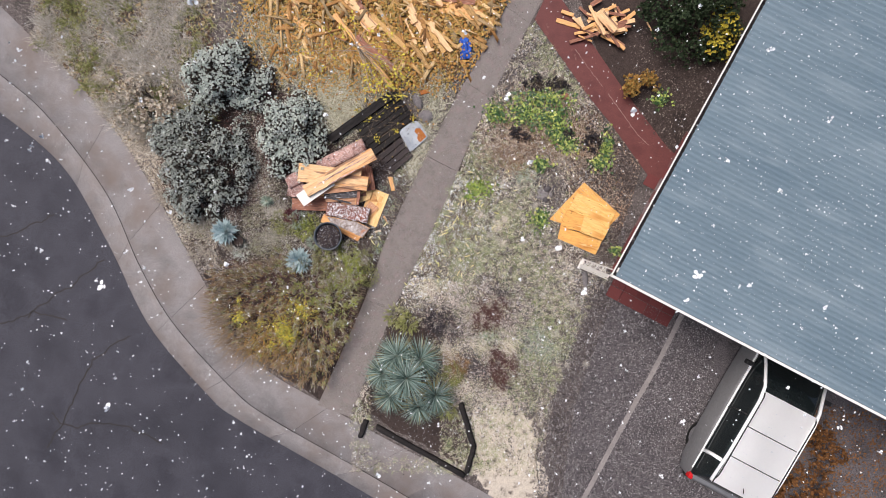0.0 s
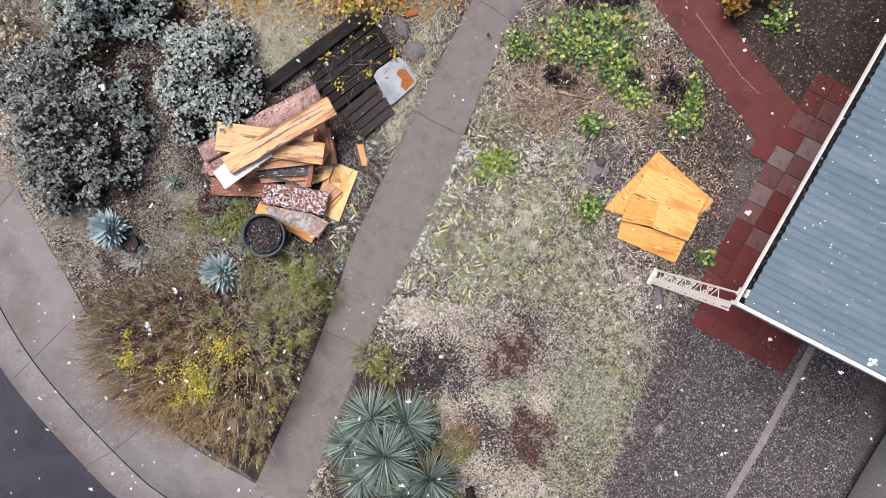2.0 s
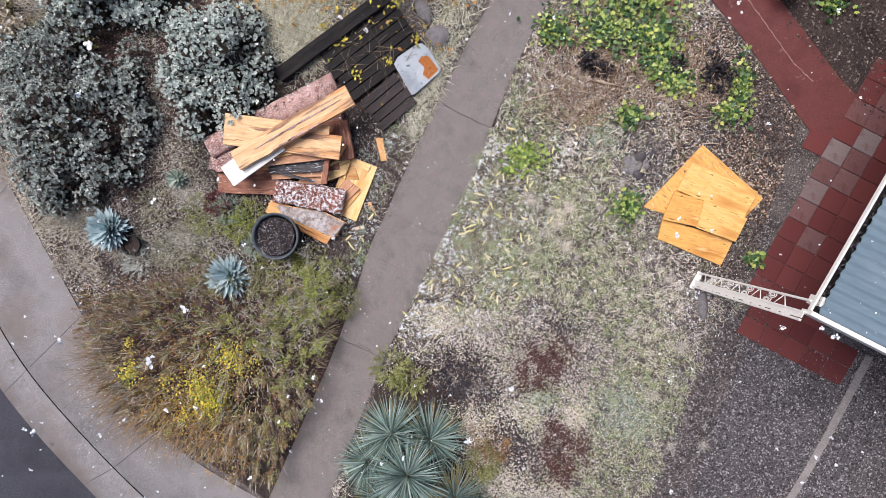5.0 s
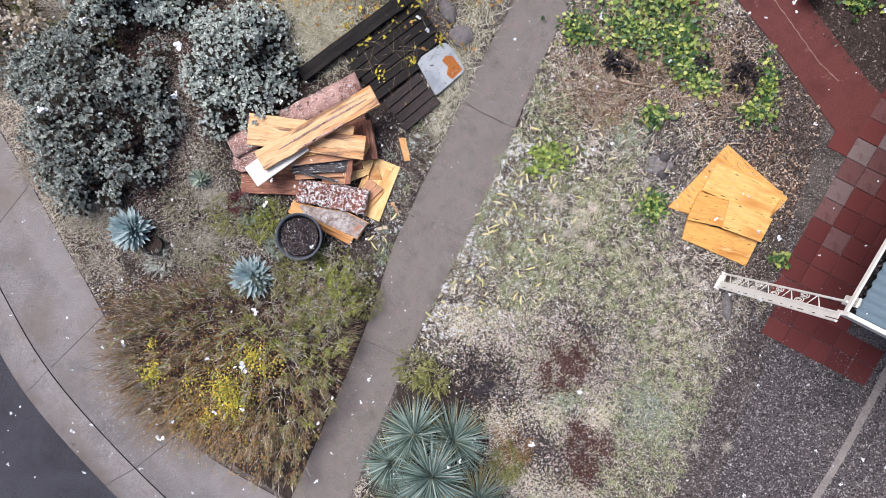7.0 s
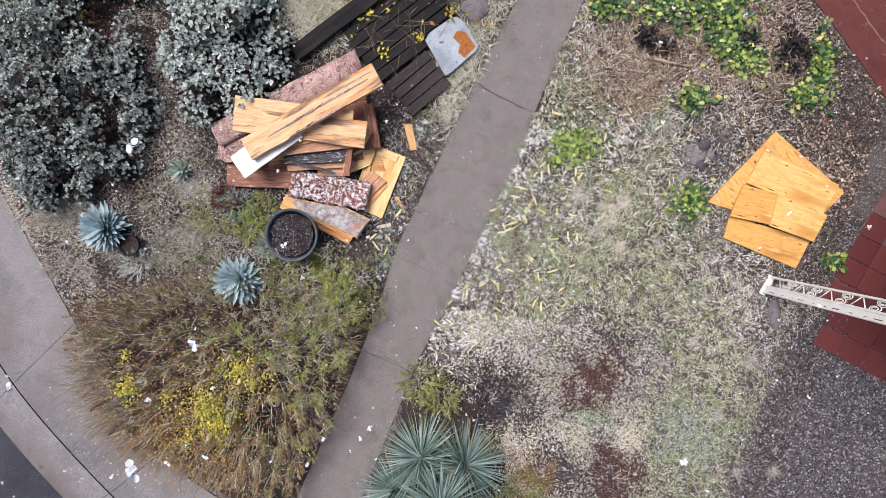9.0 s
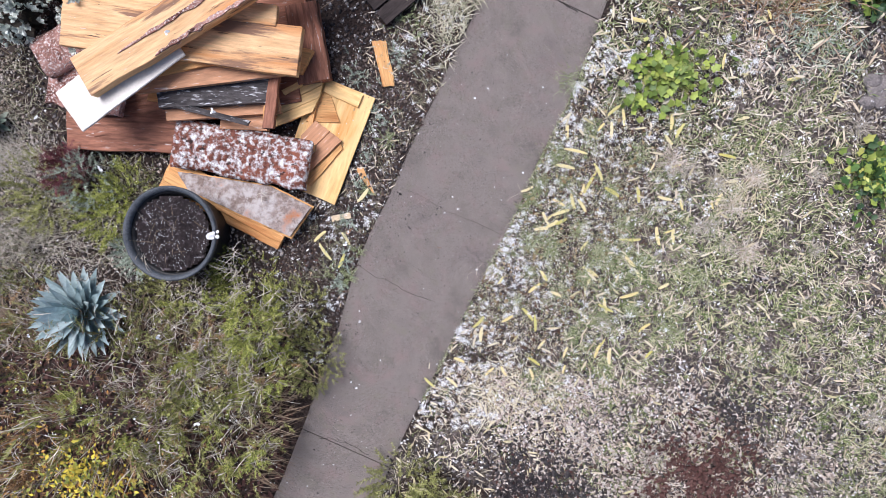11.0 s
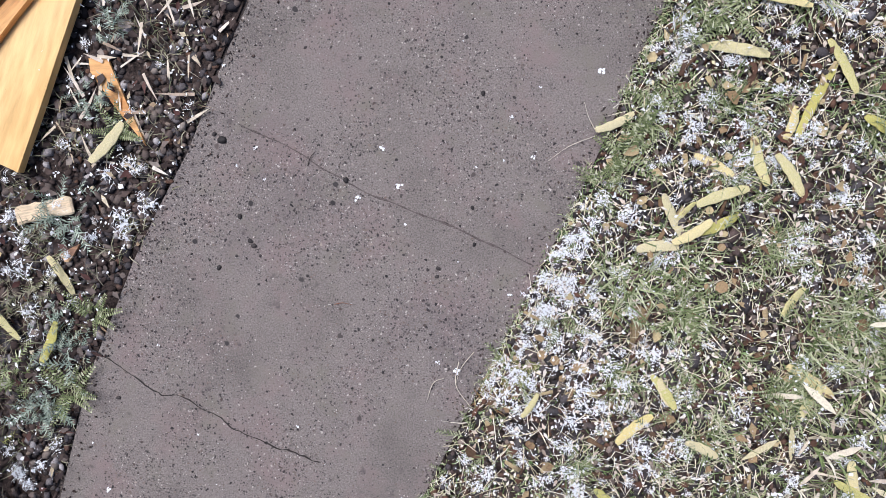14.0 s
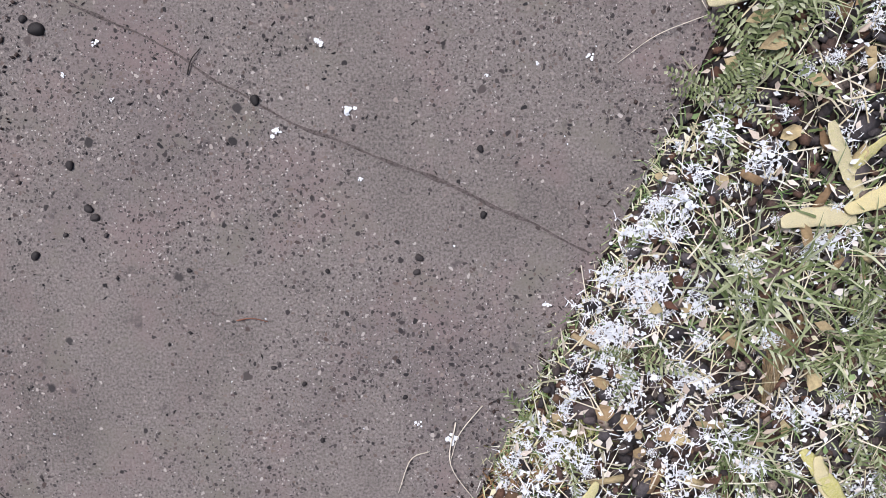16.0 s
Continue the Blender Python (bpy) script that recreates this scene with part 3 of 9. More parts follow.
def tube(bm, pts, r, sides=8, caps=True):
    """A tube along points; r: one radius, or one for each point."""
    pts = [Vector(p) for p in pts]
    rs = r if isinstance(r, (list, tuple)) else [r] * len(pts)
    rings = []
    for i, p in enumerate(pts):
        d = (pts[min(i + 1, len(pts) - 1)] - pts[max(i - 1, 0)]).normalized()
        a = d.orthogonal().normalized() if abs(d.z) > 0.9 else d.cross(Vector((0, 0, 1))).normalized()
        b = d.cross(a)
        rings.append([bm.verts.new(p + (a * math.cos(t) + b * math.sin(t)) * rs[i]) for t in (2 * math.pi * k / sides for k in range(sides))])
    for q, s in zip(rings, rings[1:]):
        for k in range(sides):
            bm.faces.new((q[k], q[(k + 1) % sides], s[(k + 1) % sides], s[k]))
    if caps:
        bm.faces.new(rings[0][::-1]), bm.faces.new(rings[-1])
    return bm


def smooth_line(pts, n):
    """n points along a Catmull-Rom curve through pts, evenly spaced."""
    p = np.array(pts, float)
    p = np.vstack([2 * p[0] - p[1], p, 2 * p[-1] - p[-2]])
    out = []
    for i in range(1, len(p) - 2):
        t = np.linspace(0, 1, 40, endpoint=False)[:, None]
        out.append(0.5 * (2 * p[i] + (p[i + 1] - p[i - 1]) * t + (2 * p[i - 1] - 5 * p[i] + 4 * p[i + 1] - p[i + 2]) * t ** 2 + (3 * p[i] - p[i - 1] - 3 * p[i + 1] + p[i + 2]) * t ** 3))
    out = np.vstack(out + [p[-2:-1]])
    s = np.concatenate([[0], np.cumsum(np.linalg.norm(np.diff(out, axis=0), axis=1))])
    q = np.linspace(0, s[-1], n)
    return np.stack([np.interp(q, s, out[:, k]) for k in range(out.shape[1])], -1)


def slab(bm, loop, z0, z1):
    """A flat slab over a closed outline."""
    top = [bm.verts.new((x, y, z1)) for x, y in loop]
    low = [bm.verts.new((x, y, z0)) for x, y in loop]
    f = bm.faces.new(top)
    if f.calc_area() and f.normal.z < 0:
        pass
    n = len(loop)
    for i in range(n):
        bm.faces.new((low[i], low[(i + 1) % n], top[(i + 1) % n], top[i]))
    bmesh.ops.triangulate(bm, faces=[f])
    bmesh.ops.recalc_face_normals(bm, faces=bm.faces)
    return bm


def wobble(bm, amount, scale=9.0):
    for v in bm.verts:
        v.co += Vector(noise.noise_vector(v.co * scale)) * amount
    return bm


# ---- ground, road, pavement ----
LEFT = [(-2.53, -4.22), (-1.33, -1.53), (-0.87, -0.20), (-0.64, 0.27), (-0.52, 0.54), (-0.25, 1.1), (0.42, 2.47), (0.98, 3.5), (2.01, 5.35), (4.2, 9.6)]
RIGHT = [(-1.72, -4.5), (-0.69, -1.95), (-0.29, -1.11), (0.08, -0.35), (0.26, 0.01), (0.40, 0.31), (0.52, 0.58), (0.76, 1.09), (1.23, 2.3), (1.76, 3.41), (2.94, 5.65), (5.0, 9.6)]


def walk_right_at(y):
    return float(np.interp(y, [q[1] for q in RIGHT], [q[0] for q in RIGHT]))


INNER = [(-9.89, 5.24), (-8.24, 3.59), (-6.87, 1.65), (-5.65, -0.58), (-4.26, -2.93), (-2.2, -4.28), (0.84, -5.92)]
KERB = [(-10.45, 4.05), (-9.26, 3.02), (-7.8, 1.1), (-6.96, -0.79), (-6.12, -2.24), (-4.64, -3.88), (-3.71, -4.58), (-1.43, -5.86), (-0.29, -6.52)]
EDGE = [(-10.6, 3.2), (-8.9, 1.75), (-7.79, -0.17), (-6.76, -2.3), (-5.28, -4.05), (-4.6, -4.6), (-2.57, -5.75), (-1.1, -6.6)]
inner = np.vstack([[(-300, 295)], smooth_line(INNER, 60), [(300, -170)]])
kerb = np.vstack([[(-300.7, 294.3)], smooth_line(KERB, 60), [(299.5, -170.9)]])
edge = np.vstack([[(-301.2, 293.8)], smooth_line(EDGE, 60), [(299.2, -171.5)]])
ROAD_Z, YARD_Z = -0.13, -0.012


def ragged_outline(outline, amount):
    """The outline cut into short steps that wander by some amount."""
    out = []
    for (x0, y0), (x1, y1) in zip(outline, outline[1:] + outline[:1]):
        k = max(1, int(math.hypot(x1 - x0, y1 - y0) / 0.08))
        for i in range(k):
            x, y = x0 + (x1 - x0) * i / k, y0 + (y1 - y0) * i / k
            out.append((x + amount * (noise.noise((x * 3, y * 3, 1)) + 0.6 * noise.noise((x * 9, y * 9, 2))), y + amount * (noise.noise((x * 3, y * 3, 5)) + 0.6 * noise.noise((x * 9, y * 9, 7)))))
    return out


def sheet(name, outline, z, material, label, category, ragged=0.0):
    if ragged:
        outline = ragged_outline(list(outline), ragged)
    bm = bmesh.new()
    f = bm.faces.new([bm.verts.new((x, y, z)) for x, y in outline])
    bmesh.ops.triangulate(bm, faces=[f])
    bmesh.ops.recalc_face_normals(bm, faces=bm.faces)
    if sum(f.normal.z for f in bm.faces) < 0:
        bmesh.ops.reverse_faces(bm, faces=bm.faces)
    return tagged(part(name, bm, material), label, category, kind="structure")


sheet("ground", [*map(tuple, inner), (300, 300)], YARD_Z, M_SOIL, "bare brown garden soil with gravel and litter", "ground")
sheet("planting_bed", [*[tuple(q - (q - np.array((-3.4, 0.0))) * 0.03) for q in inner if -3.9 < q[1] < 1.6], (-2.45, -4.1), (-1.35, -1.6), (-0.9, -0.25), (-0.3, 1.05), (0.0, 1.75), (-0.5, 2.2), (-2.1, 3.2), (-3.4, 3.7), (-4.6, 4.3), (-5.3, 3.9), (-5.9, 3.0), (-6.3, 2.2)], YARD_Z + 0.006, M_BED, "dark damp soil in the planting bed", "planting bed")
sheet("yucca_bed", [(-1.5, -4.3), (-0.75, -2.2), (-0.45, -1.85), (0.2, -2.0), (0.62, -2.9), (0.85, -4.1), (1.3, -5.2), (1.1, -5.7), (-0.9, -4.65)], YARD_Z + 0.006, M_BED, "dark soil in the yucca bed", "planting bed", 0.09)
sheet("shrub_bed", [(4.3, 4.3), (5.25, 3.05), (6.1, 2.0), (7.2, 2.4), (8.6, 5.0), (8.8, 9.0), (4.4, 9.0), (3.75, 5.9)], YARD_Z + 0.004, M_BED, "dark soil under the shrubs by the house", "planting bed")
sheet("leaf_bank", [(-3.9, 5.0), (-2.9, 4.2), (-1.6, 3.75), (0.6, 3.7), (1.0, 4.0), (2.2, 6.2), (3.9, 9.4), (-3.0, 9.4), (-4.6, 7.0)], YARD_Z + 0.005, M_RUSTSOIL, "rust-brown leaf mould under the fallen wood", "leaf mould", 0.15)
sheet("gravel_strip", [(4.45, -0.75), (4.95, -0.3), (5.6, 1.25), (5.2, 1.75), (4.55, 2.5), (4.35, 2.0), (4.75, 1.2), (4.55, 0.2)], YARD_Z + 0.004, M_SOIL, "dark gravelly soil beside the pavers", "gravel bed", 0.1)
sheet("sandy_patch", [(1.25, -4.0), (1.7, -3.75), (2.3, -3.8), (2.75, -4.6), (3.1, -5.8), (3.2, -7.1), (2.3, -6.7), (1.5, -6.2), (1.42, -5.3)], YARD_Z + 0.004, M_SAND, "pale sandy bare soil by the driveway", "bare soil", 0.22)
sheet("verge", [(walk_right_at(y) - 0.03, y) for y in np.linspace(-1.6, 1.9, 20)] + [(walk_right_at(y) + w, y) for y, w in ((1.8, 0.3), (1.3, 0.75), (0.7, 0.95), (0.1, 0.8), (-0.4, 1.0), (-1.0, 0.7), (-1.5, 0.3))], YARD_Z + 0.003, M_BED, "dark gravelly soil along the walkway", "verge")
sheet("road", [*map(tuple, edge), (300, -300), (-300, -300)], ROAD_Z, M_ROAD, "dark worn asphalt street along the kerb", "road")


def ribbon(name, a, b, za, zb, material, parent, label="", skirt=None):
    n = len(a)
    v = [(x, y, za) for x, y in a] + [(x, y, zb) for x, y in b]
    f = [(i, n + i, n + i + 1, i + 1) for i in range(n - 1)]
    if skirt is not None:
        v += [(x, y, skirt) for x, y in b]
        f += [(n + i, 2 * n + i, 2 * n + i + 1, n + i + 1) for i in range(n - 1)]
    return fast(name, v, f, material, parent, label)


pavement = tagged(new("pavement"), "curved grey concrete pavement beside the street", "pavement", kind="structure")
gap = 0.007
dirs = kerb - inner
dirs /= np.linalg.norm(dirs, axis=1)[:, None]
kerbstone = tagged(new("kerb"), "pale concrete kerb stepping down to the street", "kerb", kind="structure")
ribbon("joint_bed", kerb - dirs * gap, kerb + dirs * gap, -0.03, -0.03, M_JOINT, pavement)
# pavement flags and kerb lengths between cross joints
cuts = [0, 1, 13, 22, 30.5, 38.5, 47, 55, 60, 61]


def along(line, s):
    i = min(int(s), len(line) - 2)
    return line[i] + (line[i + 1] - line[i]) * (s - i)


for s0, s1 in zip(cuts, cuts[1:]):
    ss = [s0 + (0.012 if 1 < s0 < 60 else 0.0), *range(int(s0) + 1, int(math.ceil(s1))), s1 - (0.012 if 1 < s1 < 60 else 0.0)]
    for nm, p, q, o1, o2, sk, par in (("flag", inner, kerb, 0.0, -gap, -0.08, pavement), ("kerb_length", kerb, edge, gap, 0.0, -0.16, kerbstone)):
        a = np.array([along(p, s) + along(dirs, s) * o1 for s in ss])
        b = np.array([along(q, s) + along(dirs, s) * o2 for s in ss])
        ribbon(nm, a, b, 0.0, -0.005 if nm == "flag" else -0.025, M_PAVEMENT, par, skirt=sk)

# ---- the garden walkway ----
wl, wr = smooth_line(LEFT, 200), smooth_line(RIGHT, 200)


def walk_left(y):
    return np.interp(y, wl[:, 1], wl[:, 0])


def walk_right(y):
    return np.interp(y, wr[:, 1], wr[:, 0])


walkway = tagged(new("walkway"), "worn grey concrete garden path with exposed aggregate", "path", kind="structure")
JOINTS = [(-4.22, -4.5), (-1.53, -1.83), (1.98, 1.60), (3.75, 3.35), (5.5, 5.1), (7.4, 7.0), (9.5, 9.5)]
for i, ((l0, r0), (l1, r1)) in enumerate(zip(JOINTS, JOINTS[1:])):
    g0, g1 = 0.003, 0.003
    bm = bmesh.new()
    yl, yr = np.linspace(l0 + g0, l1 - g1, 26), np.linspace(r0 + g0, r1 - g1, 26)
    jit = lambda y, k: 0.010 * noise.noise((k, y * 2.3, 0)) + 0.006 * noise.noise((k, y * 9.0, 3)) + 0.004 * noise.noise((k, y * 31.0, 7))
    loop = [(walk_right(y) + jit(y, 5), y) for y in yr] + [(walk_left(y) + jit(y, 1), y) for y in yl[::-1]]
    slab(bm, loop, -0.1, 0.0)
    part("slab", bm, M_WALK, walkway)
bm = bmesh.new()
slab(bm, [(walk_right(y) - 0.02, y) for y in np.linspace(-4.4, 9.4, 60)] + [(walk_left(y) + 0.02, y) for y in np.linspace(9.4, -4.2, 60)], -0.09, -0.006)
part("joint_bed", bm, M_JOINT, walkway)


def crack(pts, width, parent, wander=1.0, material=None):
    """A fine dark crack that wanders between points on the walkway."""
    p = smooth_line(pts, 60)
    d = np.gradient(p, axis=0)
    nrm = np.stack([-d[:, 1], d[:, 0]], -1) / np.linalg.norm(d, axis=1)[:, None]
    off = np.array([noise.noise((x * 14, y * 14, 0)) * 0.016 + noise.noise((x * 60, y * 60, 2)) * 0.004 for x, y in p])
    p = p + nrm * off[:, None] * wander
    w = np.array([width * (0.35 + 0.65 * abs(noise.noise((x * 25, y * 25, 5))) * 2) for x, y in p])[:, None] * 0.5
    w[[0, -1]] *= 0.1
    ribbon("crack", p - nrm * w, p + nrm * w, 0.0045 if material is M_WORN else 0.0012, 0.0045 if material is M_WORN else 0.0012, material or M_JOINT, parent)


crack([(-0.93, -0.2), (-0.87, -0.23), (-0.74, -0.31), (-0.61, -0.36), (-0.5, -0.43), (-0.40, -0.475), (-0.3, -0.5)], 0.004, walkway)
crack([(-0.50, 0.36), (-0.37, 0.30), (-0.23, 0.215), (-0.06, 0.14), (0.09, 0.08), (0.24, 0.005)], 0.006, walkway, 0.3, M_STAIN)
crack([(-1.2, -1.6), (-1.0, -1.63), (-0.8, -1.74)], 0.006, walkway)
crack([(0.19, 2.0), (0.45, 1.84), (0.80, 1.66)], 0.012, walkway)

# ---- red path, pavers, driveway ----
bm = slab(bmesh.new(), [(2.76, 5.19), (4.03, 3.43), (4.63, 2.70), (5.50, 1.52), (5.78, 1.40), (6.20, 1.95), (5.89, 2.25), (4.88, 3.55), (3.38, 5.68), (3.0, 5.7)], -0.08, 0.002)
tagged(part("red_path", bm, M_RED), "red painted concrete path leading to the house", "path", kind="structure")
red_path = bpy.data.objects["red_path"]
for pts, w in (([(4.51, 3.46), (4.76, 3.12), (5.0, 2.80), (5.24, 2.48), (5.52, 2.22)], 0.022), ([(4.40, 3.60), (4.05, 4.05), (3.72, 4.50)], 0.016)):
    crack(pts, w, red_path, 1.0, M_WORN)
bm = slab(bmesh.new(), [(4.75, -1.5), (4.25, -2.9), (3.85, -4.2), (3.45, -7.40), (3.8, -7.6), (20, -16.8), (20, -4), (6.5, -1.2)], -0.05, -0.006)
drive = tagged(part("driveway", bm, M_DRIVE), "dark pebbly driveway beside the house", "driveway", kind="structure")
seam = smooth_line([(6.46, -1.72), (6.19, -2.31), (5.70, -3.34), (5.27, -4.15), (4.28, -6.14), (3.70, -7.3)], 30)
part("seam", slab(bmesh.new(), [(x + 0.055, y - 0.02) for x, y in seam] + [(x - 0.055, y + 0.02) for x, y in seam[::-1]], -0.03, 0.0), M_SEAM, drive, "pale concrete strip across the driveway")

# ---- house with its porch roof ----
HOUSE = pose(3.985, -0.62, 0, 0, 0, -27.4)
house = thing("house", HOUSE, "single-storey house with a blue-grey corrugated metal roof", "house")
ROOF_Z, SLOPE, LX, LY = 2.70, 0.06, 9.0, 9.0
ys = np.arange(0.02, LY, 0.0125)
xs = np.linspace(0.075, LX, 9)
wave = 0.011 * np.sin(ys * 2 * math.pi / 0.1)
rag = np.array([0.006 * noise.noise((0, y * 3.0, 1)) + 0.004 * noise.noise((0, y * 17, 4)) for y in ys])
V = np.stack([np.stack([np.where(i == 0, x + rag, x) + 0 * ys, ys, ROOF_Z + SLOPE * x + wave], -1) for i, x in enumerate(xs)], 0)
V = np.concatenate([V.reshape(-1, 3), (V - (0, 0, 0.012)).reshape(-1, 3)])
ny, nx = len(ys), len(xs)
F = [(i * ny + j, (i + 1) * ny + j, (i + 1) * ny + j + 1, i * ny + j + 1) for i in range(nx - 1) for j in range(ny - 1)]
F += [tuple(a + nx * ny for a in q[::-1]) for q in F]
fast("roof", V, F, M_ROOF, house, "blue-grey corrugated metal sheet with wet snow flecks", True)


def tilted(x, z):
    return ROOF_Z + SLOPE * x + z


n = 2600
px_, py_ = U(0.1, 8.0, n), U(0.05, 8.5, n)
grains = np.stack([px_, py_, tilted(px_, 0.004 + 0.011 * np.sin(py_ * 2 * math.pi / 0.1))], -1)
snow = tagged(fast("roof_snow", *scatter(ROUND_V, ROUND_F, grains, turn_matrices(U(0, 6.3, n), U(-0.3, 0.3, n), U(0, 6, n)), 0.006 + 0.02 * U(0, 1, n) ** 3), M_SNOW), "grains of fresh snow on the metal roof", "snow", kind="stuff")
snow.matrix_basis = HOUSE


bm = bmesh.new()
for y0, y1 in ((-0.035, 0.012), (LY, LY + 0.04)):
    v = [(x, y, tilted(x, z)) for x in (0.0, LX) for y in (y0, y1) for z in (-0.15, 0.035)]
    vs = [bm.verts.new(p) for p in v]
    for q in ((0, 1, 3, 2), (4, 6, 7, 5), (0, 4, 5, 1), (2, 3, 7, 6), (0, 2, 6, 4), (1, 5, 7, 3)):
        bm.faces.new([vs[i] for i in q])
part("fascia", bevelled(bm, 0.006), M_WHITE, house, "white painted fascia board")
bm = bmesh.new()
prof = [(0.018, 0.0), (0.018, -0.05), (0.115, -0.07), (0.115, -0.02)]
rows = [[bm.verts.new((x, y, ROOF_Z - 0.02 + z)) for x, z in prof] for y in np.linspace(0.012, LY, 20)]
for a, b in zip(rows, rows[1:]):
    for k in range(3):
        bm.faces.new((a[k], b[k], b[k + 1], a[k + 1]))
bmesh.ops.solidify(bm, geom=list(bm.faces), thickness=0.004)
gutter = part("gutter", bm, M_GUTTER, house, "black leaf-choked gutter trough")
bm = bmesh.new()
box(bm, -0.004, 0.018, 0.012, LY, ROOF_Z - 0.06, ROOF_Z - 0.008)
part("gutter_lip", bevelled(bm, 0.004), M_WHITE, gutter, "white gutter front")
# wet leaves lying in the gutter
n = 900
pv = np.stack([U(0.025, 0.12, n), U(0.03, LY, n), U(ROOF_Z - 0.075, ROOF_Z - 0.04, n)], -1)
fast("gutter_leaves", *scatter(LEAF_V, LEAF_F, pv, turn_matrices(U(0, 6.3, n), U(-0.5, 0.5, n), U(0, 6, n)), U(0.02, 0.05, n)), M_BLACKPLANT, gutter, "black rotting leaves")
bm = bmesh.new()
for x0, x1, y0, y1 in ((1.9, LX - 0.4, 2.2, 2.35), (1.9, 2.05, 2.35, LY - 0.3), (LX - 0.55, LX - 0.4, 2.35, LY - 0.3), (2.05, LX - 0.55, LY - 0.45, LY - 0.3)):
    box(bm, x0, x1, y0, y1, -0.05, 2.75)
part("wall", bm, M_WALL, house, "plain painted outside walls under the eaves")
bm = bmesh.new()
box(bm, 1.85, LX - 0.4, 2.3, LY - 0.3, -0.05, 0.05)
part("floor_slab", bm, M_SEAM, house)
bm = bmesh.new()
box(bm, 0.06, LX, 0.09, 0.19, ROOF_Z - 0.24, ROOF_Z - 0.03)
part("beam", bm, M_WHITE, house)

# ornamental iron post under the corner of the roof
bm = bmesh.new()
POST_H = ROOF_Z - 0.03
for x, y in ((0.0, -0.085), (0.0, 0.0), (0.0, 0.13)):
    box(bm, x - 0.012, x + 0.012, y - 0.012, y + 0.012, 0.0, POST_H)
post = part("porch_post", bevelled(bm, 0.003, 1), M_WHITE, house, "white ornamental iron porch post with scrolls")
post.location = (-0.03, -0.03, 0)
bm = bmesh.new()
box(bm, -0.04, 0.04, -0.12, 0.15, 0.0, 0.012)
part("foot_plate", bm, M_WHITE, post)
bm = bmesh.new()
box(bm, -0.004, 0.004, -0.062, 0.0, 0.02, POST_H)
part("flat_panel", bm, M_WHITE, post)
for k in range(12):
    bm = bmesh.new()
    box(bm, -0.004, 0.004, -0.074, -0.061, 0.06 + k * 0.205, 0.06 + k * 0.205 + (0.15 if k % 3 else 0.08))
    part("edge_web", bm, M_WHITE, post)
for k in range(5):
    z0 = 0.39 + k * 0.5
    bm = bmesh.new()
    if k < 4:
        for s in (1, -1):
            for reach in (1.0, 0.55):
                sp = []
                for j in range(22):
                    a = j / 21 * 2.2 * math.pi
                    r = 0.066 * reach * (1 - 0.5 * j / 21)
                    sp.append((0, 0.065 + s * (0.055 - r * math.cos(a)) * 0.6, z0 + 0.07 + s * 0.03 + 1.5 * r * math.sin(a)))
                tube(bm, sp, 0.006, 6)
        tube(bm, [(0, 0.0, z0 + 0.2), (0, 0.13, z0 + 0.32)], 0.006, 6)
    tube(bm, [(0, 0.13, z0 - 0.18), (0, 0.0, z0 - 0.06)], 0.006, 6)
    part("scroll", bm, M_WHITE, post, smooth=True)

# cracks wandering over the street
for pts in ([(-11.5, -0.2), (-10.4, 0.05), (-9.6, 0.35), (-9.2, 0.45)], [(-10.0, -2.1), (-9.3, -1.55), (-8.6, -1.1), (-8.0, -0.55)], [(-9.6, -5.5), (-8.7, -3.9), (-8.3, -3.2), (-7.4, -2.5)], [(-11, -2.4), (-9.9, -2.0), (-9.0, -2.2)], [(-9.5, -4.6), (-8.9, -4.9), (-7.9, -4.8), (-6.6, -5.3)]):
    q = smooth_line(pts, 40)
    d = np.gradient(q, axis=0)
    nr = np.stack([-d[:, 1], d[:, 0]], -1) / np.linalg.norm(d, axis=1)[:, None]
    q = q + nr * np.array([0.12 * noise.noise((x * 3, y * 3, 0)) + 0.04 * noise.noise((x * 11, y * 11, 1)) for x, y in q])[:, None]
    ribbon("crack", q - nr * 0.018, q + nr * 0.018, ROAD_Z + 0.003, ROAD_Z + 0.003, M_GUTTER, bpy.data.objects["road"])

# ---- parked car ----
car = thing("car", HOUSE @ pose(5.08, -0.98, -0.006), "white estate car parked with its nose under the roof", "car")


def loft(bm, rings):
    vs = [[bm.verts.new(p) for p in r] for r in rings]
    n = len(rings[0])
    for a, b in zip(vs, vs[1:]):
        for k in range(n):
            bm.faces.new((a[k], a[(k + 1) % n], b[(k + 1) % n], b[k]))
    bm.faces.new(vs[0][::-1]), bm.faces.new(vs[-1])
    bmesh.ops.recalc_face_normals(bm, faces=bm.faces)
    return bm


def car_ring(y, hw, z0, z1, r=0.1):
    """A rounded upright section across the car."""
    pts = []
    for cx, cz, a0 in ((hw - r, z1 - r, 0), (-hw + r, z1 - r, 90), (-hw + r * 0.6, z0 + r * 0.6, 180), (hw - r * 0.6, z0 + r * 0.6, 270)):
        rr = r if cz > (z0 + z1) / 2 else r * 0.6
        pts += [(cx + rr * math.cos(radians(a0 + k * 30)), y, cz + rr * math.sin(radians(a0 + k * 30))) for k in range(4)]
    return pts


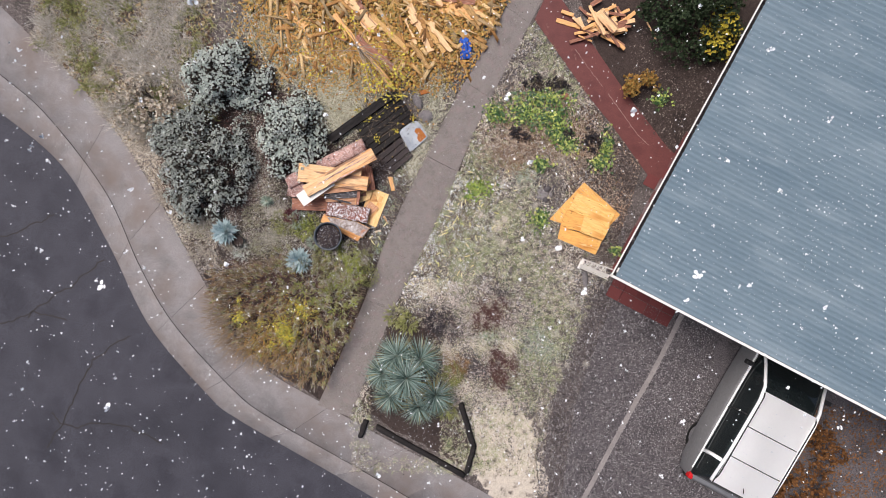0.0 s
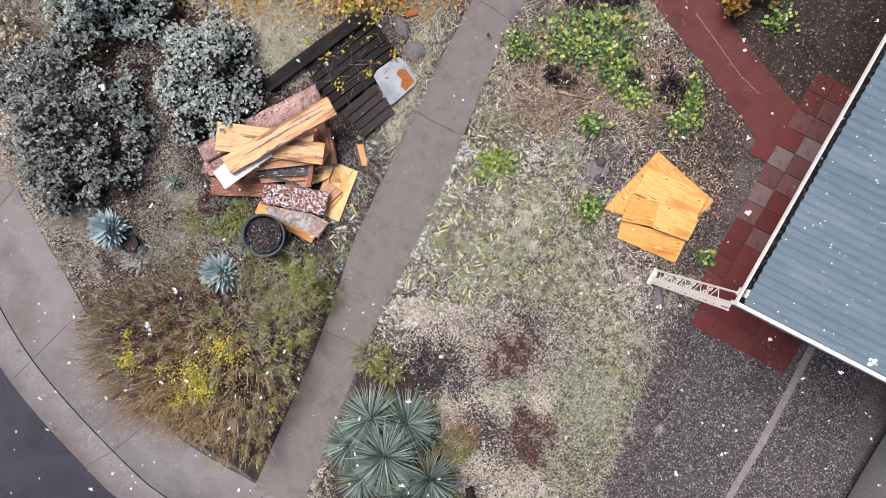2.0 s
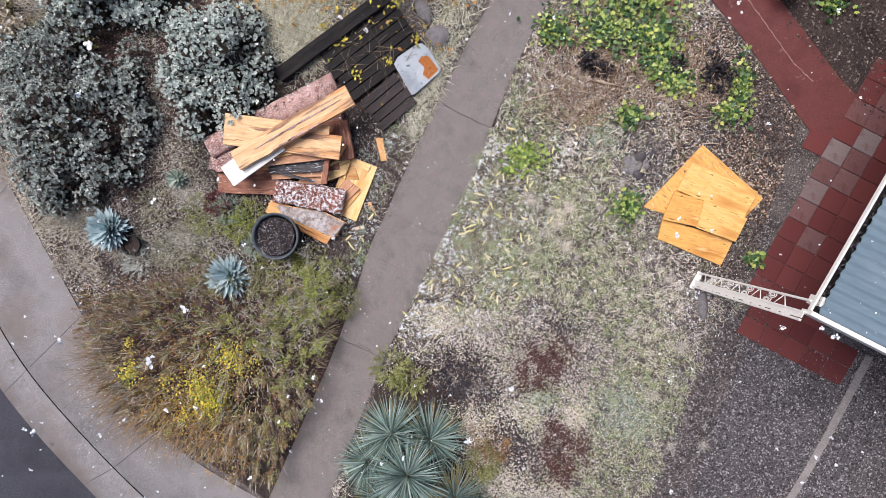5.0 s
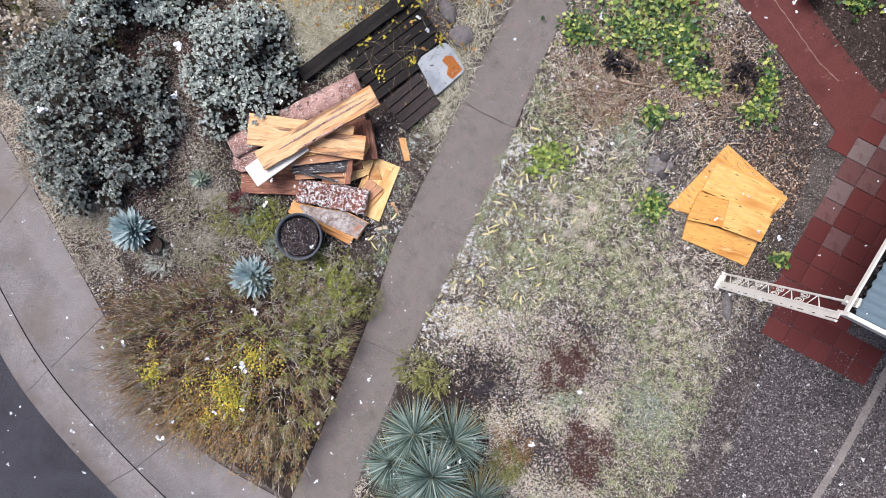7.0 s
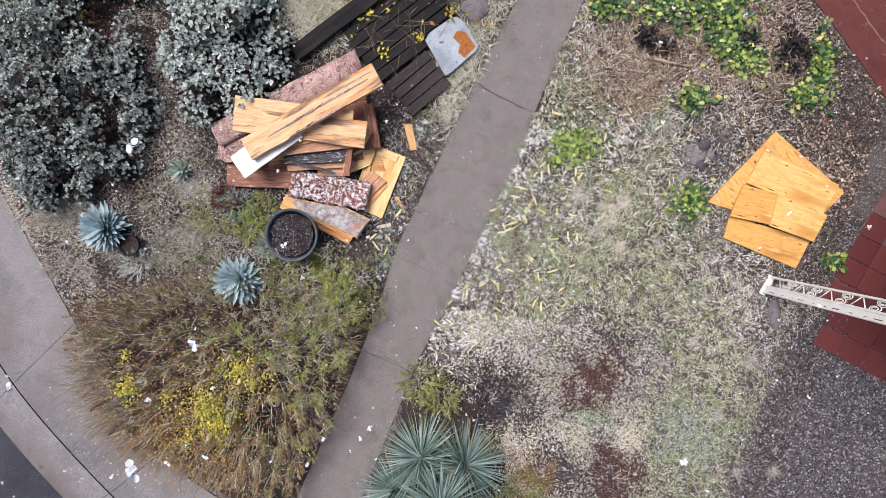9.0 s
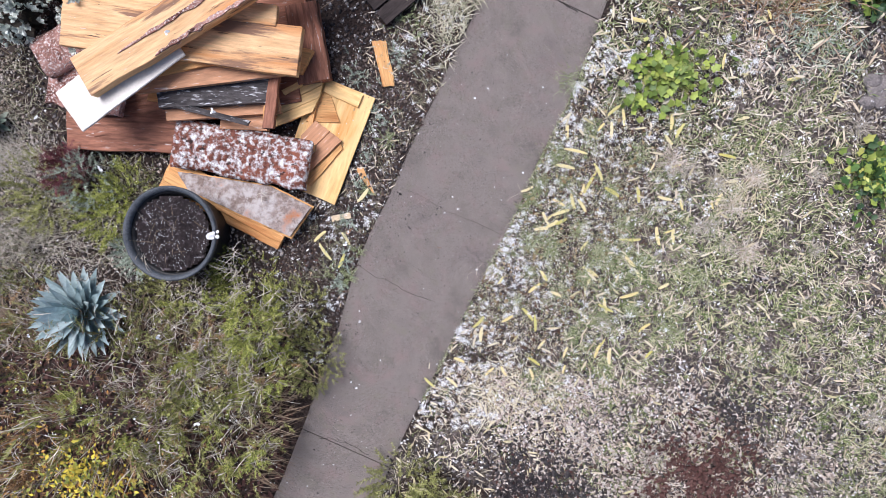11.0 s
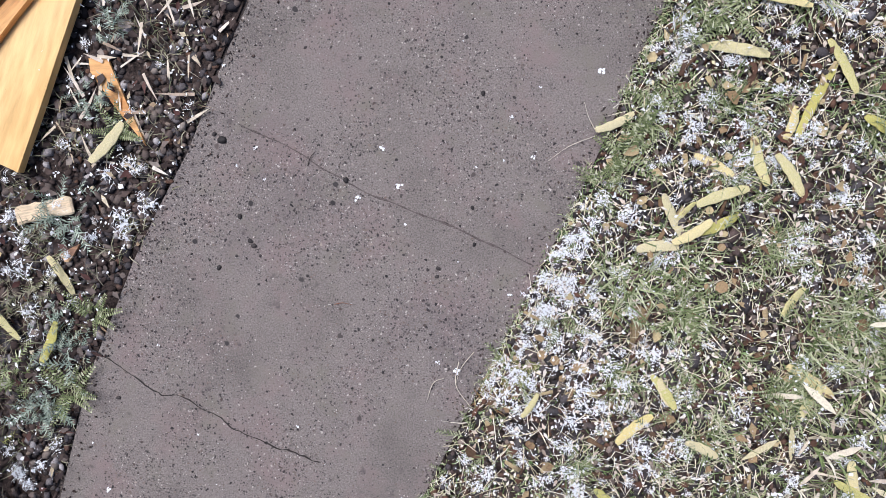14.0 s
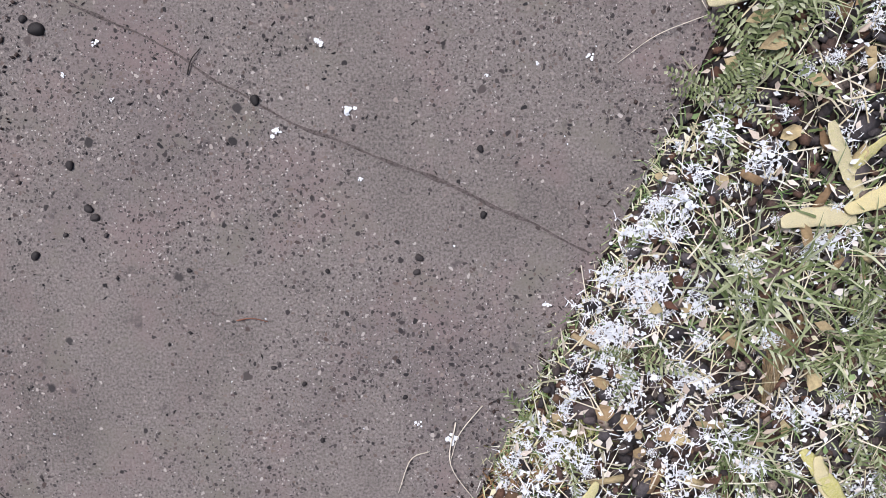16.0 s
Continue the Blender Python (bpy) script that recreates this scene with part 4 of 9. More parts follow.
# lower body from tail to nose: y, half width, underside, top
bm = loft(bmesh.new(), [car_ring(*s) for s in ((-2.28, 0.70, 0.45, 0.80, 0.08), (-2.22, 0.80, 0.30, 0.90, 0.1), (-1.9, 0.86, 0.22, 0.94, 0.1), (-1.0, 0.885, 0.2, 0.94, 0.1), (0.2, 0.89, 0.2, 0.94, 0.1),
                                               (0.9, 0.88, 0.2, 0.96, 0.12), (1.5, 0.86, 0.22, 0.92, 0.14), (2.0, 0.80, 0.28, 0.82, 0.16), (2.25, 0.66, 0.35, 0.70, 0.12))])
body = part("body", bm, M_CARSIDE, car, "silver lower body sides", True)
# glazed upper body
bm = loft(bmesh.new(), [car_ring(*s) for s in ((-2.12, 0.76, 0.90, 1.0, 0.04), (-1.86, 0.68, 0.90, 1.42, 0.1), (-1.2, 0.68, 0.90, 1.46, 0.1), (0.1, 0.67, 0.90, 1.47, 0.1), (0.42, 0.65, 0.90, 1.42, 0.1), (1.18, 0.74, 0.90, 0.99, 0.04))])
for v in bm.verts:
    if v.co.z < 1.0 and abs(v.co.x) > 0.4:
        v.co.x = math.copysign(0.82, v.co.x)
part("greenhouse", bm, M_GLASS, car, "dark windows all round", True)
# roof skin in three white panels between dark grooves
for y0, y1 in ((-1.95, -1.27), (-1.25, -0.53), (-0.51, 0.33)):
    bm = bmesh.new()
    nx, ny = 8, 6
    g = [[bm.verts.new((x, y0 + (y1 - y0) * j / ny, 1.555 - 0.03 * (x / 0.6) ** 2 - 0.015 * ((y0 + (y1 - y0) * j / ny + 0.7) / 1.2) ** 2)) for x in np.linspace(-0.625, 0.625, nx)] for j in range(ny + 1)]
    for a, b in zip(g, g[1:]):
        for k in range(nx - 1):
            bm.faces.new((a[k], a[k + 1], b[k + 1], b[k]))
    bmesh.ops.solidify(bm, geom=list(bm.faces), thickness=0.02)
    part("roof_panel", bm, M_CARPAINT, car, "white roof panel")
for s in (-1, 1):
    bm = tube(bmesh.new(), [(s * 0.66, -1.95, 1.45), (s * 0.655, -1.2, 1.525), (s * 0.65, 0.1, 1.535), (s * 0.66, 0.42, 1.47), (s * 0.72, 0.85, 1.2), (s * 0.79, 1.15, 0.99)], 0.035, 8)
    part("roof_pillar", bm, M_CARPAINT, car, "white roof edge and windscreen pillar", True)
    bm = tube(bmesh.new(), [(s * 0.625, -1.85, 1.51), (s * 0.625, -1.75, 1.56), (s * 0.625, 0.2, 1.57), (s * 0.625, 0.3, 1.52)], 0.014, 6)
    part("roof_rail", bm, M_TRIM, car, "black roof rail", True)
    for y in (-1.5, -0.35):
        bm = tube(bmesh.new(), [(s * 0.835, y - 0.02, 0.93), (s * 0.76, y + 0.03, 1.2), (s * 0.69, y + 0.05, 1.46)], 0.045 if y < -1 else 0.018, 6)
        part("side_pillar", bm, M_CARPAINT if y < -1 else M_TRIM, car, "", True)
    bm = bmesh.new()
    box(bm, -0.012, 0.012, -2.0, 1.0, 0, 0.03)
    w = part("belt_moulding", bevelled(bm, 0.005), M_CARPAINT, car, "bright belt moulding")
    w.location = (s * 0.862, 0, 0.93)
    bm = bmesh.new()
    box(bm, -0.05, 0.06, -0.10, 0.06, 0, 0.16)
    w = part("tail_lamp", bevelled(bm, 0.02), M_TAIL, car, "red tail lamp")
    w.location = (s * 0.76, -2.17, 0.74)
    bm = bmesh.new()
    box(bm, -0.09, 0.09, -0.05, 0.06, 0, 0.13)
    w = part("door_mirror", bevelled(bm, 0.03), M_TRIM, car, "black door mirror", True)
    w.location = (s * 0.97, 0.72, 0.97)
    for y in (-1.4, 1.35):
        bm = tube(bmesh.new(), [(-0.1, 0, 0), (-0.085, 0, 0), (0.085, 0, 0), (0.1, 0, 0)], [0.29, 0.32, 0.32, 0.29], 28)
        w = part("wheel", bm, M_TYRE, car, "black tyre on an alloy wheel", True)
        w.location = (s * 0.765, y, 0.32)
        bm = tube(bmesh.new(), [(-0.102, 0, 0), (0.102, 0, 0)], 0.2, 20)
        part("rim", bm, M_RIM, w)
bm = bmesh.new()
box(bm, -0.72, 0.72, -2.34, -2.24, 0.42, 0.58)
part("rear_bumper", bevelled(bm, 0.03), M_TRIM, car)
bm = tube(bmesh.new(), [(0.0, -1.72, 1.49), (0.0, -1.86, 1.62)], 0.008, 6)
part("aerial", bm, M_TRIM, car)

# ---- wood: boards, bark slabs, sheets ----


def board(name, a, b, width, thick, z0, z1, material, label, group="boards in the wood pile", roll=0.0, ragged=0.006, parts=0):
    """A split board from a to b (plan), its underside at z0 and z1 at the two ends."""
    a, b = Vector((*a, z0)), Vector((*b, z1))
    L = (b - a).length
    m = Matrix.Translation((a + b) / 2) @ (b - a).to_track_quat("X", "Z").to_matrix().to_4x4() @ pose(0, 0, 0, roll)
    bm = bmesh.new()
    nx = 9
    rows = []
    seed = a.x * 13 + b.y * 7
    for i in range(nx):
        x = -L / 2 + L * i / (nx - 1)
        w0 = -width / 2 + ragged * noise.noise((seed, i * 0.7, 0)) * 2
        w1 = width / 2 + ragged * noise.noise((seed, i * 0.7, 9)) * 2
        warp = 0.008 * noise.noise((seed, i * 0.5, 4))
        ex = ragged * (1 if i in (0, nx - 1) else 0)
        rows.append([(x + ex * noise.noise((seed, y * 9, i)), y, z + warp) for y, z in ((w0, 0), (w1, 0), (w1, thick), (w0 + (w1 - w0) * 0.66, thick * 1.06), (w0 + (w1 - w0) * 0.33, thick * 0.96), (w0, thick))])
    loft(bm, rows)
    bmesh.ops.bevel(bm, geom=[e for e in bm.edges if e.calc_face_angle(0) > 0.7], offset=0.004, segments=1, affect="EDGES")
    ob = part(name, bm, material)
    ob.matrix_basis = m
    return tagged(ob, label, "board", group)


def bark_slab(name, a, b, width, z0, z1, material, label, rise=0.5):
    """A slab of a trunk, bark side up: a low arch, rough on top and flat beneath, with a pale sawn underside."""
    a, b = Vector((*a, z0)), Vector((*b, z1))
    L = (b - a).length
    m = Matrix.Translation((a + b) / 2) @ (b - a).to_track_quat("X", "Z").to_matrix().to_4x4()
    seed = a.x * 5 + b.y * 3
    rows = []
    for i in range(36):
        x = -L / 2 + L * i / 35
        r = []
        for j in range(13):
            t = math.pi * j / 12
            w = width / 2 * (1 + 0.06 * noise.noise((seed, i * 0.25, 1)))
            k = 1 + 0.10 * noise.noise((x * 11, t * 2.2, seed)) + 0.05 * noise.noise((x * 32, t * 6, seed))
            r.append((x + (0.02 * noise.noise((t * 2, seed, i)) if i in (0, 35) else 0), -math.cos(t) * w * k, 0.02 + math.sin(t) * w * rise * k))
        r += [(x, width / 2 * 0.95, 0.0), (x, -width / 2 * 0.95, 0.0)]
        rows.append(r)
    ob = part(name, loft(bmesh.new(), rows), material, smooth=True)
    for f in ob.data.polygons:
        f.use_smooth = len(f.vertices) == 4
    ob.matrix_basis = m
    bm = bmesh.new()
    box(bm, -L / 2 + 0.012, L / 2 - 0.012, -width * 0.46, width * 0.46, -0.022, 0.004)
    part("sawn_face", bm, M_WOOD, ob, "orange sawn underside")
    return tagged(ob, label, "wood slab", "boards in the wood pile")


def plank(name, corners, z, thick, material, label, group="boards in the wood pile", rough=0.004):
    """A flat sawn or broken board with the given outline; its grain runs along the first edge."""
    bm = bmesh.new()
    loop = []
    for (x0, y0), (x1, y1) in zip(corners, corners[1:] + corners[:1]):
        loop += [(x0 + (x1 - x0) * t + rough * noise.noise((x0 * 7, t * 9, y1)), y0 + (y1 - y0) * t + rough * noise.noise((y0 * 7, t * 9, x1))) for t in (0, 0.2, 0.4, 0.6, 0.8)]
    cx, cy = np.mean(corners, axis=0)
    d = math.degrees(math.atan2(corners[1][1] - corners[0][1], corners[1][0] - corners[0][0]))
    inv = pose(cx, cy, 0, 0, 0, d).inverted()
    slab(bm, [(inv @ Vector((x, y, 0))).to_2d() for x, y in loop], 0.0, thick)
    ob = part(name, bm, material)
    ob.matrix_basis = pose(cx, cy, z, 0, 0, d)
    return tagged(ob, label, "board", group)


board("board", (-3.16, 1.19), (-2.55, 1.06), 0.36, 0.05, 0.12, 0.18, M_BARK, "bark-faced slab end dusted with snow in the pile", ragged=0.02)
board("board", (-3.08, 0.81), (-2.18, 0.77), 0.28, 0.07, 0.04, 0.06, M_BROWN, "red-brown board lying under the wood pile")
board("board", (-2.9, 1.0), (-1.3, 1.25), 0.5, 0.10, 0.02, 0.02, M_BROWN, "dark red-brown plank at the bottom of the pile")
board("board", (-2.7, 1.45), (-1.2, 1.7), 0.45, 0.14, 0.02, 0.02, M_BROWN, "dark red-brown plank at the bottom of the pile")
board("board", (-1.24, 1.70), (-1.15, 1.14), 0.24, 0.09, 0.10, 0.08, M_BROWN, "red-brown post offcut on the wood pile")
bark_slab("bark_slab", (-3.16, 1.31), (-1.27, 2.22), 0.32, 0.20, 0.24, M_BARK, "long trunk slab with flaky pinkish bark", 0.5)
plank("board", [(-2.37, 1.02), (-1.25, 1.14), (-1.26, 1.26), (-1.74, 1.33), (-2.20, 1.22)], 0.335, 0.045, M_PINKWOOD, "orange-brown split plank dusted with snow")
plank("board", [(-2.19, 1.13), (-1.62, 1.24), (-1.70, 1.32), (-2.12, 1.30)], 0.385, 0.03, M_WOOD, "narrow orange split board in the pile")
plank("board", [(-2.24, 0.93), (-1.43, 0.96), (-1.42, 1.14), (-2.26, 1.08)], 0.255, 0.06, M_SLATE, "blackened bark board dusted with snow")
plank("board", [(-2.22, 0.85), (-1.38, 0.90), (-1.40, 1.01), (-2.24, 1.00)], 0.20, 0.05, M_PINKWOOD, "pinkish brown split board under the black one")
plank("board", [(-1.85, 0.80), (-1.50, 0.78), (-1.50, 0.95), (-1.84, 0.97)], 0.13, 0.065, M_PINKWOOD, "short pinkish board end in the pile")
plank("board", [(-1.49, 0.78), (-1.43, 1.14), (-1.36, 1.14), (-1.41, 0.78)], 0.275, 0.045, M_BROWN, "narrow red-brown batten across the pile")
plank("board", [(-1.50, 0.80), (-1.485, 0.95), (-1.46, 0.95), (-1.475, 0.80)], 0.255, 0.03, M_WOOD, "small orange batten end in the pile")
plank("metal_strip", [(-2.18, 0.945), (-1.60, 0.80), (-1.58, 0.835), (-2.16, 0.985)], 0.29, 0.02, M_SLATE, "black angled strip with snow on its edge", rough=0.001)
plank("board", [(-2.36, 1.0), (-2.20, 0.98), (-2.19, 1.08), (-2.33, 1.09)], 0.2, 0.06, M_WOOD, "short orange block in the pile")
board("board", (-2.82, 1.50), (-1.17, 1.275), 0.33, 0.06, 0.42, 0.40, M_WOOD_PALE, "wide pale split plank on the wood pile")
board("board", (-2.80, 1.70), (-1.32, 1.51), 0.14, 0.05, 0.43, 0.42, M_WOOD_PALE, "narrow pale plank on the wood pile")
board("board", (-2.775, 0.87), (-2.03, 1.38), 0.325, 0.018, 0.49, 0.495, M_WHITE, "white painted board sticking out of the pile", ragged=0.002)
top_plank = board("board", (-2.62, 1.09), (-0.985, 1.97), 0.29, 0.07, 0.52, 0.58, M_WOOD_PALE, "long split plank with a bark seam across the wood pile")
for x0, x1, y0, y1 in ((-0.62, 0.80, -0.004, 0.034), (-0.40, 0.42, -0.142, -0.098), (0.30, 0.88, 0.055, 0.072)):
    k = 40
    lower = [(x0 + (x1 - x0) * i / k, y0 - 0.02 * noise.noise((x0 + i * 0.35, 3, 1)) * math.sin(math.pi * i / k)) for i in range(k + 1)]
    upper = [(x0 + (x1 - x0) * i / k, y0 + (y1 - y0) * math.sin(math.pi * i / k) ** 0.5 * (0.65 + 0.5 * noise.noise((x0 + i * 0.4, 7, 2)))) for i in range(k - 1, 0, -1)]
    part("bark_seam", slab(bmesh.new(), lower + upper, 0.05, 0.079), M_BARK, top_plank, "rough dark bark seam caught with snow")
bark_slab("bark_slab", (-2.21, 0.71), (-1.20, 0.525), 0.37, 0.14, 0.13, M_BARK_SNOW, "flat bark slab thick with snow flakes", 0.26)
board("board", (-2.36, 0.47), (-1.44, -0.02), 0.20, 0.04, 0.02, 0.02, M_WOOD, "orange board under the grey slab")
board("board", (-2.30, 0.51), (-1.40, 0.03), 0.20, 0.035, 0.065, 0.065, M_WOOD, "orange board under the grey slab")
plank("board", [(-2.22, 0.50), (-1.50, 0.385), (-1.18, 0.225), (-1.355, -0.02), (-1.75, 0.16), (-2.14, 0.34)], 0.102, 0.018, M_WOOD, "orange face of the grey slab")
plank("board", [(-2.21, 0.49), (-1.50, 0.375), (-1.195, 0.22), (-1.36, 0.0), (-1.75, 0.175), (-2.13, 0.35)], 0.1215, 0.022, M_GREYBOARD, "grey weathered slab with orange edges beside the pot")
plank("board", [(-1.04, 0.24), (-0.72, 1.04), (-1.16, 1.22), (-1.47, 0.42)], 0.02, 0.02, M_PLYPALE, "yellow plywood sheet at the edge of the pile")
plank("board", [(-1.11, 1.09), (-0.85, 0.97), (-0.81, 1.06), (-1.08, 1.16)], 0.0425, 0.018, M_PLYPALE, "small strip of plywood on the sheet")
for a, b, c, d in (((-1.42, 1.07), (-1.13, 1.21), (-1.105, 1.13), (-1.43, 0.985)), ((-1.43, 0.98), (-1.107, 1.125), (-1.13, 1.04), (-1.455, 0.905)), ((-1.455, 0.90), (-1.132, 1.035), (-1.185, 0.93), (-1.48, 0.82))):
    plank("board", [a, b, c, d], 0.075, 0.03, M_PLYPALE, "pale panel board leaning on the sheet")
plank("board", [(-1.13, 1.21), (-1.25, 0.77), (-1.215, 0.765), (-1.10, 1.18)], 0.05, 0.03, M_WOOD, "dark orange edge batten on the sheet")
plank("board", [(-1.25, 0.87), (-0.99, 0.86), (-1.05, 1.05), (-1.13, 1.07)], 0.0425, 0.014, M_WOOD, "torn orange veneer on the plywood sheet")
plank("board", [(-1.28, 0.76), (-1.17, 0.87), (-1.06, 0.79), (-1.28, 0.58)], 0.0605, 0.02, M_PINKWOOD, "pinkish brown board piece on the sheet")
plank("board", [(-1.28, 0.575), (-1.055, 0.785), (-0.97, 0.72), (-1.25, 0.46)], 0.0605, 0.02, M_PINKWOOD, "pinkish brown board piece on the sheet")
plank("board", [(-1.28, 0.41), (-0.98, 0.70), (-0.97, 0.66), (-1.22, 0.38)], 0.0425, 0.015, M_WOOD, "thin orange strip on the sheet")
plank("board", [(-1.25, 0.645), (-1.17, 0.635), (-1.17, 0.69), (-1.25, 0.70)], 0.082, 0.02, M_PLYPALE, "small pale block on the pile")
plank("board", [(-1.34, 1.38), (-1.13, 1.34), (-1.22, 1.17), (-1.34, 1.20)], 0.21, 0.05, M_WOOD, "orange board end in the pile")
plank("board", [(-1.40, 1.08), (-1.17, 1.20), (-1.15, 1.17), (-1.38, 1.05)], 0.12, 0.03, M_PLYPALE, "pale batten between the boards")
plank("board", [(-0.75, 1.47), (-0.665, 1.13), (-0.575, 1.14), (-0.64, 1.47)], -0.008, 0.025, M_WOOD, "orange wood chip on the soil beside the path", "wood chips", 0.008)


kr = random.Random(77)
for k in range(14):
    a = kr.uniform(0, 3.14)
    L = kr.uniform(0.06, 0.22)
    x, y = kr.uniform(-2.65, -1.35), kr.uniform(0.86, 1.7)
    board("wood_offcut", (x - L / 2 * math.cos(a), y - L / 2 * math.sin(a)), (x + L / 2 * math.cos(a), y + L / 2 * math.sin(a)), kr.uniform(0.02, 0.05), kr.uniform(0.012, 0.025), 0.17, 0.19, (M_WOOD, M_BROWN, M_WOOD_PALE, M_BARK)[k % 4], "small splintered offcut tucked into the wood pile", "offcuts in the pile", ragged=0.005)


def chip(name, a, b, width, material, label, z=0.0):
    """A flat splinter that tapers to a point."""
    a, b = Vector((*a, z)), Vector((*b, z + 0.004))
    d = (b - a)
    nrm = Vector((-d.y, d.x, 0)).normalized() * width / 2
    bm = bmesh.new()
    pts = [a - nrm * 0.5, a + d * 0.12 - nrm, a + d * 0.5 - nrm * 0.7, b, a + d * 0.5 + nrm * 0.55, a + d * 0.1 + nrm]
    lo = [bm.verts.new(p) for p in pts]
    hi = [bm.verts.new(p + Vector((0, 0, 0.008))) for p in pts]
    bm.faces.new(lo[::-1]), bm.faces.new(hi)
    for i in range(6):
        bm.faces.new((lo[i], lo[(i + 1) % 6], hi[(i + 1) % 6], hi[i]))
    return tagged(part(name, bm, material), label, "wood chip", "wood chips")


chip("wood_splinter", (-0.86, 0.53), (-0.73, 0.305), 0.055, M_WOOD, "pointed orange wood splinter on the dark soil")
board("wood_splinter", (-1.07, 0.13), (-0.92, 0.16), 0.045, 0.010, 0.006, 0.010, M_PALECHIP, "pale flat wood splinter on the dark soil", "wood chips", ragged=0.004)
chip("wood_splinter", (-0.96, 0.02), (-0.91, 0.06), 0.03, M_WOOD_PALE, "pale wood splinter on the dark soil")

# plywood sheets lying on the lawn
SH = "plywood sheets on the lawn"
def sheet_of_ply(corners, z, label, material=None):
    bm = bmesh.new()
    loop = []
    for (x0, y0), (x1, y1) in zip(corners, corners[1:] + corners[:1]):
        loop += [(x0 + (x1 - x0) * t + 0.004 * noise.noise((x0 * 7, t * 9, y1)), y0 + (y1 - y0) * t + 0.004 * noise.noise((y0 * 7, t * 9, x1))) for t in (0, 0.25, 0.5, 0.75)]
    cx, cy = np.mean(corners, axis=0)
    d = math.atan2(corners[1][1] - corners[0][1], corners[1][0] - corners[0][0])
    inv = pose(cx, cy, 0, 0, 0, math.degrees(d)).inverted()
    slab(bm, [(inv @ Vector((x, y, 0))).to_2d() for x, y in loop], 0.0, 0.030)
    ob = part("plywood_sheet", bm, material or M_PLY)
    ob.matrix_basis = pose(cx, cy, z, 0, 0, math.degrees(d))
    return tagged(ob, label, "plywood", SH)


sheet_of_ply([(3.99, 1.34), (4.86, 0.57), (4.38, 0.04), (3.17, 0.45)], -0.006, "large orange plywood sheet lying on the lawn", M_PLY)
sheet_of_ply([(3.44, 0.28), (4.45, -0.03), (4.28, -0.40), (3.37, -0.01)], 0.0255, "orange plywood strip lying across the sheet", M_PLY)
sheet_of_ply([(3.82, 1.08), (4.76, 0.66), (4.56, 0.28), (3.62, 0.69)], 0.057, "yellow plywood sheet on top of the stack", M_PLY2)
sheet_of_ply([(3.57, 0.66), (4.15, 0.51), (4.05, 0.13), (3.41, 0.27)], 0.0885, "orange plywood offcut on top of the stack", M_PLY)
sheet_of_ply([(3.98, 0.54), (4.59, 0.28), (4.43, -0.05), (3.89, 0.15)], 0.12, "yellow plywood offcut on top of the stack", M_PLY2)

# dark pallets and beams
pallet = thing("pallet", pose(-0.55, 1.98, -0.008, 0, 0, 39), "small dark weathered wooden pallet on the ground", "pallet", "pallets")
for k in range(4):
    bm = bmesh.new()
    box(bm, -0.32, 0.32 + 0.02 * (k % 2), -0.275 + k * 0.138, -0.275 + k * 0.138 + 0.122, 0.07, 0.09)
    part("slat", wobble(bevelled(bm, 0.004), 0.006), M_PALLET, pallet)
for y in (-0.27, 0.27):
    bm = bmesh.new()
    box(bm, y - 0.03 if y > 0 else y, y if y > 0 else y + 0.03, -0.27, 0.27, 0, 0.07)
    part("bearer", bm, M_DARKWOOD, pallet)
pallet = thing("pallet", pose(-0.78, 2.78, -0.008, 0, 0, 36), "large black wet wooden pallet half under twigs", "pallet", "pallets")
for k in range(7):
    bm = bmesh.new()
    box(bm, -0.78 + 0.05 * (k % 3), 0.62, -0.47 + k * 0.137, -0.47 + k * 0.137 + 0.118, 0.06, 0.082)
    part("slat", wobble(bevelled(bm, 0.004), 0.008), M_DARKWOOD, pallet)
for x in (-0.6, 0.0, 0.55):
    bm = bmesh.new()
    box(bm, x - 0.04, x + 0.04, -0.46, 0.47, 0, 0.06)
    part("bearer", bm, M_DARKWOOD, pallet)
board("timber_beam", (-2.15, 2.36), (-0.66, 3.40), 0.20, 0.16, -0.01, -0.01, M_DARKWOOD, "black rotten timber beam edging the bed", "beams")

# pale metal plate with a rusty patch
bm = bmesh.new()
PL = [(-0.46, 2.52), (-0.40, 2.62), (-0.12, 2.80), (-0.05, 2.81), (0.06, 2.72), (0.22, 2.44), (0.20, 2.39), (-0.14, 2.10), (-0.20, 2.07)]
slab(bm, PL, 0.075, 0.082)
plate = tagged(part("metal_plate", bm, M_PLATE), "pale grey metal plate with a rusty corner on the pallet", "metal plate")
bm = bmesh.new()
slab(bm, ragged_outline([(-0.10, 2.55), (-0.05, 2.63), (0.05, 2.62), (0.185, 2.43), (0.165, 2.40), (0.035, 2.30), (-0.03, 2.36), (-0.01, 2.46)], 0.016), 0.0805, 0.084)
part("rust_patch", bm, M_RUST, plate, "orange rust patch")


def rock(name, x, y, z, sx, sy, sz, material, label, rz=0.0, group="stones"):
    bm = bmesh.new()
    bmesh.ops.create_icosphere(bm, subdivisions=3, radius=1)
    for v in bm.verts:
        k = 1 + 0.22 * noise.noise(v.co * 1.6 + Vector((x, y, 0))) + 0.08 * noise.noise(v.co * 5)
        v.co = Vector((v.co.x * sx * k, v.co.y * sy * k, max(v.co.z, -0.4) * sz * k))
    ob = part(name, bm, material, smooth=True)
    ob.matrix_basis = pose(x, y, z + 0.3 * sz, 0, 0, rz)
    return tagged(ob, label, "stone", group)


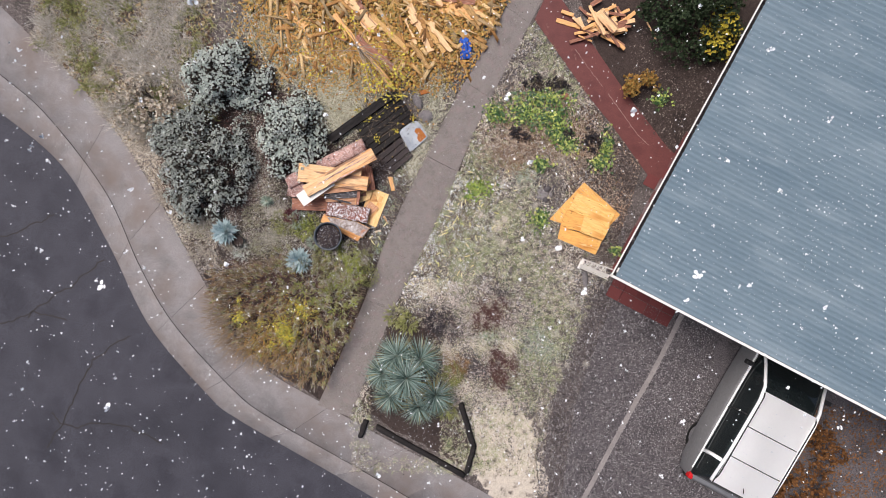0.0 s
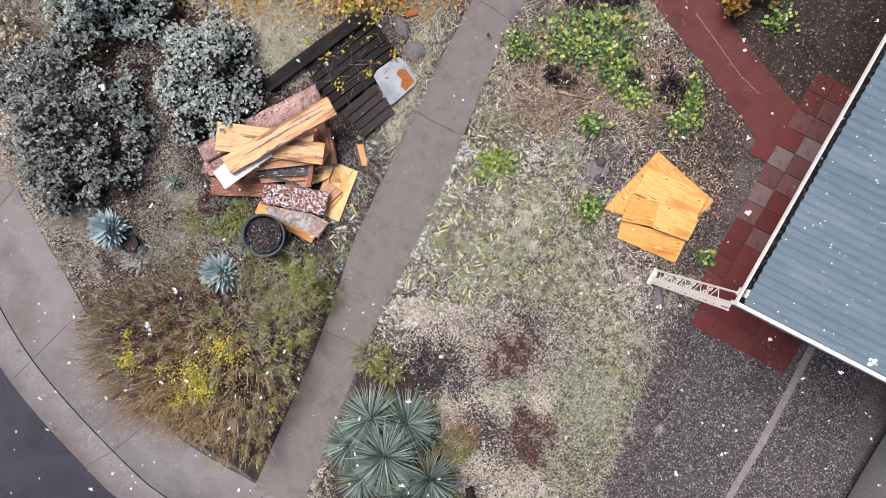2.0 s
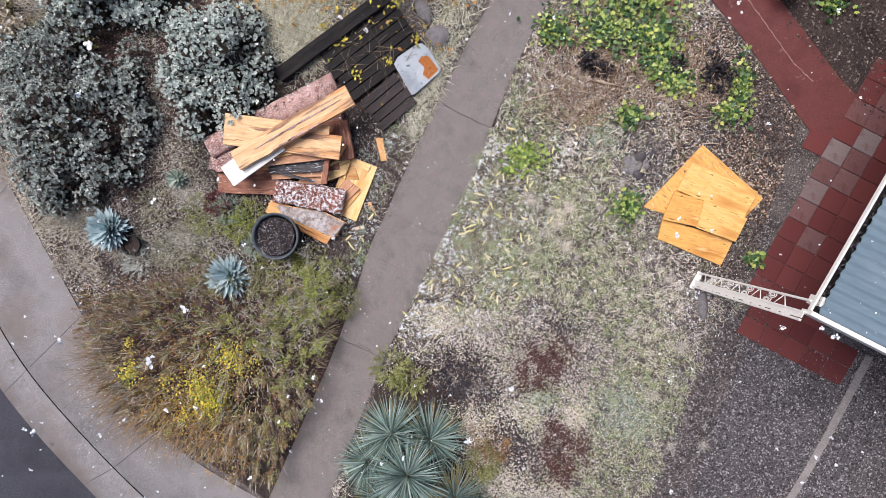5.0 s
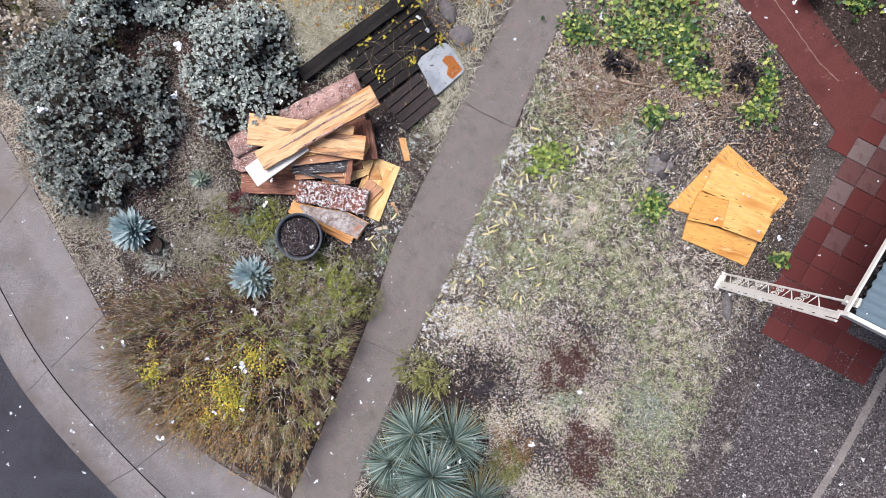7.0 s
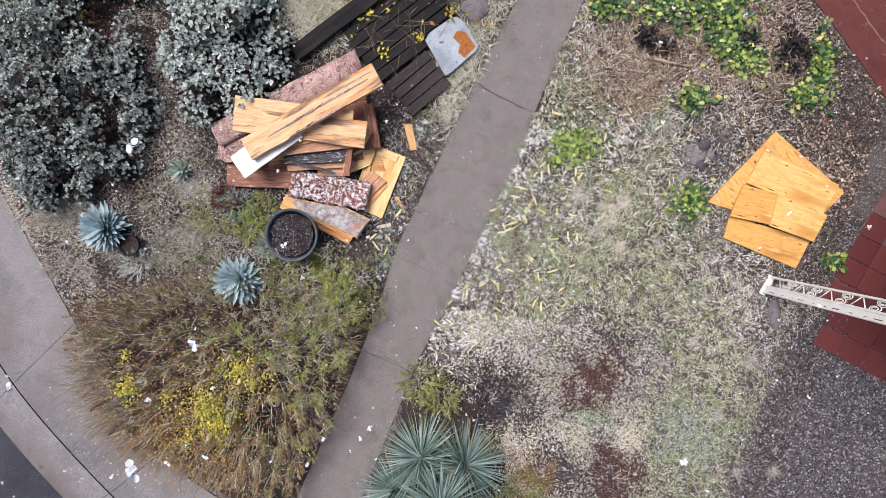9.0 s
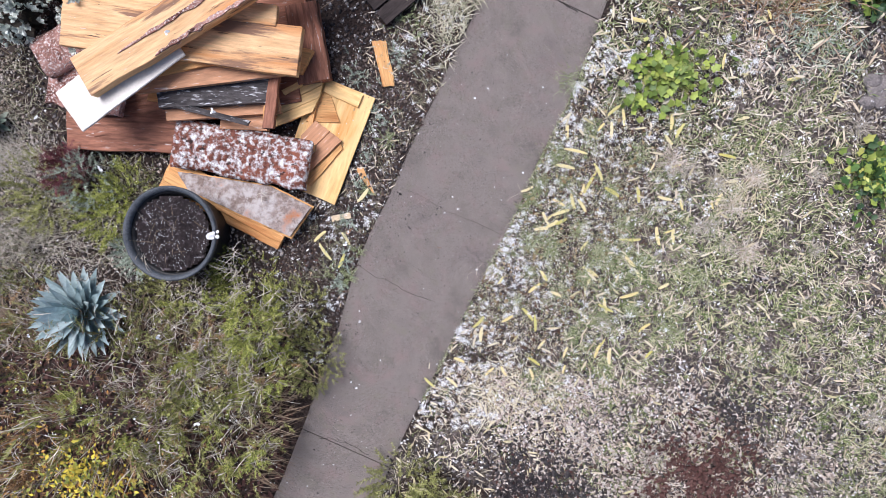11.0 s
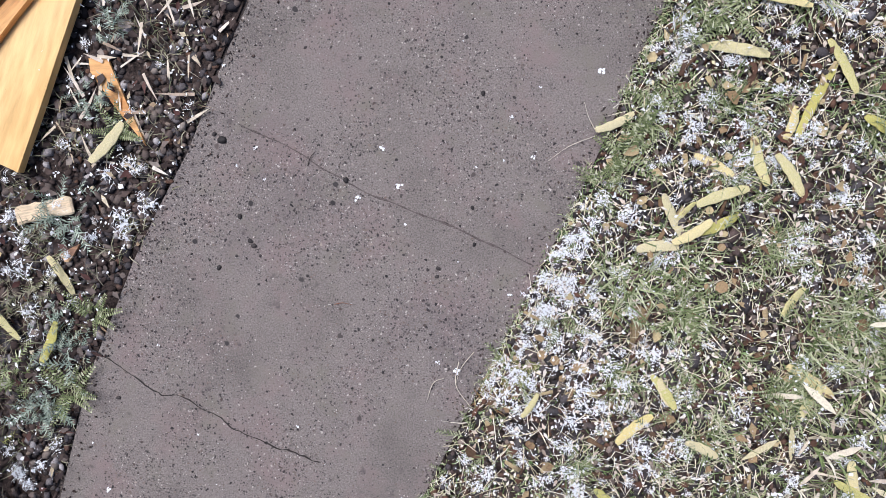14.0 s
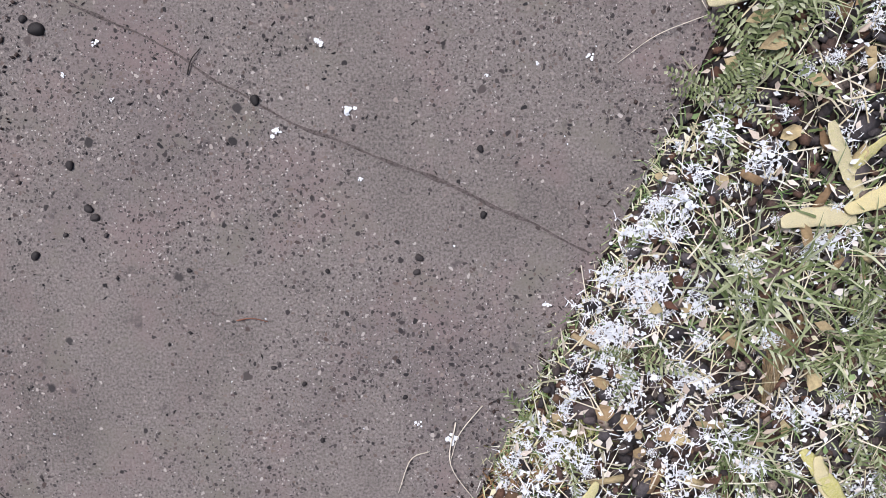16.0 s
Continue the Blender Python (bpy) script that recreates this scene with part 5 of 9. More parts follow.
rock("stone", 0.18, 2.93, -0.01, 0.17, 0.16, 0.09, M_STONE, "flat grey stone beside the path")
rock("stone", -0.02, 3.28, -0.01, 0.10, 0.19, 0.08, M_STONE, "long grey stone beside the path", 25)
rock("stone", 4.06, -1.0, -0.02, 0.07, 0.22, 0.075, M_STONE, "narrow grey stone in the lawn", 3)
rock("stone", 3.02, 1.05, -0.015, 0.13, 0.12, 0.03, M_STONE, "grey stone in the lawn")
rock("stone", 3.50, 3.38, -0.01, 0.10, 0.09, 0.06, M_BROWN, "red-brown stone beside the red path")

for i, (x, y, r) in enumerate(((2.93, 1.13, 0.07), (3.12, 1.18, 0.09), (3.2, 1.05, 0.06), (3.08, 0.92, 0.08), (2.9, 0.98, 0.06), (3.28, 1.22, 0.05))):
    rock("stone", x, y, -0.014, r, r * 0.8, r * 0.5, (M_STONE, M_DARKSTONE)[i % 2], "small grey stone in a heap on the lawn", i * 40, "rubble stones")


def dead_branch(pts, r):
    bm = tube(bmesh.new(), [tuple(q) for q in smooth_line(pts, 12)], [r * (1 - 0.55 * i / 11) for i in range(12)], 7)
    tagged(part("dead_branch", wobble(bm, 0.012, 20), M_DRIFT, smooth=True), "pale dead branch among the ground plants", "branch", "dead branches")


dead_branch([(2.36, 2.29, 0.02), (2.64, 2.21, 0.05), (2.92, 2.16, 0.03)], 0.022)
dead_branch([(2.19, 2.57, 0.02), (2.62, 2.32, 0.05), (2.48, 2.01, 0.02)], 0.018)
dead_branch([(2.2, 2.15, 0.02), (2.42, 2.08, 0.04), (2.6, 2.16, 0.02)], 0.014)

# ---- pot ----
pot = thing("plant_pot", pose(-2.14, 0.03, -0.01), "round black plant pot full of soil and snow specks", "plant pot")
ROUND = np.linspace(0, 2 * math.pi, 40, endpoint=False)


def turned(profile, closed):
    """A ring-shaped or cup-shaped body with this profile of (radius, height)."""
    bm = bmesh.new()
    rings = [[bm.verts.new((r * math.cos(a), r * math.sin(a), z)) for a in ROUND] for r, z in profile]
    for a, b in zip(rings, rings[1:]):
        for k in range(40):
            bm.faces.new((a[k], a[(k + 1) % 40], b[(k + 1) % 40], b[k]))
    if closed:
        bm.faces.new(rings[0][::-1])
    return bm


part("tub", turned([(0.25, 0.0), (0.265, 0.02), (0.30, 0.36), (0.305, 0.385), (0.285, 0.34), (0.27, 0.30)], True), M_POT, pot, "black plastic tub", True)
part("rim", turned([(0.304, 0.362), (0.335, 0.37), (0.34, 0.42), (0.328, 0.426), (0.303, 0.40), (0.302, 0.37)], False), M_POTRIM, pot, "rolled blue-black rim, paler than the tub", True)
bm = bmesh.new()
bmesh.ops.create_grid(bm, x_segments=26, y_segments=26, size=0.29)
bmesh.ops.delete(bm, geom=[v for v in bm.verts if v.co.length > 0.287], context="VERTS")
for v in bm.verts:
    v.co.z = 0.375 + 0.03 * noise.noise(v.co * 9) + 0.012 * noise.noise(v.co * 34)
part("soil", bm, M_POTSOIL, pot, "dark wet soil")
n = 420
a, r = U(0, 6.28, n), 0.27 * np.sqrt(U(0, 1, n))
part_pos = np.stack([r * np.cos(a), r * np.sin(a), U(0.375, 0.40, n)], -1)
tagged(fast("snow_dusting", *scatter(LEAF_V, LEAF_F, part_pos, turn_matrices(U(0, 6, n), U(-0.6, 0.6, n), U(0, 6, n)), np.stack([U(0.004, 0.02, n) * U(0.4, 1, n), U(0.004, 0.01, n), U(0.004, 0.01, n)], -1)), M_SNOW, pot, "fresh snow specks"), kind="stuff")
n = 26
a = U(0, 6.28, n)
fast("dry_growth", *blades(np.stack([0.15 * U(-1, 1, n), 0.15 * U(-1, 1, n), np.full(n, 0.34)], -1), a, U(0.2, 1.0, n), U(0.12, 0.3, n), 0.005, 0.3), M_TWIG, pot, "dry plant stems")

small_pot = thing("plant_pot", pose(-4.42, -0.11, -0.01), "small black plant pot beside the agave", "plant pot")
bm = bmesh.new()
rings = [[bm.verts.new((r * math.cos(a), r * math.sin(a), z)) for a in np.linspace(0, 2 * math.pi, 28, endpoint=False)] for r, z in ((0.10, 0.0), (0.14, 0.16), (0.15, 0.165), (0.15, 0.185), (0.135, 0.185), (0.12, 0.12))]
for a, b in zip(rings, rings[1:]):
    for k in range(28):
        bm.faces.new((a[k], a[(k + 1) % 28], b[(k + 1) % 28], b[k]))
bm.faces.new(rings[0][::-1])
part("tub", bm, M_GUTTER, small_pot, "black plastic tub", True)
bm = bmesh.new()
bmesh.ops.create_circle(bm, cap_ends=True, segments=28, radius=0.13)
for v in bm.verts:
    v.co.z = 0.13
part("soil", bm, M_BED, small_pot, "dark soil")

# ---- plants ----


def patchy(x, y, s, seed):
    """A smooth random field between 0 and 1, for clumps and bare places."""
    g = np.random.default_rng(seed)
    v = np.zeros_like(x)
    for k in range(7):
        a, f, p = g.uniform(0, 6.28), s * g.uniform(0.6, 1.8), g.uniform(0, 6.28)
        v += np.sin((x * math.cos(a) + y * math.sin(a)) * f + p)
    return 0.5 + 0.5 * np.tanh(v / 2.2)


OVAL_V = [(0, 0, 0), (0.3, 0.24, 0.05), (0.75, 0.22, 0.05), (1, 0, 0.0), (0.75, -0.22, 0.05), (0.3, -0.24, 0.05)]


def crown(cx, cy, rx, ry, height, lobes, per, leaf, lean=1.25, spread=(0.16, 0.3), form=(OVAL_V, ROUND_F), low=0.25):
    """A leafy crown: rosettes of leaves over many uneven lobes, with gaps between."""
    tufts = []
    for _ in range(lobes):
        a, r = U(0, 6.283), math.sqrt(U(0.0, 1))
        x, y = cx + rx * r * math.cos(a), cy + ry * r * math.sin(a)
        top = height * (1 - 0.55 * r * r) * U(0.45, 1.1)
        q = U(*spread)
        t, u = U(0, 6.283, per), np.arccos(U(-0.1, 1, per))
        d = np.stack([np.sin(u) * np.cos(t), np.sin(u) * np.sin(t), np.cos(u)], -1)
        tufts.append((np.array([x, y, max(low, top - q)]) + d * q * U(0.8, 1.12, (per, 1)), d))
    p = np.concatenate([t[0] for t in tufts])
    d = np.concatenate([t[1] for t in tufts])
    m = 13
    big = np.repeat(U(0.7, 1.35, len(p)), m)
    p, d = np.repeat(p, m, 0), np.repeat(d, m, 0)
    n = len(p)
    # each tuft fans its leaves out round its own outward direction
    e1 = np.cross(d, (0.31, 0.17, 0.93))
    e1 /= np.linalg.norm(e1, axis=1)[:, None]
    e2 = np.cross(d, e1)
    w, o = U(0, 6.283, n), U(0.25, 1.0, n)[:, None] * lean
    x = d * np.cos(o) + (e1 * np.cos(w)[:, None] + e2 * np.sin(w)[:, None]) * np.sin(o)
    y = np.cross(d, x) + 1e-6
    y /= np.linalg.norm(y, axis=1)[:, None]
    rots = np.stack([x, y, np.cross(x, y)], -1)
    keep = p[:, 2] > 0.03
    return scatter(*form, p[keep], rots[keep], (leaf * big * U(0.7, 1.2, n))[keep])


def stems(cx, cy, rx, ry, height, count, thick=0.012):
    bm = bmesh.new()
    for _ in range(count):
        a, r = U(0, 6.283), math.sqrt(U(0, 1)) * 0.85
        x, y = cx + rx * r * math.cos(a), cy + ry * r * math.sin(a)
        x0, y0 = cx + (x - cx) * 0.65, cy + (y - cy) * 0.65
        h = height * U(0.5, 0.85) * (1 - 0.4 * r * r)
        mid = ((x + x0) / 2 + U(-0.08, 0.08), (y + y0) / 2 + U(-0.08, 0.08), h * 0.5)
        tube(bm, [(x0, y0, -0.02), mid, (x, y, h * 0.9)], [thick, thick * 0.6, thick * 0.3], 5)
    return bm


def shrub(cx, cy, rx, ry, height, lobes, per, leaf, material, label, category="shrub", group="garden shrubs", twigs=40, **kw):
    ob = thing("shrub", pose(0, 0, 0), label, category, group)
    tagged(part("branch_framework", stems(cx, cy, rx, ry, height, twigs), M_DARKTWIG, ob, "bare brown branches"), kind="stuff")
    fast("foliage", *crown(cx, cy, rx, ry, height, lobes, per, leaf, **kw), material, ob)
    return ob


BLACKENED = [(2.46, 2.43, 0.18, 0.12), (2.3, 2.55, 0.1, 0.1), (4.19, 2.28, 0.22, 0.24), (3.56, 2.46, 0.12, 0.1), (2.85, 3.68, 0.3, 0.22), (3.32, 3.68, 0.26, 0.2), (4.12, 2.36, 0.2, 0.25)]


def frosted_shrub(cx, cy, rx, ry, height, lobes, material, label, leaf=0.036):
    """A dense shrub: domed lobes crusted with small pale leaf tufts, near-black leaves between and below as painted
    shade.
    """
    ob = thing("shrub", pose(0, 0, 0), label, "shrub", "garden shrubs")
    tagged(part("branch_framework", stems(cx, cy, rx, ry, height, lobes // 2), M_DARKTWIG, ob, "bare brown branches"), kind="stuff")
    place, out, inner_p = [], [], []
    for i in range(lobes):
        r, a = math.sqrt((i + 0.5) / lobes) * U(0.9, 1.08), i * 2.39996 + U(-0.5, 0.5)
        q = U(0.12, 0.27)
        centre = np.array([cx + rx * r * math.cos(a), cy + ry * r * math.sin(a), max(0.1, height * (1 - 0.6 * r * r) * U(0.40, 1.15) - q)])
        k = int(300 * q)
        t, u = U(0, 6.283, k), np.arccos(U(0.12, 1, k))
        d = np.stack([np.sin(u) * np.cos(t), np.sin(u) * np.sin(t), np.cos(u)], -1)
        place.append(centre + d * q * U(0.72, 1.15, (k, 1)))
        out.append(d)
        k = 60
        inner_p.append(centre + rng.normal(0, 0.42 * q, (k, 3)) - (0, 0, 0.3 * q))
    p, d = np.concatenate(place), np.concatenate(out)
    m = 12
    big = np.repeat(U(0.65, 1.4, len(p)), m)
    p, d = np.repeat(p, m, 0), np.repeat(d * (1, 1, 1.3), m, 0)
    d /= np.linalg.norm(d, axis=1)[:, None]
    n = len(p)
    e1 = np.cross(d, (0.31, 0.17, 0.93))
    e1 /= np.linalg.norm(e1, axis=1)[:, None]
    e2 = np.cross(d, e1)
    w, o = U(0, 6.283, n), U(0.2, 1.15, n)[:, None]
    x = d * np.cos(o) + (e1 * np.cos(w)[:, None] + e2 * np.sin(w)[:, None]) * np.sin(o)
    y = np.cross(d, x) + 1e-6
    y /= np.linalg.norm(y, axis=1)[:, None]
    fast("foliage", *scatter(OVAL_V, ROUND_F, p, np.stack([x, y, np.cross(x, y)], -1), leaf * big * U(0.7, 1.2, n)), material, ob, "pale dusty leaf tufts")
    # blackened leaves inside each lobe paint the shade between the tufts
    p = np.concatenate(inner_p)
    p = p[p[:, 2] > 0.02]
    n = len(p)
    fast("inner_foliage", *scatter(ROUND_V, ROUND_F, p, turn_matrices(U(0, 6.3, n), U(-0.7, 0.7, n), U(0, 6, n)), U(0.04, 0.08, n)), M_SHRUB_SHADE, ob, "dark dead leaves inside the shrub")
    return ob


frosted_shrub(-5.15, 1.80, 1.05, 1.40, 0.95, 78, M_SHRUB, "large grey-green shrub with dusty leaf tufts")
frosted_shrub(-2.98, 2.45, 0.78, 0.98, 0.90, 50, M_SHRUB_BLUE, "pale blue-green shrub behind the wood pile")
frosted_shrub(-6.15, 2.55, 0.34, 0.55, 0.55, 14, M_SHRUB, "smaller grey-green shrub by the pavement")
frosted_shrub(-4.55, 3.80, 1.0, 0.72, 0.95, 46, M_SHRUB_BLUE, "pale blue-green shrub by the street")
shrub(-6.55, 3.2, 0.7, 0.9, 0.4, 26, 14, 0.07, M_STRAW, "bleached dry grass clump by the pavement", spread=(0.12, 0.22))
shrub(6.35, 5.2, 1.15, 1.0, 1.0, 60, 36, 0.055, M_DARKGREEN, "dark evergreen shrub beside the house", twigs=50)
shrub(6.95, 4.75, 0.34, 0.5, 0.75, 16, 24, 0.05, M_YELLOW, "yellowing shrub beside the house", twigs=12)
shrub(5.2, 3.62, 0.36, 0.26, 0.28, 12, 22, 0.05, M_ORANGE, "low orange-brown plant beside the red path", twigs=10, spread=(0.1, 0.16))
for x, y, rx, ry in BLACKENED:
    shrub(x, y, rx, ry, 0.16, 14, 4, 0.04, M_BLACKPLANT, "low frost-blackened plant among the green ones", twigs=40, spread=(0.04, 0.08), low=0.05)
shrub(9.2, -5.6, 0.9, 1.2, 0.4, 40, 24, 0.06, M_RUSTLITTER, "low rust-brown bush beyond the driveway", twigs=20)

# the wide feathery bush between walkway and pavement
bush = thing("bush", pose(0, 0, 0), "wide feathery olive-brown bush with yellow patches", "bush", "garden shrubs")
CENTRES = [(-4.35, -1.55, 0.95), (-3.5, -1.1, 0.85), (-2.6, -1.15, 0.8), (-1.95, -1.1, 0.65), (-3.6, -2.2, 1.0), (-2.7, -2.1, 0.95), (-2.05, -1.95, 0.6), (-3.1, -2.75, 0.75), (-2.55, -3.0, 0.55), (-4.6, -1.0, 0.6), (-2.75, -3.35, 0.35), (-4.2, -2.2, 0.7), (-1.55, -0.85, 0.5), (-1.75, -1.5, 0.45), (-2.3, -0.75, 0.5), (-3.2, -0.55, 0.5), (-2.42, -3.35, 0.4), (-2.22, -2.75, 0.45), (-1.95, -2.3, 0.4)]


def lift_to(q, z):
    """Plan points raised to the heights z."""
    return np.concatenate([q, np.asarray(z)[:, None]], 1)


def spray(count, lo, hi, width, lean, droop, share=1.0):
    """Long thin stalks that fan out from the hearts of the bush."""
    w = np.array([r * r for *_, r in CENTRES])
    k = rng.choice(len(CENTRES), count, p=w / w.sum())
    c = np.array(CENTRES)[k]
    az, rr = U(0, 6.283, count), np.sqrt(U(0, 1, count)) * c[:, 2] * 0.75
    root = np.stack([c[:, 0] + rr * np.cos(az), c[:, 1] + rr * np.sin(az), U(0.0, 0.28, count) * (1 - 0.6 * rr / c[:, 2])], -1)
    out = np.arctan2(root[:, 1] + 1.35, root[:, 0] + 2.75)
    a2 = np.where(U(0, 1, count) < 0.68, out + rng.normal(0, 0.45, count), U(0, 6.283, count))
    hump = patchy(root[:, 0], root[:, 1], 17.0, 41) * (0.45 + 0.55 * patchy(root[:, 0], root[:, 1], 41.0, 43))
    keep = U(0, 1, count) < 0.008 + 2.1 * hump ** 2.6
    root[:, 2] += 0.42 * hump
    return root[keep], a2[keep], U(*lean, count)[keep], U(lo, hi, count)[keep], np.full(count, width)[keep], droop


root, az, le, ln_, wd, dr = spray(4600, 0.12, 0.34, 0.006, (0.2, 1.3), 0.4)
fast("stalk_growth", *blades(root, az, le, ln_, wd, dr), M_TWIG, bush, "thin grey-brown stalks")
root, az, le, ln_, wd, dr = spray(15000, 0.03, 0.12, 0.01, (0.2, 1.2), 0.4)
n = len(root)
tips = root + np.stack([np.cos(az) * np.sin(le), np.sin(az) * np.sin(le), np.cos(le)], -1) * ln_[:, None]
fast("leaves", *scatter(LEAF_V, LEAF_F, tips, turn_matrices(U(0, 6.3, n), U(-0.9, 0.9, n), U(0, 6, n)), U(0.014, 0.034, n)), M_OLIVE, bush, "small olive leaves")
# long dry ends that spill over the pavement
n = 3800
a = U(0, 6.283, n)
rad = U(0.74, 1.02, n)
root = np.stack([-3.15 + 1.95 * rad * np.cos(a), -1.85 + 1.3 * rad * np.sin(a), U(0.02, 0.28, n)], -1)
ok = (root[:, 0] < np.interp(root[:, 1], wl[:, 1], wl[:, 0]) - 0.12)
root, a = root[ok], a[ok]
n = len(root)
west = np.clip(-np.cos(a - 0.7), 0, 1)
fast("wispy_edge", *blades(root, a + U(-0.6, 0.6, n), U(0.9, 1.45, n), U(0.12, 0.34, n) * (1 + 0.8 * west), 0.0055, 0.2), M_TWIG, bush, "wispy brown stalk ends at the edge")
sg = random.Random(8)
SPRIG_V, SPRIG_F = [(0, -0.014, 0), (0, 0.014, 0), (1, 0, 0.02)], [(0, 1, 2)]
for j in range(16):
    t, sd, b0 = 0.08 + 0.9 * (j + sg.uniform(-0.3, 0.3)) / 15, 1 if j % 2 else -1, len(SPRIG_V)
    L = 0.24 * (1.1 - 0.55 * t) * sg.uniform(0.5, 1.4)
    up, fw = sg.uniform(-0.04, 0.14), sg.uniform(0.35, 0.9)
    SPRIG_V += [(t - 0.04, 0, 0.0), (t + L * fw, sd * L * 0.8, up), (t + 0.05, sd * 0.01, 0.01)]
    SPRIG_F += [(b0, b0 + 1, b0 + 2)]
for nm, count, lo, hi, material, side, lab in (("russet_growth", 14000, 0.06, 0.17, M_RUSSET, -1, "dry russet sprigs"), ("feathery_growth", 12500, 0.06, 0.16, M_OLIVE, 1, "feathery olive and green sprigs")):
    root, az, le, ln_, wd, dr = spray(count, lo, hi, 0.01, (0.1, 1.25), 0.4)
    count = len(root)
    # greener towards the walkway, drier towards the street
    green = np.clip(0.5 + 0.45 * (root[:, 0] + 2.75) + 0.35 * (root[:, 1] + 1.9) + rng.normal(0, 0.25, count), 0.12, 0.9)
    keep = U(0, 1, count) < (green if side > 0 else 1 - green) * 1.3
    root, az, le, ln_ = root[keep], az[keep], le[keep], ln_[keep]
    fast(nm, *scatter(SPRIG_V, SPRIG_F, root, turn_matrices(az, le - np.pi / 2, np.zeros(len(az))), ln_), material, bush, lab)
root, az, le, ln_, wd, dr = spray(6500, 0.06, 0.22, 0.003, (0.3, 1.3), 0.4)
fast("pale_growth", *blades(root + (0, 0, 0.06), az, le, ln_, 0.0055, dr), M_WISP, bush, "pale dry stalks standing above the leaves")
c = np.concatenate([np.stack([rng.normal(-2.2, 0.62, 150), rng.normal(-1.2, 0.5, 150), U(0.12, 0.4, 150)], -1), np.stack([rng.normal(-1.75, 0.22, 45), rng.normal(-0.8, 0.25, 45), U(0.2, 0.42, 45)], -1)])
c = c[c[:, 0] < np.interp(c[:, 1], wl[:, 1], wl[:, 0]) - 0.2]
p = np.repeat(c, 11, 0) + rng.normal(0, 0.02, (len(c) * 11, 3))
n = len(p)
fast("frosted_growth", *blades(p, U(0, 6.28, n), U(0.3, 1.3, n), U(0.06, 0.17, n), 0.0042, 0.5), M_WISP, bush, "grey frosted stems arching out of the bush")
# rosettes of yellow-green sprigs, thick along the walkway
c = np.concatenate([np.stack([rng.normal(-1.95, 0.42, 46), rng.normal(-1.25, 0.45, 46)], -1), np.stack([rng.normal(-1.62, 0.15, 24), rng.normal(-0.72, 0.2, 24)], -1), np.stack([rng.normal(-2.9, 0.7, 12), rng.normal(-1.9, 0.5, 12)], -1)])
c = c[(c[:, 0] < np.interp(c[:, 1], wl[:, 1], wl[:, 0]) - 0.12) & (c[:, 1] < -0.35)]
k = 17
p = np.repeat(lift_to(c, 0.16 + 0.42 * patchy(c[:, 0], c[:, 1], 17.0, 41)), k, 0)
n = len(p)
az = U(0, 6.28, n)
p += np.stack([0.02 * np.cos(az), 0.02 * np.sin(az), U(-0.05, 0.05, n)], -1)
fast("fresh_growth", *scatter(SPRIG_V, SPRIG_F, p, turn_matrices(az, U(-1.0, -0.1, n), np.zeros(n)), U(0.05, 0.12, n)), M_GREENSPRIG, bush, "fresh yellow-green sprigs in rosettes")
yv = []
for x, y, r, k in ((-4.26, -1.94, 0.18, 330), (-4.27, -1.54, 0.09, 80), (-2.81, -1.67, 0.2, 330), (-2.66, -1.82, 0.14, 90), (-3.22, -2.18, 0.32, 900), (-3.08, -2.38, 0.22, 350), (-3.49, -2.59, 0.14, 90), (-2.45, -1.75, 0.1, 40), (-3.75, -2.05, 0.12, 40)):
    a, q = U(0, 6.283, k), np.abs(rng.normal(0, 0.65 * r, k))
    yv.append(np.stack([x + q * np.cos(a), y + q * np.sin(a), U(0.42, 0.62, k)], -1))
yv = np.concatenate(yv)
yv = yv[U(0, 1, len(yv)) < 0.2 + 1.1 * patchy(yv[:, 0], yv[:, 1], 26.0, 47)]
n = len(yv)
fast("yellow_leaves", *scatter(LEAF_V, LEAF_F, yv, turn_matrices(U(0, 6.3, n), U(-0.7, 0.7, n), U(0, 6, n)), U(0.022, 0.05, n)), M_YGREEN, bush, "clusters of bright yellow leaves")
gv = yv[::3] + rng.normal(0, 0.05, yv[::3].shape)
n = len(gv)
fast("lime_leaves", *scatter(LEAF_V, LEAF_F, gv, turn_matrices(U(0, 6.3, n), U(-0.7, 0.7, n), U(0, 6, n)), U(0.022, 0.05, n)), M_GREENSPRIG, bush, "lime-green leaves among the yellow ones")
ov = np.concatenate([np.stack([rng.normal(x, r, k), rng.normal(y, r, k), U(0.2, 0.5, k)], -1) for x, y, r, k in ((-4.0, -2.62, 0.2, 520), (-3.75, -2.45, 0.16, 260), (-3.35, -1.85, 0.35, 420), (-3.49, -2.75, 0.24, 600), (-2.97, -3.05, 0.24, 500), (-2.7, -1.95, 0.2, 200), (-3.3, -2.4, 0.5, 300))])
n = len(ov)
fast("rusty_leaves", *scatter(LEAF_V, LEAF_F, ov, turn_matrices(U(0, 6.3, n), U(-0.7, 0.7, n), U(0, 6, n)), U(0.018, 0.04, n)), M_ORANGE, bush, "rusty orange leaves")


for growth in bush.children:
    growth["kind"] = "stuff"


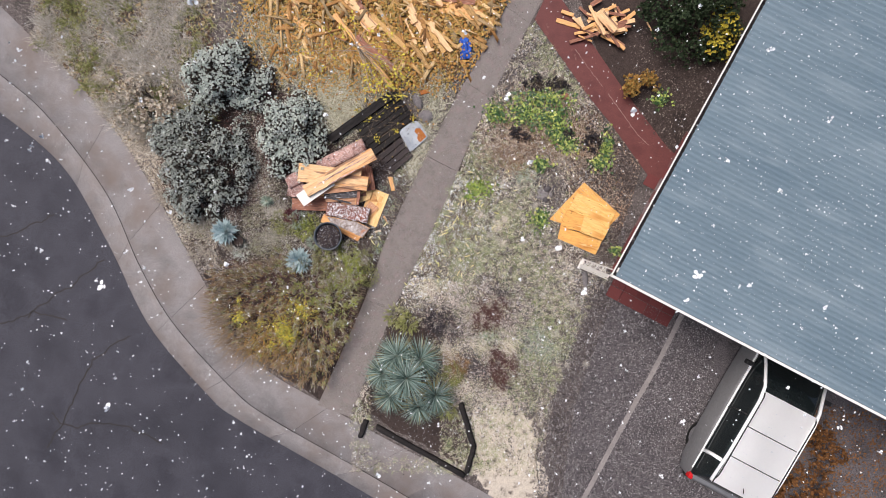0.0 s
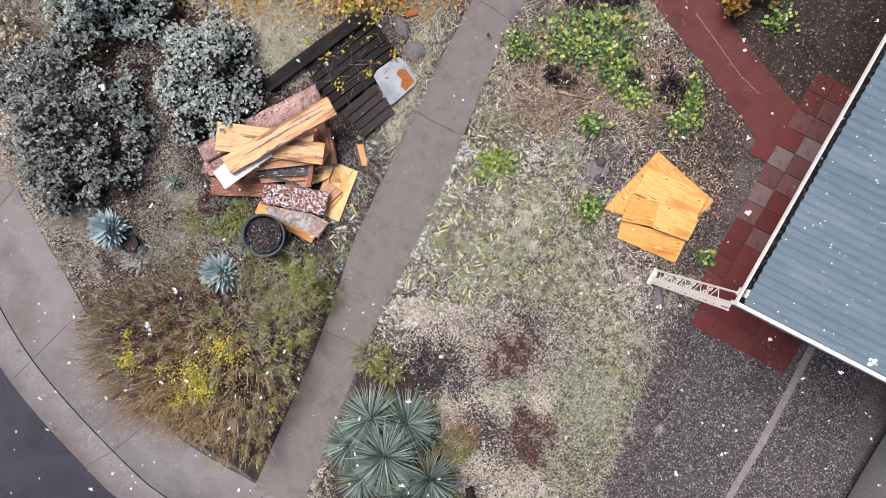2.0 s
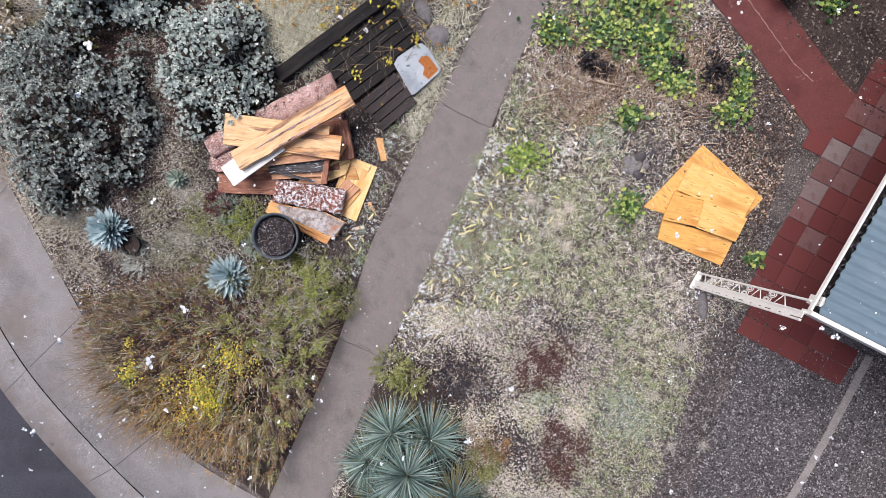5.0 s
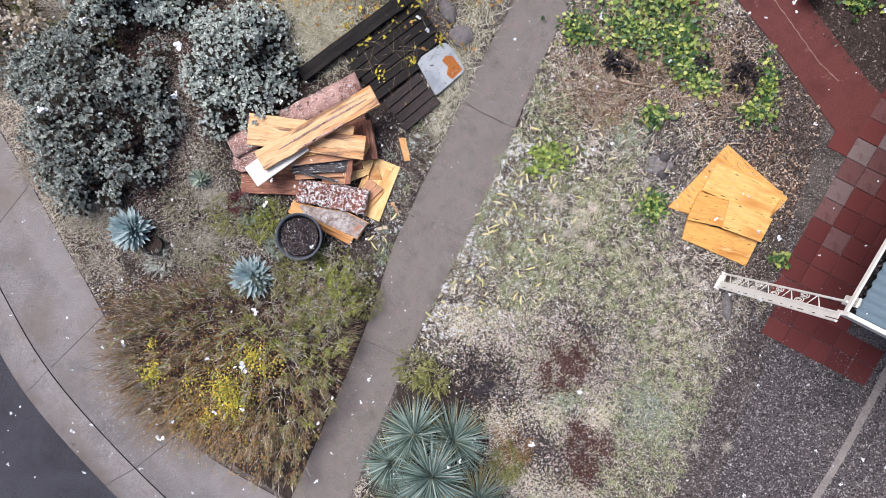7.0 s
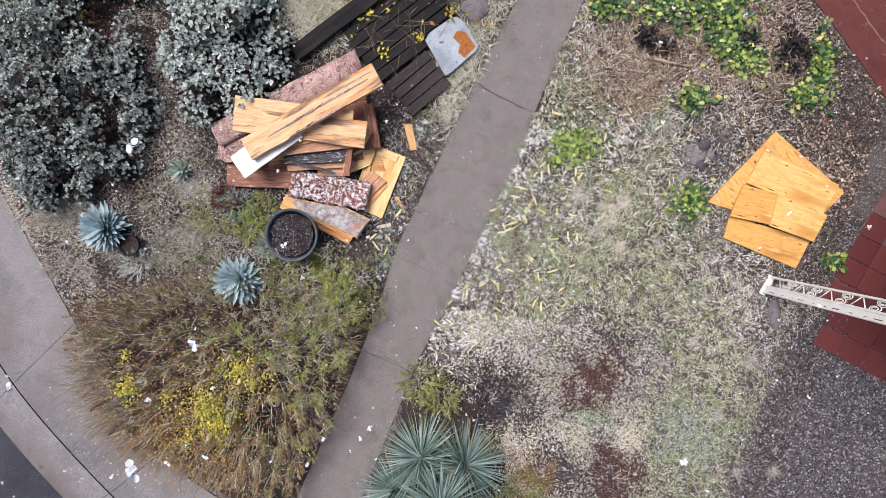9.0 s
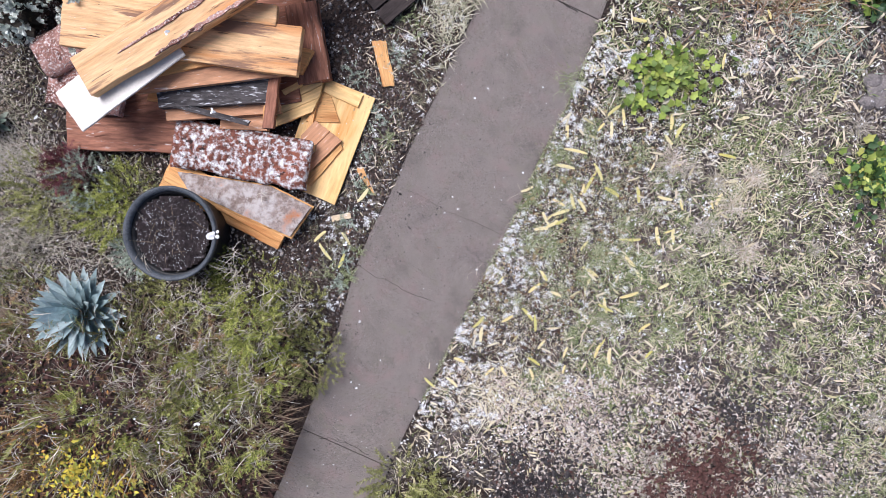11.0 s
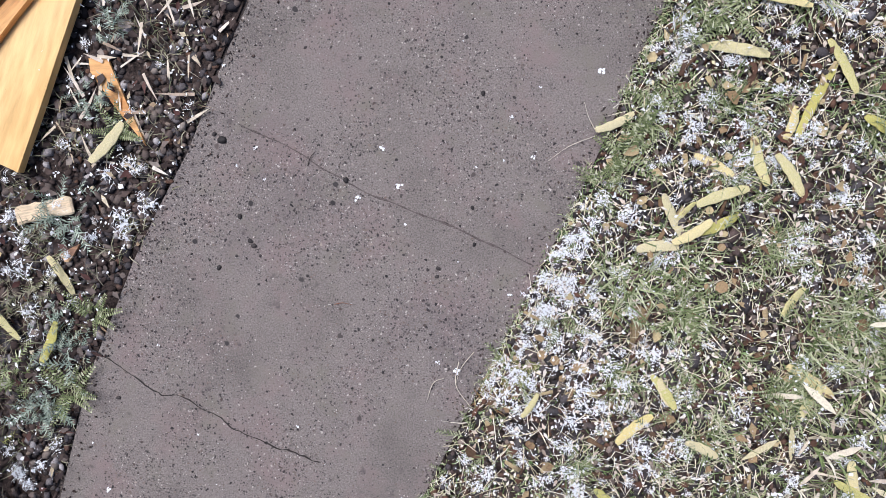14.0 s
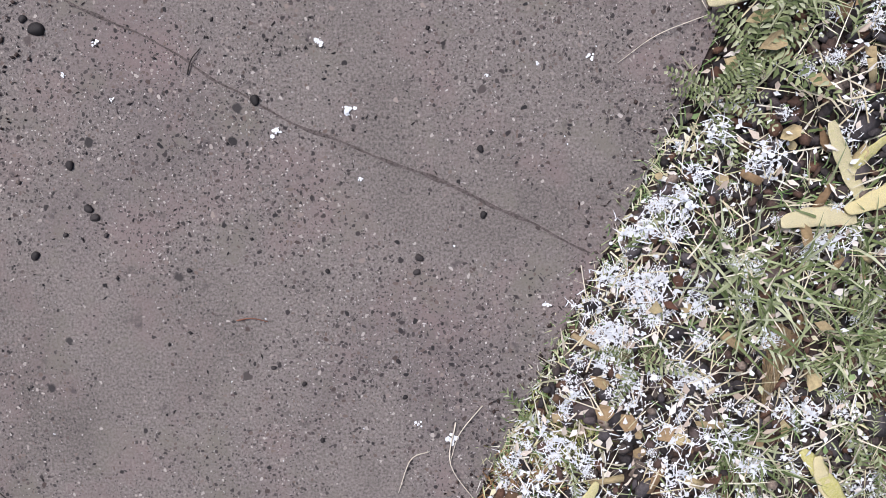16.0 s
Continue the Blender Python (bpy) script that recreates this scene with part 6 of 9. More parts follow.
def rosette(name, x, y, z, radius, count, width, material, label, category, group, steep=1.35, curl=0.25, old=0, thick=False, tilt=(0, 0)):
    """A rosette of stiff pointed leaves round one heart, inner ones upright, outer ones flat."""
    ob = thing(name, pose(x, y, z), label, category, group)
    k = np.arange(count)
    t = (k + 0.5) / count
    az = k * 2.39996 + U(-0.12, 0.12, count)
    lean = 0.12 + steep * np.sqrt(t) + U(-0.08, 0.08, count)
    L = radius * (0.75 + 0.3 * t) * U(0.88, 1.06, count)
    base = np.stack([0.02 * np.cos(az), 0.02 * np.sin(az), 0.06 - 0.1 * t], -1)
    if thick:
        v = []
        for i in range(count):
            c, s = math.cos(az[i]), math.sin(az[i])
            for f, w, h in ((0, 0.55, 0.0), (0.35, 1.0, 0.0), (0.7, 0.75, 0.0), (1, 0.02, 0.0)):
                a = lean[i] + 0.0
                r, zz = L[i] * f * math.sin(a), L[i] * f * math.cos(a) + 0.02 * f * f
                for q, dz in ((-1, 0.012), (0, -0.012), (1, 0.012)):
                    v.append((base[i][0] + c * r - s * q * width / 2 * w, base[i][1] + s * r + c * q * width / 2 * w, base[i][2] + zz + dz * w))
        f = []
        for i in range(count):
            for j in range(3):
                o = i * 12 + j * 3
                f += [(o, o + 1, o + 4, o + 3), (o + 1, o + 2, o + 5, o + 4)]
        fast("leaves", v, f, material, ob, smooth=False)
    else:
        fast("leaves", *blades(base, az, lean, L, width, curl), material, ob).rotation_euler = (radians(tilt[0]), radians(tilt[1]), 0)
    if old:
        az = U(0, 6.28, old)
        fast("old_leaves", *blades(np.stack([0.03 * np.cos(az), 0.03 * np.sin(az), np.full(old, -0.05)], -1), az, U(1.5, 2.0, old), radius * U(0.7, 1.0, old), width, 0.2), M_YUCCA_OLD, ob, "dry yellowed lower leaves")
    bm = tube(bmesh.new(), [(0, 0, -z - 0.02), (0, 0, 0.03)], [0.07, 0.05] if z > 0.2 else [0.05, 0.03], 8)
    part("stem", bm, M_TWIG, ob)
    return ob


YG = "yucca heads"
for x, y, z, q, k, tx, ty, dry, lab in ((-0.22, -3.28, 0.74, 0.64, 280, 0, 0, 40, "spiky blue-green yucca with stiff narrow leaves"), (-0.50, -2.88, 0.30, 0.64, 210, -30, -16, 50, "spiky blue-green yucca head leaning over the walkway side"),
                                        (0.06, -2.95, 0.33, 0.66, 210, -30, 22, 50, "spiky blue-green yucca head leaning towards the lawn"), (-0.84, -3.32, 0.24, 0.58, 180, 0, -32, 60, "smaller blue-green yucca head by the walkway"),
                                        (0.43, -3.80, 0.36, 0.60, 170, 14, 22, 110, "yellow-green yucca head by the driveway"), (-0.66, -3.86, 0.26, 0.56, 150, 20, -14, 90, "blue-green yucca head above dry yellow leaves"),
                                        (0.02, -4.12, 0.26, 0.56, 150, 24, 0, 70, "blue-green yucca head by the edging")):
    rosette("yucca", x, y, z, q, k, 0.018, M_YUCCA, lab, "yucca", YG, old=dry, curl=0.12, tilt=(tx, ty))
AG = "agaves"
rosette("agave", -4.74, 0.13, 0.14, 0.34, 92, 0.075, M_AGAVE, "blue-grey agave rosette in the gravel bed", "agave", AG, thick=True)
rosette("agave", -2.86, -0.55, 0.32, 0.34, 92, 0.075, M_AGAVE, "blue-grey agave rosette in front of the pot", "agave", AG, thick=True)
rosette("agave", -3.72, 0.88, 0.06, 0.17, 30, 0.045, M_SAGE, "small grey-green agave beside the shrub", "agave", AG, thick=True)

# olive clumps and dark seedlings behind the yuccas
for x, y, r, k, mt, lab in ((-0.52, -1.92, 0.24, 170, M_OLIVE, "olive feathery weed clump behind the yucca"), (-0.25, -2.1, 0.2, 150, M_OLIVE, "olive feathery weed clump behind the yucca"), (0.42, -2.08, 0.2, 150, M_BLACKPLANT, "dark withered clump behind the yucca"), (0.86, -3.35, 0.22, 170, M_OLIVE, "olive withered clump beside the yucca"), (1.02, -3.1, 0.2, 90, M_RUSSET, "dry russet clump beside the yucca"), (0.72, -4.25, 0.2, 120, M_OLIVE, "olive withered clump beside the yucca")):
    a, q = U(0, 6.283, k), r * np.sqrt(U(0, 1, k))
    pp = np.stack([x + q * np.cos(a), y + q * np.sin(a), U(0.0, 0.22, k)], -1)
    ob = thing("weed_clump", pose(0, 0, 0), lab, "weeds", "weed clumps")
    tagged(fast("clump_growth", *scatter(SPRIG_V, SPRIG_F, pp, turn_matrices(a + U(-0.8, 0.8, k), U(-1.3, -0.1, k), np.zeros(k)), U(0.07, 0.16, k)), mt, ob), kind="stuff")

# black edging logs round the yucca bed
for a, b in (((-1.30, -4.55), (-1.45, -4.98)), ((-1.05, -4.72), (1.15, -5.92)), ((1.2, -5.85), (1.38, -5.2)), ((1.38, -5.2), (1.05, -4.1))):
    bm = tube(bmesh.new(), [(a[0] + (b[0] - a[0]) * t, a[1] + (b[1] - a[1]) * t, 0.05 + 0.01 * math.sin(9 * t)) for t in np.linspace(0, 1, 10)], 0.07, 9)
    tagged(part("edging_log", wobble(bm, 0.02), M_DARKWOOD, smooth=True), "black rotting log edging the yucca bed", "log", "edging logs")

# leaning sapling with a few yellow leaves over the pallets
sap = thing("sapling", pose(-1.35, 4.35, -0.02), "thin bare sapling with scattered yellow leaves", "tree", "garden trees")
bm = tube(bmesh.new(), [(0, 0, 0), (0.03, -0.03, 0.6), (0.1, -0.1, 1.2), (0.12, -0.25, 1.7)], [0.035, 0.03, 0.02, 0.008], 7)
part("trunk", bm, M_TWIG, sap, "thin brown trunk")
ends = []
for k in range(26):
    h = U(0.5, 1.6)
    a = U(0, 6.28) if k > 9 else U(-1.5, 0.0)
    L = U(0.6, 1.5)
    s = Vector((0.08 * h, -0.1 * h, h))
    e = s + Vector((math.cos(a) * L, math.sin(a) * L - 0.2, U(-0.1, 0.35)))
    mid = (s + e) / 2 + Vector((U(-0.08, 0.08), U(-0.08, 0.08), U(0.02, 0.15)))
    part("branch", tube(bmesh.new(), [s, mid, e], [0.011, 0.007, 0.003], 5), M_TWIG, sap)
    ends += [s.lerp(e, q) + Vector((0, 0, 0.05)) for q in (0.45, 0.7, 0.85, 0.97)]
lp = np.repeat(np.array([tuple(e) for e in ends]), 4, 0)
n = len(lp)
lp = lp + rng.normal(0, 0.05, (n, 3))
fast("crown", *scatter(LEAF_V, LEAF_F, lp, turn_matrices(U(0, 6.3, n), U(-1.0, 1.2, n), U(0, 6, n)), U(0.04, 0.085, n)), M_YELLOW, sap, "loose pale yellow leaves")


def plan_points(n, x0, x1, y0, y1, ok):
    """n random places in a rectangle where ok(x, y) holds."""
    out = np.zeros((0, 2))
    while len(out) < n:
        q = np.stack([U(x0, x1, 2 * n), U(y0, y1, 2 * n)], -1)
        out = np.concatenate([out, q[ok(q[:, 0], q[:, 1])]])
    return out[:n]


def lift(p, z):
    return np.concatenate([p, np.broadcast_to(np.asarray(z, float), (len(p),))[:, None]], 1)


def drive_edge(y):
    return np.interp(y, [-7.2, -4.2, -2.9, -1.45, -0.9, 0.0, 1.7, 3.37, 5.2], [2.9, 3.3, 3.7, 4.3, 4.75, 4.85, 5.35, 4.05, 2.75])


def inner_edge(y):
    return np.interp(y, inner[1:-1, 1][::-1], inner[1:-1, 0][::-1])


def stuff(name, vf, material, label, category):
    return tagged(fast(name, *vf, material), label, category, kind="stuff")


def under_shrub(x, y):
    return (((x + 5.1) / 1.35) ** 2 + ((y - 1.75) / 1.45) ** 2 < 1) | (((x + 3.15) / 0.9) ** 2 + ((y - 2.5) / 1.0) ** 2 < 1) | (((x + 4.55) / 1.1) ** 2 + ((y - 3.75) / 0.8) ** 2 < 1)


def on_lawn(x, y):
    return (x > walk_right(y) + 0.015) & (x < drive_edge(y) - 0.15 * U(0, 1, len(x)) ** 2)


def left_bed(x, y):
    return (x < walk_left(y) - 0.01) & (x > inner_edge(y) + 0.02)


# lawn: sparse mixed grass, denser and finer beside the walkway
def rough(x, y):
    return on_lawn(x, y) & ~((x > 4.75) & (y > -0.6) & (y < 2.3)) & ~((x > -1.2) & (x < 0.55) & (y < -2.2) & (y > -5.5)) & ~((x < walk_right(y) + 0.85) & (np.abs(y) < 1.0))


GREENER = [(1.0, -0.45, 0.5), (2.66, -1.16, 0.6), (3.0, -2.2, 0.7), (3.3, -3.0, 0.8), (1.74, -2.65, 0.35), (2.7, -3.3, 0.6), (1.3, 1.6, 0.45), (0.95, 0.55, 0.35), (2.2, 0.2, 0.5)]
PINKER = [(0.03, -1.15, 0.4), (0.63, -1.5, 0.4), (1.62, -1.2, 0.45), (2.4, -1.6, 0.4), (2.2, -2.1, 0.35), (2.05, -2.9, 0.3), (1.25, -2.75, 0.35), (2.3, 2.1, 0.5), (1.9, 2.4, 0.4), (2.85, 2.0, 0.4), (4.0, 2.8, 0.4), (1.0, 1.05, 0.4), (2.2, 1.4, 0.4)]
STONIER = [(0.35, -1.9, 0.35), (0.7, -2.3, 0.4), (1.35, -3.2, 0.4), (3.3, 1.2, 0.5), (4.35, 1.3, 0.5), (4.75, 0.7, 0.4), (4.6, -0.35, 0.3), (3.1, 1.6, 0.35)]


def zone(x, y, centres):
    """How strongly a place belongs to one of some round zones with soft edges."""
    v = np.zeros_like(x)
    for cx, cy, q in centres:
        v = np.maximum(v, np.exp(-((x - cx) ** 2 + (y - cy) ** 2) / (q * q)))
    return v


def sparse(x, y):
    return rough(x, y) & (U(0, 1, len(x)) > 0.85 * zone(x, y, STONIER))


def clumps(count, k, spread, ok, s, seed, lo=0.0, more=(), less=()):
    """Clustered places, thick where the random field of that seed is high."""
    c = plan_points(count, -1.8, 5.3, -5.9, 5.1, lambda x, y: ok(x, y) & (U(0, 1, len(x)) < np.clip(lo + (1 - lo) * patchy(x, y, s, seed) ** 2 + 1.0 * zone(x, y, more), 0, 1) * (1 - 0.93 * zone(x, y, less))))
    return np.repeat(c, k, 0) + rng.normal(0, spread, (count * k, 2))


p = np.concatenate([clumps(2900, 13, 0.026, rough, 1.8, 3, 0.06, GREENER, PINKER + STONIER), plan_points(2500, -1.8, 5.3, -5.9, 5.1, sparse)])
n = len(p)
stuff("lawn_grass", blades(lift(p, YARD_Z), U(0, 6.28, n), U(0.4, 1.45, n), U(0.03, 0.10, n), U(0.004, 0.009, n), U(0.1, 0.7, n)), M_LAWN, "short patchy green and grey-green grass", "grass")
p = np.concatenate([clumps(2300, 11, 0.022, rough, 1.5, 9, 0.15, PINKER, GREENER + STONIER), plan_points(2500, -1.8, 5.3, -5.9, 5.1, sparse)])
n = len(p)
stuff("dry_lawn_grass", blades(lift(p, YARD_Z), U(0, 6.28, n), U(0.8, 1.5, n), U(0.02, 0.075, n), U(0.004, 0.009, n), U(-0.2, 0.5, n)), M_FROSTED, "bleached pinkish dry grass in the lawn", "grass")
p = plan_points(25000, -1.8, 5.3, -5.9, 5.1, rough)
n = len(p)
stuff("lawn_thatch", blades(lift(p, YARD_Z + 0.004), U(0, 6.28, n), U(1.2, 1.57, n), U(0.03, 0.10, n), U(0.003, 0.009, n), U(-0.2, 0.5, n)), M_THATCH, "matted brown and grey-green thatch on the lawn", "grass")
p = clumps(800, 6, 0.02, lambda x, y: rough(x, y) & (x < 4.3), 2.6, 14, 0.1)
n = len(p)
stuff("lawn_snow", scatter(LEAF_V, LEAF_F, lift(p, U(0.005, 0.035, n)), turn_matrices(U(0, 6.3, n), U(-0.7, 0.7, n), U(0, 6, n)), 0.008 + 0.022 * U(0, 1, n) ** 2), M_SNOW, "flakes of fresh snow caught in the lawn", "snow")
p = clumps(1300, 8, 0.05, lambda x, y: rough(x, y) & (x < 4.1), 2.2, 27, 0.1, STONIER)
n = len(p)
stuff("lawn_gravel", scatter(OCTA_V, OCTA_F, lift(p, YARD_Z + 0.01), turn_matrices(U(0, 6, n), U(-0.5, 0.5, n), U(0, 6, n)), np.stack([U(0.010, 0.026, n), U(0.008, 0.02, n), U(0.005, 0.012, n)], -1)), M_PEBBLES, "grey gravel showing through the lawn", "gravel")
p = plan_points(6800, -1.0, 2.0, -1.3, 1.5, lambda x, y: on_lawn(x, y) & (x < walk_right(y) + 1.1) & (U(0, 1, len(x)) < 0.15 + 0.85 * patchy(x, y, 9.0, 5)))
n = len(p)
stuff("verge_grass", blades(lift(p, YARD_Z), U(0, 6.28, n), U(0.5, 1.5, n), U(0.02, 0.08, n), U(0.0018, 0.0045, n), U(0.1, 0.9, n)), M_GRASS, "fine grass and weeds beside the walkway", "grass")
p = plan_points(2400, -1.8, 5.3, -5.9, 5.1, sparse)
n = len(p)
stuff("straw_litter", blades(lift(p, U(-0.005, 0.02, n)), U(0, 6.28, n), U(1.35, 1.7, n), U(0.03, 0.10, n), U(0.005, 0.012, n), U(-0.2, 0.3, n)), M_STRAW, "bleached straw and dead leaf litter", "litter")

p = plan_points(7500, -0.5, 1.4, -0.7, 0.8, lambda x, y: on_lawn(x, y) & (x < walk_right(y) + 0.8) & (U(0, 1, len(x)) < 0.1 + 0.9 * patchy(x, y, 14.0, 6)))
n = len(p)
stuff("moss_grass", blades(lift(p, YARD_Z), U(0, 6.28, n), U(0.4, 1.5, n), U(0.012, 0.055, n), U(0.0014, 0.0034, n), U(0.2, 1.0, n)), M_VERGE, "fine green and frosted grass beside the path", "grass")
p = plan_points(600, -0.5, 1.4, -0.7, 0.8, lambda x, y: on_lawn(x, y) & ((x < walk_right(y) + 0.05) | (patchy(x, y, 8.0, 16) > 0.85)))
n = len(p)
stuff("weed_leaves", scatter(LEAF_V, LEAF_F, lift(p, U(0.0, 0.015, n)), turn_matrices(U(0, 6.3, n), U(-0.6, 0.6, n), U(0, 6, n)), U(0.006, 0.016, n)), M_VERGE, "tiny green weeds at the path edge", "weeds")
p = plan_points(260, -0.8, 1.6, -0.9, 1.0, lambda x, y: on_lawn(x, y) & (x < walk_right(y) + 0.9))
n = len(p)
stuff("fallen_leaves", scatter(ROUND_V, ROUND_F, lift(p, U(0.0, 0.015, n)), turn_matrices(U(0, 6.3, n), U(-0.4, 0.4, n), U(0, 6, n)), U(0.008, 0.022, n)), M_FALLEN, "small brown and yellow fallen leaves", "leaf litter")
# gravel showing between the grass
p = np.concatenate([plan_points(12000, -1.0, 2.0, -1.3, 1.5, lambda x, y: on_lawn(x, y) & (x < walk_right(y) + 1.2)), plan_points(4500, -1.6, 0.3, -0.9, 1.7, lambda x, y: left_bed(x, y) & (x > walk_left(y) - 0.6))])
n = len(p)
stuff("gravel", scatter(STONE_V, STONE_F, lift(p, YARD_Z + U(0.002, 0.011, len(p))), turn_matrices(U(0, 6, n), U(-0.5, 0.5, n), U(0, 6, n)), np.stack([U(0.004, 0.014, n), U(0.004, 0.011, n), U(0.003, 0.007, n)], -1)), M_GRAVEL, "small dark garden gravel", "gravel")
p = np.concatenate([plan_points(36000, 2.0, 7.2, -7.0, 0.5, lambda x, y: (x > drive_edge(y) - np.where(y < -3.7, 0.2, np.where(y > -0.8, 0.25, 1.0)) * U(0, 1, len(x)) ** 1.5) & (x > walk_right(y)) & ~((x > 5.0) & (y > -1.6)) & (np.abs(x - np.interp(y, seam[::-1, 1], seam[::-1, 0])) > 0.062)), plan_points(9000, -5.6, -0.5, -0.9, 1.9, left_bed), plan_points(6000, 0.2, 3.0, -4.4, -1.3, on_lawn), plan_points(1500, 4.0, 5.6, -0.6, 3.0, lambda x, y: x < drive_edge(y))])
n = len(p)
stuff("coarse_gravel", scatter(OCTA_V, OCTA_F, lift(p, YARD_Z + 0.009), turn_matrices(U(0, 6, n), U(-0.5, 0.5, n), U(0, 6, n)), np.stack([U(0.009, 0.026, n), U(0.009, 0.02, n), U(0.005, 0.012, n)], -1)), M_PEBBLES, "dark gravel along the driveway and beds", "gravel")
p = plan_points(6000, -6.4, -2.2, 0.3, 4.5, under_shrub)
p = np.concatenate([p, plan_points(7000, -4.8, -1.4, -3.3, -0.6, lambda x, y: left_bed(x, y) & (x > inner_edge(y) + 0.15))])
n = len(p)
stuff("shade_mulch", scatter(LEAF_V, LEAF_F, lift(p, U(-0.005, 0.03, n)), turn_matrices(U(0, 6.3, n), U(-0.5, 0.5, n), U(0, 6, n)), U(0.03, 0.07, n)), M_REDLITTER, "dark brown dead leaves under the shrubs", "leaf litter")
p = plan_points(26000, -5.8, -0.4, -0.8, 2.2, lambda x, y: left_bed(x, y) & (U(0, 1, len(x)) < 0.3 + 0.7 * patchy(x, y, 3, 8)))
n = len(p)
stuff("bed_mulch", scatter(LEAF_V, LEAF_F, lift(p, U(-0.01, 0.012, n)), turn_matrices(U(0, 6.3, n), U(-0.5, 0.5, n), U(0, 6, n)), U(0.010, 0.035, n)), M_MULCH, "dark brown bark mulch in the bed", "mulch")

FRAG_V = [(-0.5, -0.1, 0), (0.5, -0.07, 0.02), (0.42, 0.09, 0), (-0.46, 0.11, 0.01), (-0.5, -0.08, 0.09), (0.5, -0.05, 0.08), (0.42, 0.07, 0.09), (-0.46, 0.09, 0.1)]
FRAG_F = [(4, 5, 6), (4, 6, 7), (0, 1, 5), (0, 5, 4), (1, 2, 6), (1, 6, 5), (2, 3, 7), (2, 7, 6), (3, 0, 4), (3, 4, 7)]
# pebbles, torn leaves and ferny sprigs lying uppermost beside the walkway
near = lambda x, y: on_lawn(x, y) & (x < walk_right(y) + 0.85)
p = plan_points(1700, -0.6, 1.5, -0.8, 0.9, near)
n = len(p)
stuff("verge_pebbles", scatter(STONE_V, STONE_F, lift(p, U(-0.002, 0.008, n)), turn_matrices(U(0, 6, n), U(-0.4, 0.4, n), U(0, 6, n)), np.stack([U(0.005, 0.014, n), U(0.005, 0.011, n), U(0.003, 0.007, n)], -1)), M_GRAVEL, "rounded dark pebbles among the grass", "gravel")
p = plan_points(90, -0.6, 1.5, -0.8, 0.9, near)
n = len(p)
stuff("torn_leaves", scatter(LEAF_V, LEAF_F, lift(p, U(0.006, 0.02, n)), turn_matrices(U(0, 6.3, n), U(-0.4, 0.4, n), U(0, 6, n)), np.stack([U(0.02, 0.045, n), U(0.02, 0.04, n), U(0.03, 0.08, n)], -1)), M_FALLEN, "torn brown leaves among the grass", "leaf litter")
p = plan_points(110, -0.6, 1.5, -0.8, 0.9, lambda x, y: near(x, y) & ((x < walk_right(y) + 0.12) | (patchy(x, y, 7.0, 61) > 0.6)))
n = len(p)
stuff("fern_sprigs", scatter(SPRIG_V, SPRIG_F, lift(p, U(0.004, 0.018, n)), turn_matrices(U(0, 6.3, n), U(-0.35, 0.1, n), np.zeros(n)), U(0.03, 0.075, n)), M_FERN, "small ferny green weeds", "weeds")

# fresh snow: fuzzy little clumps close to the walkway, specks everywhere
c = np.concatenate([plan_points(1150, -0.9, 2.1, -1.5, 1.5, lambda x, y: on_lawn(x, y) & (x < walk_right(y) + 1.3) & (U(0, 1, len(x)) < (0.2 + 0.9 * np.exp(-(x - walk_right(y)) / 0.32)) * (0.2 + 0.8 * patchy(x, y, 12, 11)))),
                    plan_points(210, -1.9, 0.4, -1.2, 1.9, lambda x, y: left_bed(x, y) & (x > walk_left(y) - 0.75) & (U(0, 1, len(x)) < patchy(x, y, 10, 13)))])
k = 46
p = np.repeat(lift(c, U(0.0, 0.018, len(c))), k, 0)
n = len(p)
size = np.repeat(0.008 + 0.02 * U(0, 1, len(c)) ** 2, k)
p = p + rng.normal(0, 0.55, (n, 3)) * size[:, None] * (1, 0.8, 0.35)
stuff("snow_clumps", join(blades(p, U(0, 6.28, n), U(0.9, 1.6, n), size * U(0.2, 1.1, n), size * U(0.03, 0.08, n), 0.6),
                          scatter(ROUND_V, ROUND_F, p, turn_matrices(U(0, 6.3, n), U(-0.5, 0.5, n), U(0, 6, n)), size * (0.06 + 0.26 * U(0, 1, n) ** 2))),
      M_SNOW, "fuzzy clumps of fresh snow on the grass", "snow")
p = np.concatenate([lift(plan_points(8000, -1.8, 4.6, -5.5, 3.5, lambda x, y: on_lawn(x, y) & ~((x < walk_right(y) + 0.8) & (np.abs(y) < 0.9))), U(0.0, 0.05, 8000)), lift(plan_points(5000, -6.0, 0.5, -0.8, 3.0, left_bed), U(0.0, 0.05, 5000)), lift(plan_points(2500, -5.2, -1.4, -3.3, -0.6, lambda x, y: x < walk_left(y)), U(0.2, 0.5, 2500))])
n = len(p)
stuff("snow_specks", scatter(LEAF_V, LEAF_F, p, turn_matrices(U(0, 6.3, n), U(-0.6, 0.6, n), U(-0.6, 0.6, n)), np.stack([0.006 + 0.018 * U(0, 1, n) ** 2, 0.006 + 0.02 * U(0, 1, n) ** 2, U(0.005, 0.01, n)], -1)), M_SNOW, "specks of fresh snow on grass and soil", "snow")
c = plan_points(300, -2.4, 1.9, -3.9, 3.4, lambda x, y: (x > walk_left(y)) & (x < walk_right(y)))
q = np.repeat(0.0015 + 0.011 * U(0, 1, len(c)) ** 4, 12)
p = np.repeat(lift(c, 0.002), 12, 0)
n = len(p)
p = p + rng.normal(0, 1, (n, 3)) * q[:, None] * (0.34, 0.22, 0.05)
